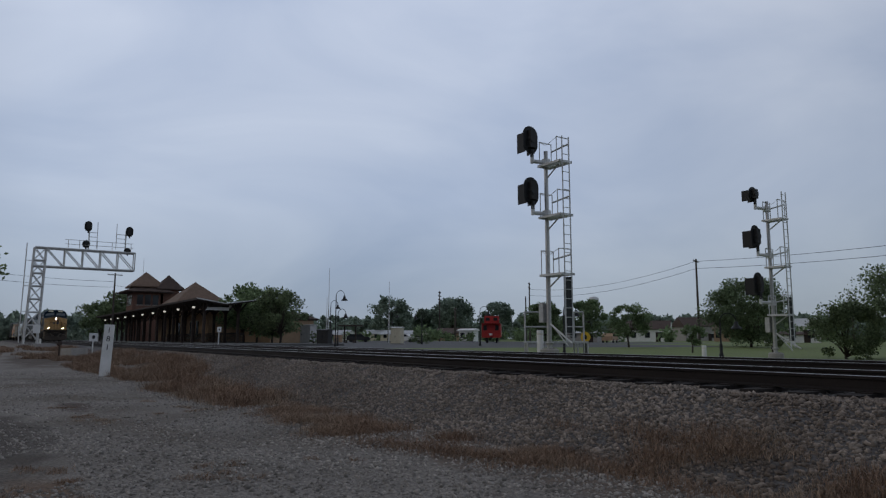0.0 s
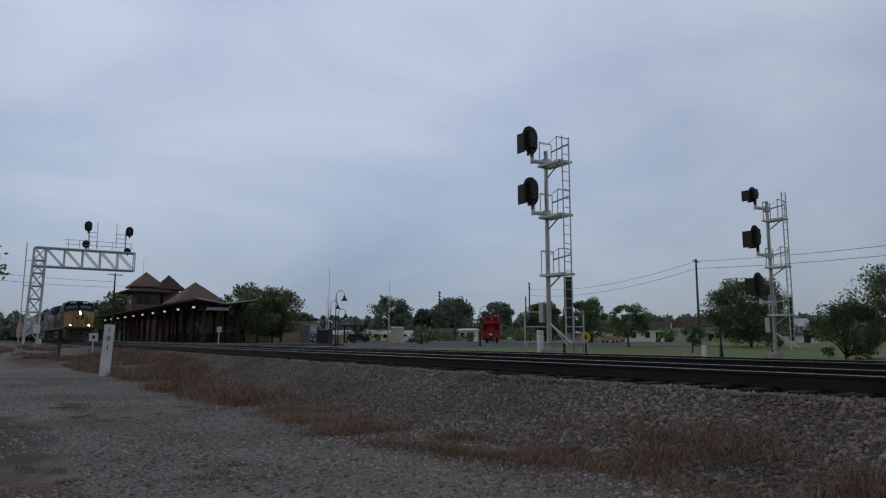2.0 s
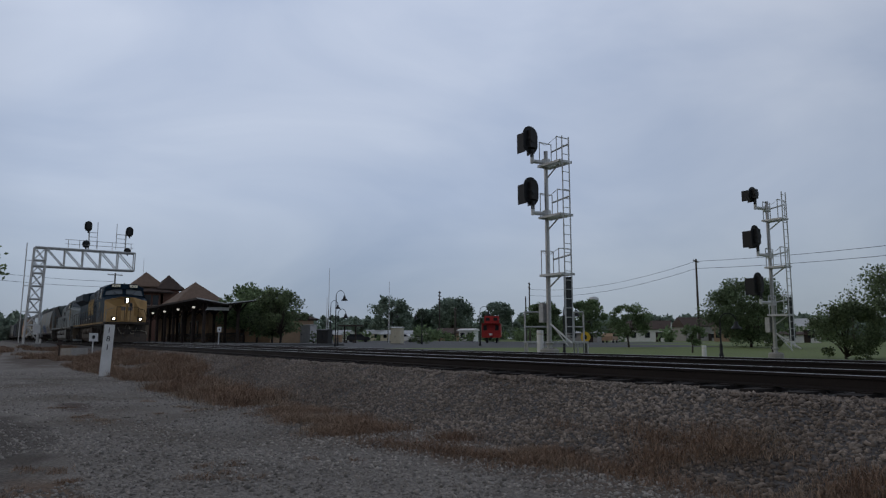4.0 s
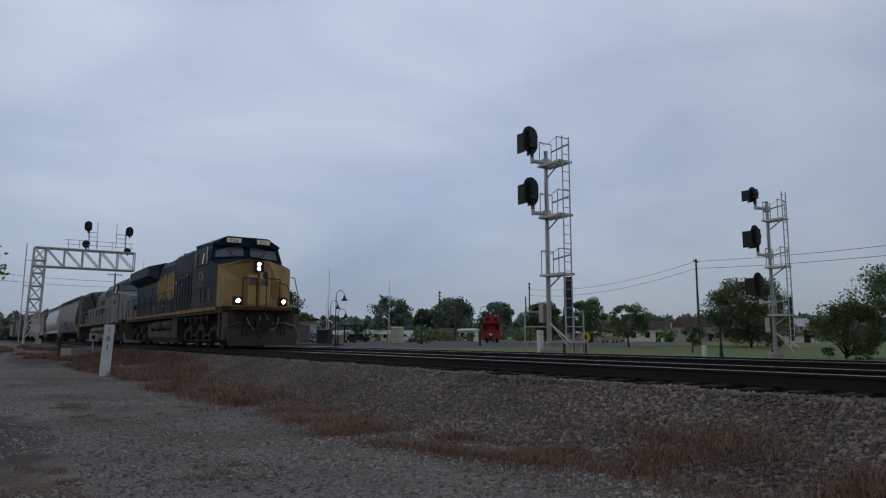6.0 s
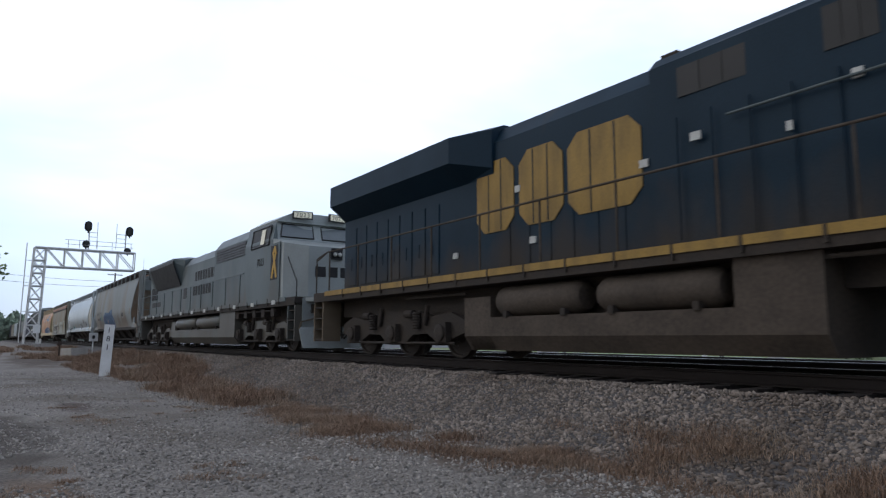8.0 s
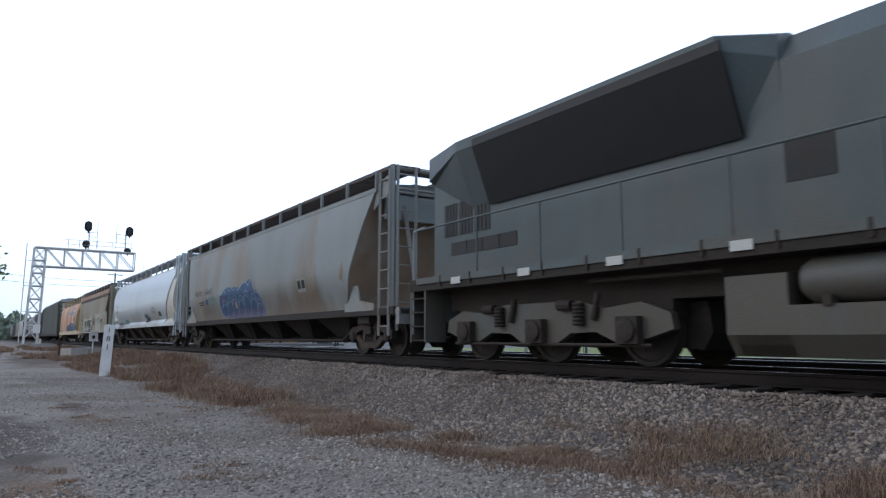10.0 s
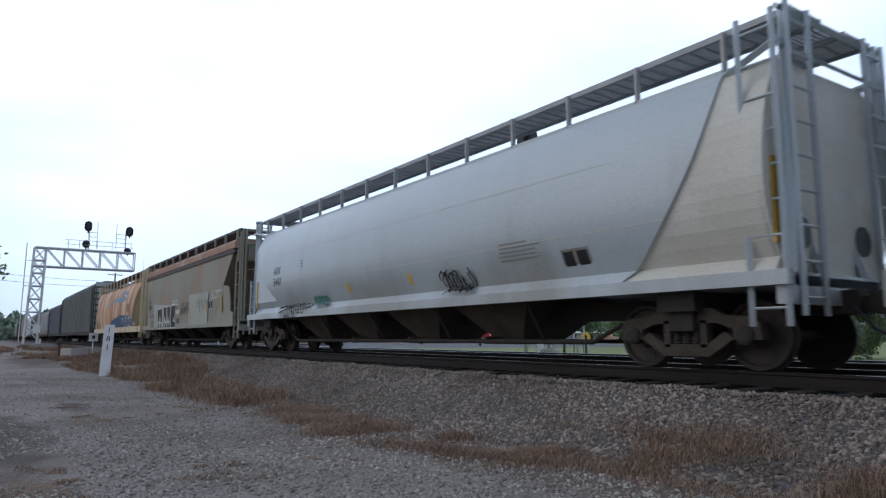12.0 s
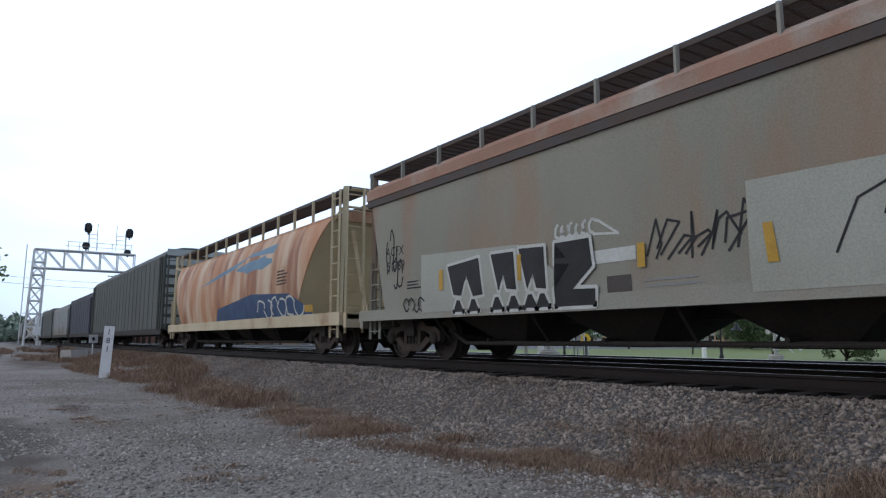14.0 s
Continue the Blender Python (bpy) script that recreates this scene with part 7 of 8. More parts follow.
def signal_mast(x, y, base, top, heads, platforms, label, arm=0.60, ex=1.05):
    t = thing("signal_mast", label, "railway signal", "signal masts", at=pose(x, y, base))
    H = top - base
    bm = B()
    rod(bm, (0, 0, 0.35), (0, 0, H), 0.09, 20, 0.075)
    lathe(bm, [(0.14, 0.5), (0.15, 0.52), (0.15, 0.56), (0.13, 0.58)], (0, 0, 0), "z", 20)
    part("mast", bm, "mast_metal", t, smooth=True)
    bm = B()
    lathe(bm, [(0.34, -0.25), (0.34, 0.3), (0.30, 0.33)], (0, 0, 0), "z", 20)
    lathe(bm, [(0.27, 0.33), (0.27, 0.36)], (0, 0, 0), "z", 12)
    part("foundation", bm, "concrete", t)
    for z, h, hd in heads:
        zz = z - base
        bm = B()
        pipe(bm, [(0, 0, zz - h / 2 - 0.32), (-0.1, -arm, zz - h / 2 - 0.32)], 0.075, 10)
        rod(bm, (-0.1, -arm, zz - h / 2 - 0.4), (-0.1, -arm, zz - h / 2 - 0.05), 0.07, 10), rod(bm, (0, 0, zz - h / 2 - 0.45), (0, 0, zz - h / 2 - 0.2), 0.16, 14)
        part("bracket_arm", bm, "silver", t)
        signal_head(t, "signal_head", -0.2, -arm, zz, h, hd)
    bm = B()
    for s in (-1, 1):
        beam(bm, (ex, s * 0.17, 0.6), (ex, s * 0.17, H + 0.32), 0.045)
    z = 0.8
    while z < H + 0.3:
        rod(bm, (ex, -0.17, z), (ex, 0.17, z), 0.014, 6)
        z += 0.33
    part("ladder", bm, "silver", t)
    for z in platforms:
        zz = z - base
        bm = B()
        for sy in (-0.3, 0.3):
            box(bm, -0.12, ex, sy - 0.02, sy + 0.02, zz - 0.05, zz + 0.03)
        box(bm, -0.12, -0.08, -0.3, 0.3, zz - 0.05, zz + 0.03), box(bm, ex - 0.04, ex, -0.3, 0.3, zz - 0.05, zz + 0.03)
        deck = part("platform", bm, "silver", t)
        slat = None
        for k in range(9):
            m = pose(-0.04 + 0.11 * k, 0, zz)
            if slat is None:
                bm = B()
                box(bm, -0.03, 0.03, -0.28, 0.28, -0.012, 0.012)
                slat = part("slat", bm, "silver", deck)
                slat.matrix_basis = m
            else:
                again(slat, deck, m)
        bm = B()
        beam(bm, (0.1, 0, zz - 0.42), (0.7, 0, zz - 0.03), 0.05)
        part("strut", bm, "silver", deck)
        for px, py in ((-0.02, -0.3), (-0.02, 0.3), (ex - 0.15, -0.3), (ex - 0.15, 0.3)):
            bm = B()
            beam(bm, (px, py, zz), (px, py, zz + 0.92), 0.035)
            part("guard_post", bm, "silver", t)
        for px in (-0.02, ex - 0.15):
            bm = B()
            beam(bm, (px, -0.3, zz + 0.91), (px, 0.3, zz + 0.91), 0.03)
            part("guard_rail", bm, "silver", t)
        bm = B()
        beam(bm, (-0.02, 0.3, zz + 0.62), (ex - 0.15, 0.3, zz + 0.72), 0.05)
        part("guard_rail", bm, "silver", t)
        bm = B()
        pipe(bm, [(-0.02, -0.3, zz + 0.9), (0.3, -0.3, zz + 0.72), (0.5, -0.3, zz + 0.74), (ex - 0.15, -0.3, zz + 0.9)], 0.01)
        part("guard_chain", bm, "silver", t)
    # locked ladder guard and the junction box low on the mast
    rough_box("ladder_guard", ex - 0.05, ex - 0.02, -0.19, 0.19, 0.9, 2.9, "dark_metal", t, "dark steel ladder guard plate", 0.005)
    rough_box("junction_box", -0.34, -0.12, -0.18, 0.18, 1.3, 2.0, "steel", t, "", 0.015)
    bm = B()
    beam(bm, (0.05, 0, 1.25), (1.25, -0.1, 0.55), 0.06), beam(bm, (0.1, 0.1, 1.15), (0.65, 0.3, 0.45), 0.035)
    part("brace", bm, "silver", t)
    return t


def service_platform(x, y, z):
    """Railed steel stand beside the signal."""
    t = thing("service_platform", "galvanised steel stand with handrails beside the signal mast", "platform", at=pose(x, y, z, 0, 0, 56))
    bm = B()
    box(bm, -1.15, 1.15, -0.35, 0.35, 0.58, 0.66)
    part("deck", bm, "steel", t, bevel=0.01, seg=1)
    for px in (-1.12, -0.2, 0.75, 1.12):
        bm = B()
        beam(bm, (px, 0.32, -0.2), (px, 0.32, 1.78), 0.05), beam(bm, (px, -0.32, -0.2), (px, -0.32, 0.6), 0.05)
        part("post", bm, "steel", t)
    for zz in (1.2, 1.76):
        for xa, xb in ((-1.12, -0.2), (0.75, 1.12)):
            bm = B()
            beam(bm, (xa, 0.32, zz), (xb, 0.32, zz), 0.045)
            part("rail", bm, "steel", t)


def signal_gantry():
    t = thing("signal_gantry", "silver lattice signal gantry reaching over both tracks", "railway signal", at=pose(-77.5, 0, 0))
    y0, y1, zb, zt = 3.75, 4.75, 7.45, 9.3
    for xx in (-0.5, 0.5):
        for yy, lean in ((y0, -0.35), (y1, -0.35)):
            bm = B()
            beam(bm, (xx, yy + lean + (0.15 if yy == y1 else 0), -0.2), (xx, yy, zt), 0.13)
            part("leg_chord", bm, "silver", t)
    n = 7
    for k in range(n):
        za, zc = 0.4 + (zt - 0.4) * k / n, 0.4 + (zt - 0.4) * (k + 1) / n
        s = lambda z: -0.35 * (1 - z / zt)
        for xx in (-0.5, 0.5):
            bm = B()
            beam(bm, (xx, y0 + s(za), za), (xx, y1 + s(zc), zc), 0.055), beam(bm, (xx, y1 + s(za), za), (xx, y0 + s(zc), zc), 0.055), beam(bm, (xx, y0 + s(zc), zc), (xx, y1 + s(zc), zc), 0.10)
            part("leg_lattice", bm, "silver", t)
    end = 12.85
    for xx in (-0.5, 0.5):
        for zz, w in ((zb, 0.13), (zt, 0.13)):
            bm = B()
            beam(bm, (xx, y0, zz), (xx, end, zz), w)
            part("beam_chord", bm, "silver", t)
    m = 5
    for k in range(m):
        ya, yb = y1 + (end - y1) * k / m, y1 + (end - y1) * (k + 1) / m
        bm = B()
        for xx in (-0.5, 0.5):
            beam(bm, (xx, ya, zt), (xx, yb, zb), 0.07), beam(bm, (xx, yb, zb), (xx, yb, zt), 0.08)
        beam(bm, (-0.5, yb, zt), (0.5, yb, zt), 0.09), beam(bm, (-0.5, yb, zb), (0.5, yb, zb), 0.09)
        part("beam_lattice", bm, "silver", t)
    bm = B()
    for yy in (6.6, 7.6, 9.2, 10.6, 12.4):
        beam(bm, (0.5, yy, zt), (0.5, yy, zt + 0.95), 0.04)
    for zz in (0.5, 0.95):
        beam(bm, (0.5, 6.3, zt + zz), (0.5, 12.6, zt + zz), 0.035)
    part("walkway_rail", bm, "silver", t)
    for yy in (8.45, 11.9):
        bm = B()
        rod(bm, (0.1, yy, zt), (0.1, yy, 11.6), 0.07, 10)
        for zz in (10.75, 11.2):
            beam(bm, (0.1, yy, zz), (0.1, yy + (0.7 if yy < 9 else -0.9), zz), 0.04)
        beam(bm, (0.1, yy + (0.75 if yy < 9 else -0.9), zt + 0.3), (0.1, yy + (0.75 if yy < 9 else -0.9), 12.3), 0.045)
        part("signal_bracket", bm, "silver", t)
    for yy, zz, h in ((8.3, 11.8, 1.05), (8.2, 9.95, 0.8), (12.2, 11.55, 1.05), (12.1, 9.5, 0.62)):
        signal_head(t, "signal_head", 0.3, yy, zz, h, 0.25)
    bm = B()
    for xx in (-0.2, 0.2):
        beam(bm, (xx, 3.0, 0), (xx, 3.1, zt + 0.4), 0.05)
    for k in range(26):
        beam(bm, (-0.2, 3.0, 0.3 + 0.35 * k), (0.2, 3.0, 0.3 + 0.35 * k), 0.025)
    for zz in (3.0, 5.5, 8.0):
        beam(bm, (0, 3.05, zz), (0, y0, zz), 0.04)
    part("ladder", bm, "silver", t)
    rough_box("relay_box", 0.6, 0.95, 4.1, 4.7, 0.9, 1.7, "white", t)
    for yy in (y0 - 0.35, y1 - 0.2):
        rough_box("footing", -0.8, 0.8, yy - 0.35, yy + 0.35, -0.6, -0.1, "concrete", t)


milepost(), sign_post(), platform_sign(), concrete_block()
marker_post(-80.5, 5.0, 0.85, "short white marker post near the gantry leg", 0.11)
marker_post(-19.1, 17.25, 1.05, "white pipe post with a cap beside the signal mast", 0.125)
marker_post(-22.4, 31.8, 0.72, "short white pipe post on the lawn", 0.12)
signal_gantry()
signal_mast(-18.6, 17.25, -0.3, 7.45, [(7.85, 1.05, 0.46), (5.88, 1.05, 0.46)], (6.85, 4.88, 2.72), "tall silver signal mast with two black heads, ladder and platforms")
signal_mast(-17.93, 30.9, -0.6, 6.95, [(7.25, 0.7, 0.42), (5.2, 1.1, 0.5), (2.95, 1.1, 0.5)], (6.0, 3.75, 1.5), "silver signal mast with three black heads on the lawn", 0.80, 0.85)
service_platform(-19.0, 17.95, -0.35)


def relay_cabinet(x, y, z, w, d, h, label, material, turn, roof="silver"):
    t = thing("relay_cabinet", label, "cabinet", "lineside cabinets", at=pose(x, y, z, 0, 0, turn))
    rough_box("body", -w / 2, w / 2, -d / 2, d / 2, 0.12, h, material, t)
    rough_box("plinth", -w / 2 - 0.08, w / 2 + 0.08, -d / 2 - 0.08, d / 2 + 0.08, -0.2, 0.12, "concrete", t)
    bm = B()
    prism(bm, [(-d / 2 - 0.08, h), (d / 2 + 0.08, h), (d / 2 + 0.06, h + 0.07), (0, h + 0.16), (-d / 2 - 0.06, h + 0.07)], -w / 2 - 0.08, w / 2 + 0.08)
    part("roof", bm, roof, t)
    dr = rough_box("door", -w * 0.38, w * 0.02, -d / 2 - 0.03, -d / 2, 0.25, h - 0.15, material, t, "", 0.01)
    rough_box("handle", -w * 0.03, 0, -d / 2 - 0.07, -d / 2 - 0.03, h * 0.45, h * 0.55, "dark_metal", dr, "", 0.005)
    rough_box("door", w * 0.04, w * 0.42, -d / 2 - 0.03, -d / 2, 0.25, h - 0.15, material, t, "", 0.01)


relay_cabinet(-72.2, 42.0, -0.3, 1.3, 1.0, 1.95, "cream white steel signal cabinet", "cream", 34)
relay_cabinet(-65.2, 29.3, -0.3, 1.3, 0.9, 1.5, "dark grey utility cabinet beside the lamps", "dark_metal", 34, "dark_metal")
relay_cabinet(-86.2, 36.0, -0.3, 2.4, 1.6, 2.4, "grey steel equipment cabinet near the station", "steel", 34, "steel")
relay_cabinet(-101.5, 48.0, -0.3, 1.1, 0.9, 1.25, "small faded red utility box", "stucco", 34)


def street_lamp(x, y, h, way=1, material="black"):
    t = thing("street_lamp", "black cast-iron lamp post with a hooked arm and bell shade", "street lamp", "lamp posts", at=pose(x, y, ground_z(x, y), 0, 0, 34 if way > 0 else 214))
    bm = B()
    lathe(bm, [(0.13, -0.05), (0.13, 0.15), (0.085, 0.25), (0.085, 0.7), (0.05, 0.8), (0.04, h - 0.6), (0.035, h - 0.3)], (0, 0, 0), "z", 14)
    part("post", bm, material, t, smooth=True)
    bm = B()
    r = 0.42
    pipe(bm, [(0, 0, h - 0.35)] + [(r - r * math.cos(math.pi * k / 9), 0, h - 0.3 + r * math.sin(math.pi * k / 9) * 1.1) for k in range(10)] + [(2 * r, 0, h - 0.42)], 0.025, 8)
    part("arm", bm, material, t)
    bm = B()
    lathe(bm, [(0.04, 0.10), (0.10, 0.05), (0.13, -0.12), (0.30, -0.30), (0.30, -0.33), (0.10, -0.20)], (2 * r, 0, h - 0.40), "z", 18)
    part("shade", bm, material, t, smooth=True)


for lx, ly, lh, lw in ((-54.7, 25.6, 4.7, 1), (-66.0, 30.3, 4.5, 1), (-61.0, 28.8, 3.4, 1), (-87.8, 50.2, 4.5, 1), (-68.5, 43.2, 3.7, -1), (-52.6, 39.8, 3.6, 1), (-23.2, 34.5, 2.3, 1), (-33.3, 32.2, 3.2, 1), (-110, 62, 4.2, 1)):
    street_lamp(lx, ly, lh, lw)


def utility_pole(x, y, h, arms=1, turn=40):
    t = thing("utility_pole", "weathered wooden utility pole with a crossarm", "utility pole", "utility poles", at=pose(x, y, ground_z(x, y) - 0.1, 0, 0, turn))
    bm = B()
    rod(bm, (0, 0, 0), (0, 0, h), 0.17, 12, 0.11)
    part("pole", bm, "wood_pole", t)
    for k in range(arms):
        z = h - 0.3 - 0.8 * k
        bm = B()
        box(bm, -0.06, 0.06, -1.1, 1.1, z - 0.06, z + 0.06)
        part("crossarm", bm, "wood_pole", t)
        for yy in (-1.0, -0.4, 0.4, 1.0):
            bm = B()
            lathe(bm, [(0.03, 0), (0.05, 0.04), (0.03, 0.08), (0.05, 0.12), (0.02, 0.16)], (0, yy, z + 0.06), "z", 8)
            part("insulator", bm, "steel", t)
    return t


utility_pole(-53.1, 74.6, 10.8, 1, 20), utility_pole(-125.8, 84.0, 11.2, 3), utility_pole(-99.4, 87.2, 11.5, 2), utility_pole(-121.9, 17.5, 11.4, 1, 0)
utility_pole(-150, 105, 9, 1), utility_pole(-131, 92, 8, 1), utility_pole(-70, 150, 9, 1), utility_pole(-102, 88.5, 9, 0)


def radio_mast(x, y, h):
    t = thing("antenna_pole", "thin pale antenna pole", "antenna", "antennas", at=pose(x, y, -0.4))
    bm = B()
    rod(bm, (0, 0, 0), (0, 0, h * 0.45), 0.09, 8), rod(bm, (0, 0, h * 0.45), (0, 0, h), 0.05, 8, 0.03)
    part("pole", bm, "silver", t)


radio_mast(-93.1, 42.4, 11.2), radio_mast(-96.9, 54.8, 10.0), radio_mast(-152.5, 27.2, 17.5), radio_mast(-95.5, 43.2, 7.0)


def wire(label, p, q, sag):
    bm = B()
    p, q = Vector(p), Vector(q)
    pts = [p.lerp(q, k / 14) - Vector((0, 0, sag * 4 * (k / 14) * (1 - k / 14))) for k in range(15)]
    pipe(bm, pts, 0.022, 4)
    ob = part("overhead_wire", bm, "black", None)
    tagged(ob, label, "cable", "overhead wires")


for dz in (0.0, -0.9):
    wire("thin black overhead power line between poles", (-53.1, 74.6, 10.1 + dz), (-99.4, 87.2, 9.8 + dz * 1.3), 1.3)
    wire("thin black overhead power line between poles", (-53.1, 74.6, 10.1 + dz), (12.0, 56.8, 9.4 + dz), 1.1)
    wire("thin black overhead power line beside the station", (-121.9, 17.5, 9.6 + dz), (-99, -8, 9.2 + dz), 0.4)
wire("thin black overhead power line near the station", (-121.9, 17.5, 9.0), (-150, 60, 9.0), 0.8)


# ---- station ----
def station():
    t = thing("station_building", "brick railway station with a hipped brown roof and dormer tower", "station", at=pose(0, 0, 0))
    # tower: brick wall, wide skirt roof and a hipped cap
    cx, cy = -152.5, 27.8

    def hip(name, cx, cy, a, b, z0, z1, material, ridge=0.0):
        bm = B()
        base = [bm.verts.new((cx + sx * a, cy + sy * b, z0)) for sx, sy in ((-1, -1), (1, -1), (1, 1), (-1, 1))]
        low = [bm.verts.new((cx + sx * a * 0.97, cy + sy * b * 0.97, z0 - 0.22)) for sx, sy in ((-1, -1), (1, -1), (1, 1), (-1, 1))]
        r0, r1 = bm.verts.new((cx - ridge, cy, z1)), bm.verts.new((cx + ridge + 0.01, cy, z1))
        bm.faces.new((base[0], base[1], r1, r0)), bm.faces.new((base[2], base[3], r0, r1)), bm.faces.new((base[1], base[2], r1)), bm.faces.new((base[3], base[0], r0))
        bm.faces.new(low)
        for i in range(4):
            bm.faces.new((base[i], low[i], low[(i + 1) % 4], base[(i + 1) % 4]))
        return part(name, bm, material, t)

    rough_box("tower_wall", cx - 3.4, cx + 3.4, cy - 2.9, cy + 2.9, -0.4, 10.0, "brick", t, "", 0.03)
    hip("skirt_roof", cx, cy, 5.2, 4.8, 9.9, 11.6, "dark_roof", 0.6)
    rough_box("tower_top", cx - 2.3, cx + 2.3, cy - 2.2, cy + 2.2, 10.1, 11.4, "dark_roof", t, "", 0.03)
    hip("tower_roof", cx, cy, 3.6, 3.4, 11.0, 14.2, "shingle", 0.1)
    hip("dormer_roof", cx + 1.4, cy + 4.2, 2.8, 2.8, 10.6, 13.6, "dark_roof", 0.4)
    rough_box("dormer_wall", cx - 0.6, cx + 3.4, cy + 2.4, cy + 6.0, -0.4, 10.5, "brick", t, "", 0.03)
    for k in range(3):
        w = rough_box("window", cx + 3.4, cx + 3.44, cy - 2.1 + k * 1.5, cy - 1.0 + k * 1.5, 7.2, 9.2, "glass", t, "", 0.005)
        rough_box("sill", cx + 3.4, cx + 3.52, cy - 2.2 + k * 1.5, cy - 0.9 + k * 1.5, 7.05, 7.18, "concrete", w, "", 0.005)
        w = rough_box("window", cx - 2.2 + k * 1.6, cx - 1.1 + k * 1.6, cy - 2.95, cy - 2.9, 7.2, 9.2, "glass", t, "", 0.005)
        rough_box("sill", cx - 2.3 + k * 1.6, cx - 1.0 + k * 1.6, cy - 3.05, cy - 2.9, 7.05, 7.18, "concrete", w, "", 0.005)
    # main hall with a tall hipped roof
    rough_box("hall_wall", -132, -99, 26.6, 35.0, -0.4, 5.4, "stucco", t, "", 0.03)
    hip("hall_roof", -125.0, 31.0, 7.2, 5.6, 5.4, 10.3, "shingle", 0.4)
    hip("hall_side_roof", -105.0, 31.0, 8.6, 5.0, 4.4, 5.6, "dark_roof", 5.0)
    rough_box("wing_wall", -99.0, -86.0, 31.0, 37.0, -0.4, 3.0, "stucco", t, "", 0.03)
    hip("wing_roof", -92.5, 34.0, 7.0, 3.6, 3.0, 4.2, "dark_roof", 4.0)
    for k in range(8):
        xx = -116.5 + k * 3.7
        yy = 26.6 if xx < -100.2 else 31.0
        w = rough_box("window", xx, xx + 1.3, yy - 0.06, yy - 0.01, 0.9, 2.9, "glass", t, "", 0.005)
        rough_box("frame", xx - 0.1, xx + 1.4, yy - 0.09, yy - 0.02, 2.9, 3.02, "cream", w, "", 0.005)
        rough_box("sill", xx - 0.1, xx + 1.4, yy - 0.16, yy - 0.02, 0.78, 0.9, "concrete", w, "", 0.005)
    for zz in (1.9,):
        rough_box("wall_band", -99.0 - 29, -99.0, 26.5, 26.6, 0.3, 0.55, "concrete", t, "", 0.01)


def canopy():
    t = thing("platform_canopy", "long dark wooden platform canopy with butterfly roof and braced posts", "canopy", at=pose(0, 0, 0))
    x0, x1, ya, ym, yb = -156.0, -76.8, 19.3, 22.4, 26.0
    bm = B()
    prism(bm, [(ya, 4.83), (ym, 4.32), (yb, 4.80), (yb, 4.62), (ym, 4.10), (ya, 4.62)], x0, x1)
    part("roof", bm, "dark_wood", t)
    bm = B()
    prism(bm, [(ya - 0.02, 4.85), (ym, 4.34), (yb + 0.02, 4.82), (yb + 0.02, 4.74), (ym, 4.24), (ya - 0.02, 4.75)], x1, x1 + 0.05)
    part("end_fascia", bm, "silver", t, "pale metal roof edge")
    xx = x1 - 1.6
    while xx > x0:
        for yy in (20.6, 24.4):
            bm = B()
            box(bm, xx - 0.14, xx + 0.14, yy - 0.14, yy + 0.14, -0.4, 4.5)
            post = part("post", bm, "dark_wood", t)
            bm = B()
            for s in (-1, 1):
                beam(bm, (xx, yy, 3.3), (xx + s * 1.2, yy, 4.4), 0.14)
                beam(bm, (xx, yy, 3.3), (xx, yy + s * 1.0, 4.45), 0.12)
            part("brace", bm, "dark_wood", post)
        xx -= 4.9
    for k in range(10):
        xx = x1 - 3.0 - k * 7.4
        bm = B()
        lathe(bm, [(0.02, 0.12), (0.16, 0.03), (0.18, 0.0)], (xx, ya + 0.45, 4.0), "z", 14), rod(bm, (xx, ya + 0.45, 4.1), (xx, ya + 0.45, 4.7), 0.02)
        lm = part("lamp_shade", bm, "dark_metal", t)
        bm = B()
        lathe(bm, [(0.15, 0.0), (0.15, -0.14), (0.06, -0.22)], (xx, ya + 0.45, 4.0), "z", 14)
        part("bulb", bm, "station_glow", lm, "lit white canopy lamp")
    rough_box("name_board", x1 - 1.2, x1 - 1.15, 20.6, 23.2, 3.55, 3.9, "white", t, "plain white hanging board", 0.01)
    bm = B()
    for yy in (20.8, 23.0):
        rod(bm, (x1 - 1.17, yy, 3.9), (x1 - 1.17, yy, 4.4), 0.02)
    part("board_hanger", bm, "dark_metal", t)


station(), canopy()
bm = B()
box(bm, -160, -62, 17.4, 30.0, -0.6, -0.12)
plat = part("platform", bm, "asphalt", None, bevel=0.02, seg=1)
tagged(plat, "low asphalt station platform", "platform", kind="structure")
for k in range(9):
    t = thing("platform_fence", "dark iron fence panel along the platform", "fence", "platform fence", at=pose(-118 + k * 4.4, 25.2, -0.12))
    bm = B()
    for zz in (0.15, 1.1):
        beam(bm, (0, 0, zz), (4.3, 0, zz), 0.05)
    part("rail", bm, "black", t)
    bm = B()
    for i in range(22):
        beam(bm, (0.2 * i, 0, 0.0), (0.2 * i, 0, 1.2), 0.025)
    tagged(part("bars", bm, "black", t), kind="stuff")

# second platform shelter, far off
sh = thing("platform_shelter", "small dark open shelter with a flat overhanging roof", "shelter", at=pose(-96.2, 47.5, -0.3, 0, 0, 34))
rough_box("roof", -1.6, 1.6, -1.0, 1.0, 2.55, 2.75, "dark_wood", sh)
for sx in (-1, 1):
    rough_box("post", sx * 1.0 - 0.08, sx * 1.0 + 0.08, -0.08, 0.08, -0.1, 2.55, "dark_wood", sh)
rough_box("bench", -0.9, 0.9, -0.2, 0.3, 0.4, 0.48, "dark_wood", sh), rough_box("bench_leg", -0.7, -0.6, -0.15, 0.25, -0.05, 0.4, "dark_wood", sh), rough_box("bench_leg", 0.6, 0.7, -0.15, 0.25, -0.05, 0.4, "dark_wood", sh)


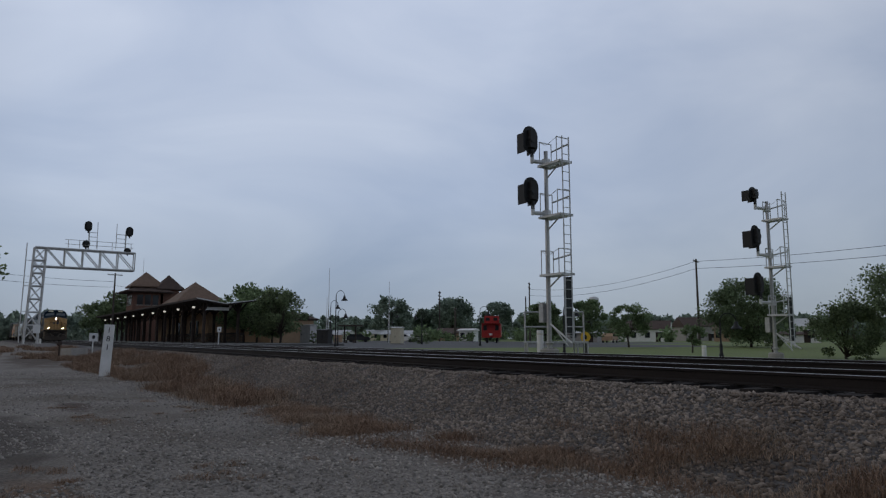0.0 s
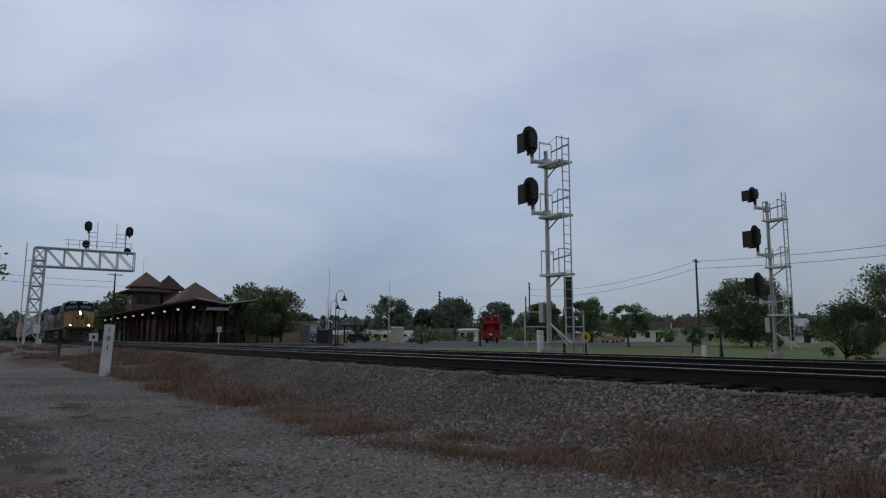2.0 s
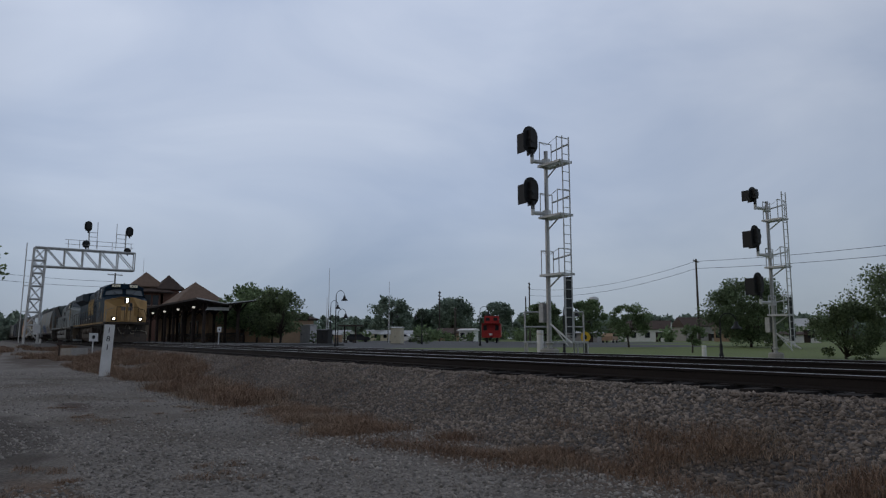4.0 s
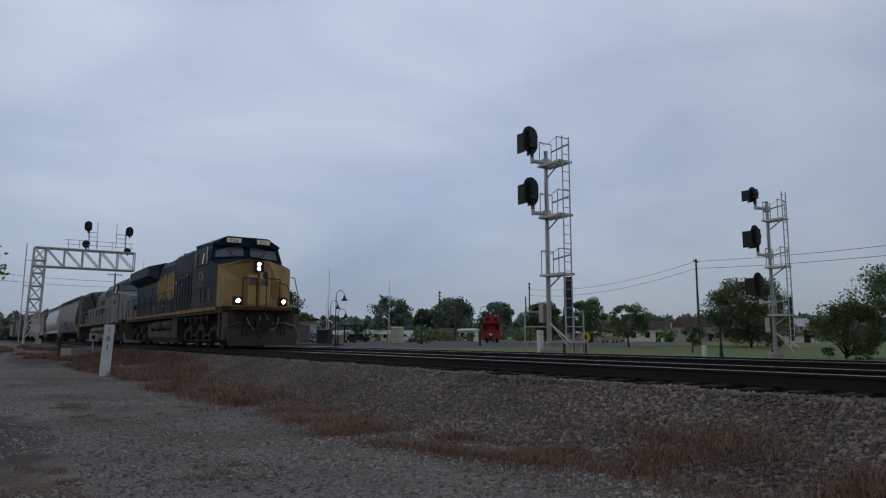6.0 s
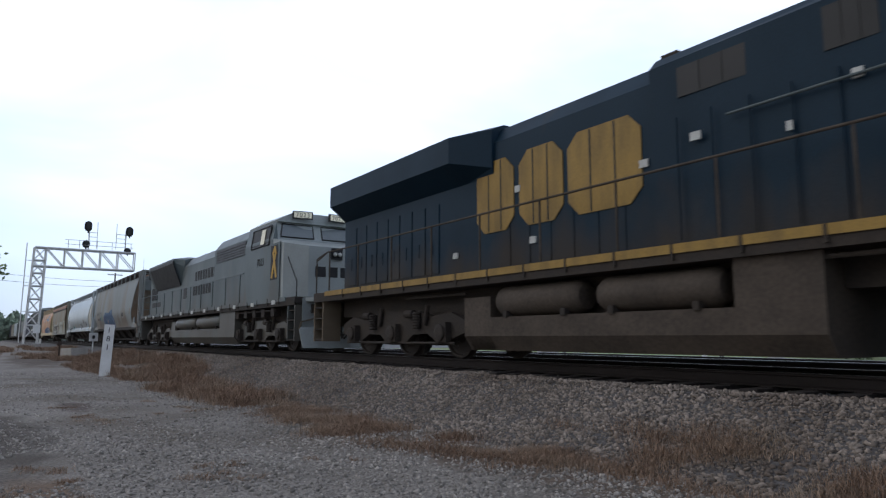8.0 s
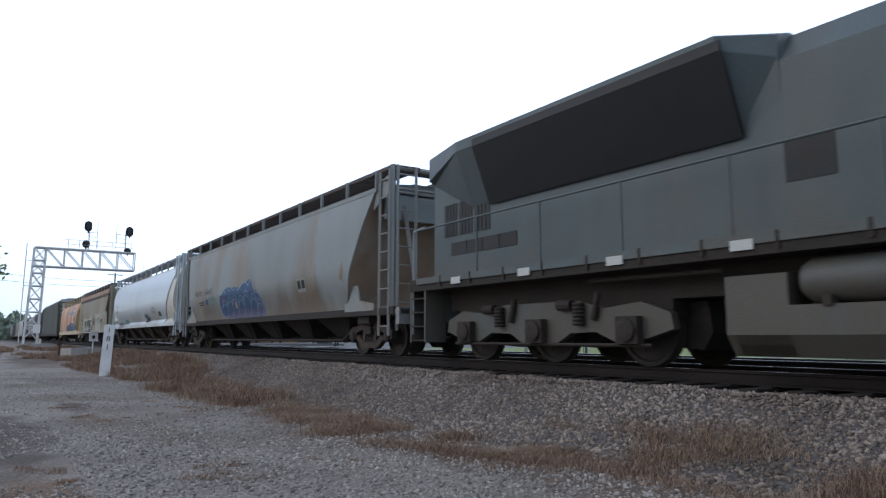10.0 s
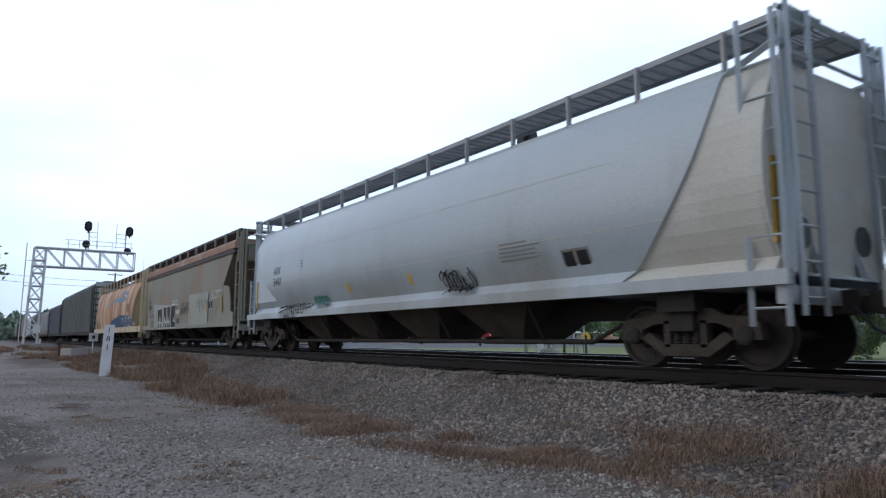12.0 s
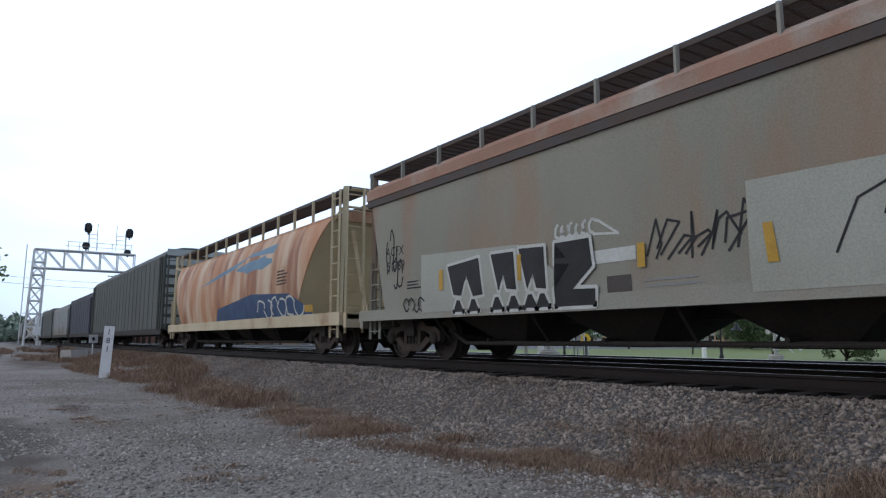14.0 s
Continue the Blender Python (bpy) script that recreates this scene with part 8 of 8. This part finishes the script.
# ---- the red caboose on display ----
def caboose():
    t = thing("caboose", "bright red wooden caboose standing on display", "railway car", at=pose(-82.6, 64.6, -0.35, 0, 0, 140))
    bm = B()
    prism(bm, [(-1.45, 0.95), (1.45, 0.95), (1.45, 3.0), (0, 3.35), (-1.45, 3.0)], 0, 8.2)
    part("body", bm, "red", t, bevel=0.03, seg=1)
    rough_box("cupola", 3.0, 5.2, -1.15, 1.15, 3.1, 4.25, "red", t)
    for yy in (-0.9, 0.0, 0.9):
        bm = B()
        box(bm, -0.04, 0.0, yy - 0.27, yy + 0.27, 1.95 if yy else 1.05, 2.75)
        part("door" if yy == 0 else "window", bm, "black" if yy else "red", t)
    for yy in (-0.6, 0.6):
        bm = B()
        box(bm, 2.96, 3.0, yy - 0.3, yy + 0.3, 3.5, 4.0)
        part("cupola_window", bm, "black", t)
    rough_box("end_platform", -1.0, 0.1, -1.4, 1.4, 0.85, 0.98, "red", t)
    rough_box("end_roof", -1.0, 0.1, -1.45, 1.45, 3.0, 3.08, "red", t)
    for yy in (-1.3, -0.5, 0.5, 1.3):
        bm = B()
        beam(bm, (-0.95, yy, 0.98), (-0.95, yy, 3.02 if abs(yy) > 1 else 1.9), 0.06)
        part("rail_post", bm, "red", t)
    bm = B()
    beam(bm, (-0.95, -1.3, 1.9), (-0.95, 1.3, 1.9), 0.05)
    part("end_rail", bm, "red", t)
    for xx in (1.6, 6.6):
        bm = B()
        for s in (-1, 1):
            prism(bm, [(xx - 1.0, 0.4), (xx + 1.0, 0.4), (xx + 0.7, 0.8), (xx - 0.7, 0.8)], s * 0.9, s * 1.0, "y")
        for k in (-0.75, 0.75):
            for s in (-1, 1):
                lathe(bm, [(0.4, s * 0.7), (0.4, s * 0.82)], (xx + k, 0, 0.4), "y", 18)
        part("truck", bm, "black", t)
    bm = B()
    box(bm, -1.5, -1.0, -0.12, 0.12, 0.7, 0.95)
    part("coupler", bm, "black", t)
    rough_box("marker_plate", -1.02, -0.97, -0.22, 0.22, 1.2, 1.5, "white", t, "small white plate", 0.005)


caboose()


# ---- houses in the distance ----
def house(x, y, w, d, h, rise, wall, roof, turn, label, windows=3):
    t = thing("house", label, "house", "houses", at=pose(x, y, ground_z(x, y) - 0.1, 0, 0, turn))
    rough_box("wall", -w / 2, w / 2, -d / 2, d / 2, 0, h, wall, t)
    bm = B()
    prism(bm, [(-d / 2 - 0.4, h - 0.05), (d / 2 + 0.4, h - 0.05), (d / 2 + 0.4, h + 0.1), (0, h + rise), (-d / 2 - 0.4, h + 0.1)], -w / 2 - 0.4, w / 2 + 0.4)
    part("roof", bm, roof, t)
    bm = B()
    prism(bm, [(-d / 2, h), (d / 2, h), (0, h + rise - 0.25)], w / 2 + 0.38, w / 2 + 0.42)
    part("gable", bm, wall, t)
    for k in range(windows):
        xx = -w / 2 + w * (k + 0.5) / windows
        wd = rough_box("window", xx - 0.5, xx + 0.5, -d / 2 - 0.05, -d / 2, 0.9, 2.1, "glass", t, "", 0.005)
        rough_box("frame", xx - 0.58, xx + 0.58, -d / 2 - 0.07, -d / 2 - 0.02, 2.1, 2.2, "white", wd, "", 0.005)
    rough_box("door", w * 0.2, w * 0.2 + 0.95, -d / 2 - 0.05, -d / 2, 0.05, 2.1, "dark_wood", t, "", 0.01)


house(-98, 120, 8.5, 7, 2.7, 1.9, "white", "dark_roof", 34, "single-storey white clapboard house with a dark roof")
house(-110, 127, 7, 6, 2.4, 1.6, "white", "dark_roof", 34, "white clapboard house behind the lawn")
house(-119, 165, 9, 9, 4.0, 2.6, "concrete", "dark_roof", 60, "two-storey pale house with a steep dark roof")
house(-90, 136, 5, 5, 2.6, 1.2, "stucco", "shingle", 34, "small tan house with a brown roof")
house(-117, 222, 9, 8, 4.6, 2.6, "white", "silver", 34, "pale house with a light metal roof")
house(-61, 110, 8, 4, 1.4, 0.5, "white", "dark_roof", 34, "low white shed beyond the lawn")
house(-173, 103, 12, 7, 1.9, 1.2, "cream", "steel", 34, "low cream house with a grey roof", 4)
house(-200, 110, 10, 7, 2.2, 1.4, "cream", "steel", 34, "low cream house in the distance")
house(-215, 102, 9, 7, 2.2, 1.4, "white", "steel", 34, "low pale house in the distance")
house(-160, 112, 9, 7, 2.2, 1.5, "stucco", "dark_roof", 50, "low tan house in the distance")
house(-130.7, 95.5, 3.6, 3.4, 2.6, 0.5, "white", "white", 34, "small white flat-roofed kiosk", 2)
house(-88, 90, 5.6, 5, 1.7, 0.4, "concrete", "silver", 34, "low pale concrete hut", 2)


def parked_van(x, y, turn, paint, label):
    t = thing("parked_car", label, "car", "parked cars", at=pose(x, y, ground_z(x, y), 0, 0, turn))
    bm = B()
    prism(bm, [(-2.1, 0.35), (2.1, 0.35), (2.15, 0.75), (1.9, 0.95), (1.15, 1.0), (0.6, 1.45), (-1.5, 1.48), (-2.05, 1.0)], -0.85, 0.85, "y")
    part("body", bm, paint, t, bevel=0.06)
    for xx in (-1.3, 1.3):
        for s in (-1, 1):
            bm = B()
            lathe(bm, [(0.32, s * 0.7), (0.32, s * 0.88), (0.2, s * 0.89)], (xx, 0, 0.32), "y", 16)
            part("wheel", bm, "black", t)
    for s in (-1, 1):
        bm = B()
        prism(bm, [(0.95, 1.02), (0.5, 1.38), (-1.4, 1.4), (-1.75, 1.02)], s * 0.855, s * 0.86, "y")
        part("window", bm, "glass", t)


parked_van(-75.5, 83.0, 120, "stucco", "dull orange pickup parked beyond the lawn")
parked_van(-104, 62, 40, "white", "white car parked beside the station"), parked_van(-112, 57, 60, "dark_metal", "dark car parked beside the station")
parked_van(-140, 88, 60, "silver", "silver car parked in the distance")

wt_ = thing("water_tower", "pale water tower on legs, far off", "water tower", at=pose(-297, 313, -1))
bm = B()
lathe(bm, [(1.0, 21.5), (3.0, 22.2), (3.2, 23.0), (3.2, 25.6), (2.6, 26.5), (0.3, 27.1)], (0, 0, 0), "z", 24)
part("tank", bm, "silver", wt_, smooth=True)
for k in range(6):
    a = k * math.pi / 3
    bm = B()
    rod(bm, (3.4 * math.cos(a), 3.4 * math.sin(a), 0), (2.6 * math.cos(a), 2.6 * math.sin(a), 22.5), 0.2, 6)
    part("leg", bm, "silver", wt_)

ys_ = thing("warning_sign", "yellow and black lineside warning sign on a post", "sign", at=pose(-32.4, 33.3, -0.62, 0, 0, 34))
bm = B()
rod(bm, (0, 0, -0.1), (0, 0, 0.9), 0.05, 8)
part("post", bm, "black", ys_)
bm = B()
prism(bm, blob(0, 1.12, 0.33, 0.38, 8), -0.09, -0.06, "y")
part("plate", bm, "yellow_sign", ys_)
bm = B()
prism(bm, blob(0, 1.12, 0.10, 0.16, 10), -0.10, -0.092, "y")
part("symbol", bm, "ink", ys_)


# ---- trees ----
def leaves(name, centres, radii, per, size, material, parent, seed):
    """A crown of small leaf cards gathered in clumps, as one mesh."""
    rng = np.random.default_rng(seed)
    c = np.repeat(np.array(centres), per, 0)
    r = np.repeat(np.array(radii), per)
    n = len(c)
    d = rng.normal(0, 1, (n, 3))
    d /= np.linalg.norm(d, axis=1)[:, None]
    p = c + d * (r * rng.random(n) ** 0.45)[:, None] * (1, 1, 0.8)
    a = rng.normal(0, 1, (n, 3))
    a /= np.linalg.norm(a, axis=1)[:, None]
    b = np.cross(a, rng.normal(0, 1, (n, 3)))
    b /= np.linalg.norm(b, axis=1)[:, None] + 1e-9
    s = (size * rng.uniform(0.6, 1.4, n))[:, None]
    v = np.stack([p - a * s, p - b * s * 0.55, p + a * s, p + b * s * 0.55], 1).reshape(-1, 3)
    me = bpy.data.meshes.new(name)
    me.vertices.add(n * 4)
    me.vertices.foreach_set("co", v.reshape(-1))
    me.loops.add(n * 4)
    me.loops.foreach_set("vertex_index", np.arange(n * 4))
    me.polygons.add(n)
    me.polygons.foreach_set("loop_start", np.arange(n) * 4)
    me.update()
    me.validate()
    me.materials.append(M[material])
    ob = new(name, me)
    ob.parent = parent
    return ob


def tree(x, y, height, width, label, material="leaf", seed=1, trunk=0.25, clumps_n=34, per=130, leaf=0.16, gap=0.0, base=None):
    z = ground_z(x, y) if base is None else base
    t = thing("tree", label, "tree", "trees", at=pose(x, y, z - 0.05))
    r = random.Random(seed)
    bm = B()
    fork = height * trunk
    tr = 0.018 * height + 0.03
    rod(bm, (0, 0, 0), (r.uniform(-0.1, 0.1), r.uniform(-0.1, 0.1), fork), tr, 10, tr * 0.75)
    cs, rs = [], []
    for k in range(clumps_n):
        a = r.uniform(0, 6.283)
        h = r.random() ** 0.8
        prof = (math.sin(math.pi * (0.12 + 0.80 * h))) ** 0.7
        rad = width / 2 * prof * r.uniform(0.35, 1.0) ** 0.6
        p = Vector((rad * math.cos(a), rad * math.sin(a), fork * 0.9 + (height - fork * 0.9) * (0.06 + 0.9 * h)))
        cs.append(tuple(p)), rs.append(width * r.uniform(0.09, 0.19))
        if k % 2 == 0:
            mid = Vector((p.x * 0.35, p.y * 0.35, fork + (p.z - fork) * 0.5))
            rod(bm, (0, 0, fork * 0.95), mid, tr * 0.42, 6, tr * 0.25), rod(bm, mid, p, tr * 0.24, 5, tr * 0.06)
    part("trunk", bm, "bark", t)
    leaves("crown", cs, rs, per, leaf, material, t, seed)
    return t


tree(-84.0, 28.6, 7.0, 7.5, "leafy green tree beside the station", "leaf", 1, 0.22, 40, 85, 0.2)
tree(-91.0, 29.2, 7.6, 7.5, "leafy green tree behind the canopy", "leaf", 9, 0.22, 40, 85, 0.2)
tree(-75.4, 28.4, 6.2, 6.2, "dense dark green tree beside the station", "leaf_dark", 2, 0.2, 40, 110, 0.16)
tree(-78.6, 28.6, 5.2, 4.5, "dark green tree beside the station", "leaf_dark", 12, 0.2, 30, 150, 0.16)
tree(-165, 26.0, 10.3, 11, "light green tree behind the station", "leaf_light", 3, 0.2, 40, 140, 0.3)
tree(-185, 24.0, 9.0, 12, "light green tree behind the station", "leaf_light", 13, 0.2, 40, 140, 0.3)
tree(-42.5, 49.2, 3.9, 3.9, "young round-crowned street tree on the lawn", "leaf", 4, 0.3, 34, 130, 0.1)
tree(-31.7, 43.6, 2.0, 1.9, "small young tree on the lawn", "leaf", 5, 0.35, 20, 110, 0.07)
tree(-40.0, 64.5, 6.6, 8.4, "broad hazy green tree on the lawn", "leaf_light", 6, 0.1, 90, 230, 0.12)
tree(-21.6, 37.0, 1.7, 1.1, "small dark shrub-like tree on the lawn", "leaf_dark", 7, 0.35, 14, 90, 0.06)
tree(-15.9, 39.0, 4.5, 5.4, "dark spreading tree at the lawn's edge", "leaf_dark", 8, 0.08, 60, 170, 0.08)
tree(-17.6, 36.8, 2.9, 3.4, "dark bushy tree at the lawn's edge", "leaf_dark", 18, 0.06, 46, 170, 0.07)
tree(-13.0, 41.0, 5.0, 5.4, "dark spreading tree at the lawn's edge", "leaf_dark", 28, 0.08, 60, 170, 0.08)
tree(-72.0, 31.0, 1.6, 0.9, "narrow dark conifer shrub by the platform", "leaf_dark", 14, 0.1, 16, 90, 0.06)
tree(-77.0, 48.5, 1.4, 2.8, "low dark bush beside the car park", "leaf_dark", 15, 0.1, 18, 100, 0.08)
# distant oaks share the woods' green, paled for haze
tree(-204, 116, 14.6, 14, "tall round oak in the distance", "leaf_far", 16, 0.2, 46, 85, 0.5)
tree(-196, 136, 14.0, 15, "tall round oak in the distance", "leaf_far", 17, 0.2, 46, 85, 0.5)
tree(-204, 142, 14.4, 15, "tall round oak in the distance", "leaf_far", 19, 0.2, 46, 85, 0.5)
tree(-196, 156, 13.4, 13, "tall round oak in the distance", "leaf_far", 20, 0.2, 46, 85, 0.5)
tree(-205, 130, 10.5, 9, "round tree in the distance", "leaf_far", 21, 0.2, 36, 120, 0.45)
tree(-60, 62, 5.2, 5.6, "leafy green tree beyond the signal mast", "leaf", 22, 0.2, 36, 140, 0.16)
tree(-66, 60, 5.0, 5.6, "leafy green tree beyond the signal mast", "leaf", 24, 0.2, 36, 140, 0.16)
tree(-72, 66, 5.4, 5.6, "leafy green tree beside the caboose", "leaf", 25, 0.2, 36, 140, 0.16)
tree(-24.0, -0.35, 5.4, 2.4, "nearly bare tree reaching in at the edge", "leaf_dark", 26, 0.2, 26, 8, 0.10, base=-0.9)

# far woods along the horizon, with haze put into their leaf colour
rng = np.random.default_rng(40)
cs, rs = [], []
for k in range(300):
    px = rng.uniform(0, 1)
    depth = rng.uniform(270, 420)
    ang = radians(-92 + 76 * px)
    tx, ty = depth * math.sin(ang), depth * math.cos(ang)
    h = rng.uniform(7.5, 13.0) * depth / 330
    for j in range(6):
        cs.append((tx + rng.normal(0, 4), ty + rng.normal(0, 4), -0.5 + h * (0.18 + 0.75 * j / 6) + rng.normal(0, 0.5)))
        rs.append(rng.uniform(2.2, 4.2) * (1.1 - 0.08 * j))
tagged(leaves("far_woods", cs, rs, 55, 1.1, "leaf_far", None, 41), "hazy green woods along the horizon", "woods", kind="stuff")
cs, rs = [], []
for k in range(46):
    depth = rng.uniform(130, 230)
    ang = radians(-74 + 48 * rng.uniform(0, 1))
    tx, ty = depth * math.sin(ang), depth * math.cos(ang)
    h = rng.uniform(1.2, 3.4)
    for j in range(3):
        cs.append((tx + rng.normal(0, 1.5), ty + rng.normal(0, 1.5), -0.3 + h * (0.2 + 0.3 * j)))
        rs.append(rng.uniform(1.0, 1.8))
tagged(leaves("far_shrubs", cs, rs, 60, 0.4, "leaf", None, 42), "green hedges and low trees among the houses", "shrubs", kind="stuff")


def motions():
    """The train runs past at a steady pace and stands at the very end; its wheels turn with it."""
    halt = 13.77
    for car, offset in TRAIN:
        walk(car, [(t, pose(HEAD + SPEED * min(t, halt) + offset, NEAR, 0)) for t in (0, 2, 4, 6, 8, 10, 12, 13, 13.4, 13.6, 13.7, halt, 13.85, 14)])
    for ob, x, r in WHEELS:
        rate = math.degrees(SPEED / r)
        walk(ob, [(k / FPS, pose(x, 0, r, 0, rate * min(k / FPS, halt), 0)) for k in range(0, 14 * FPS + 1)])


motions()
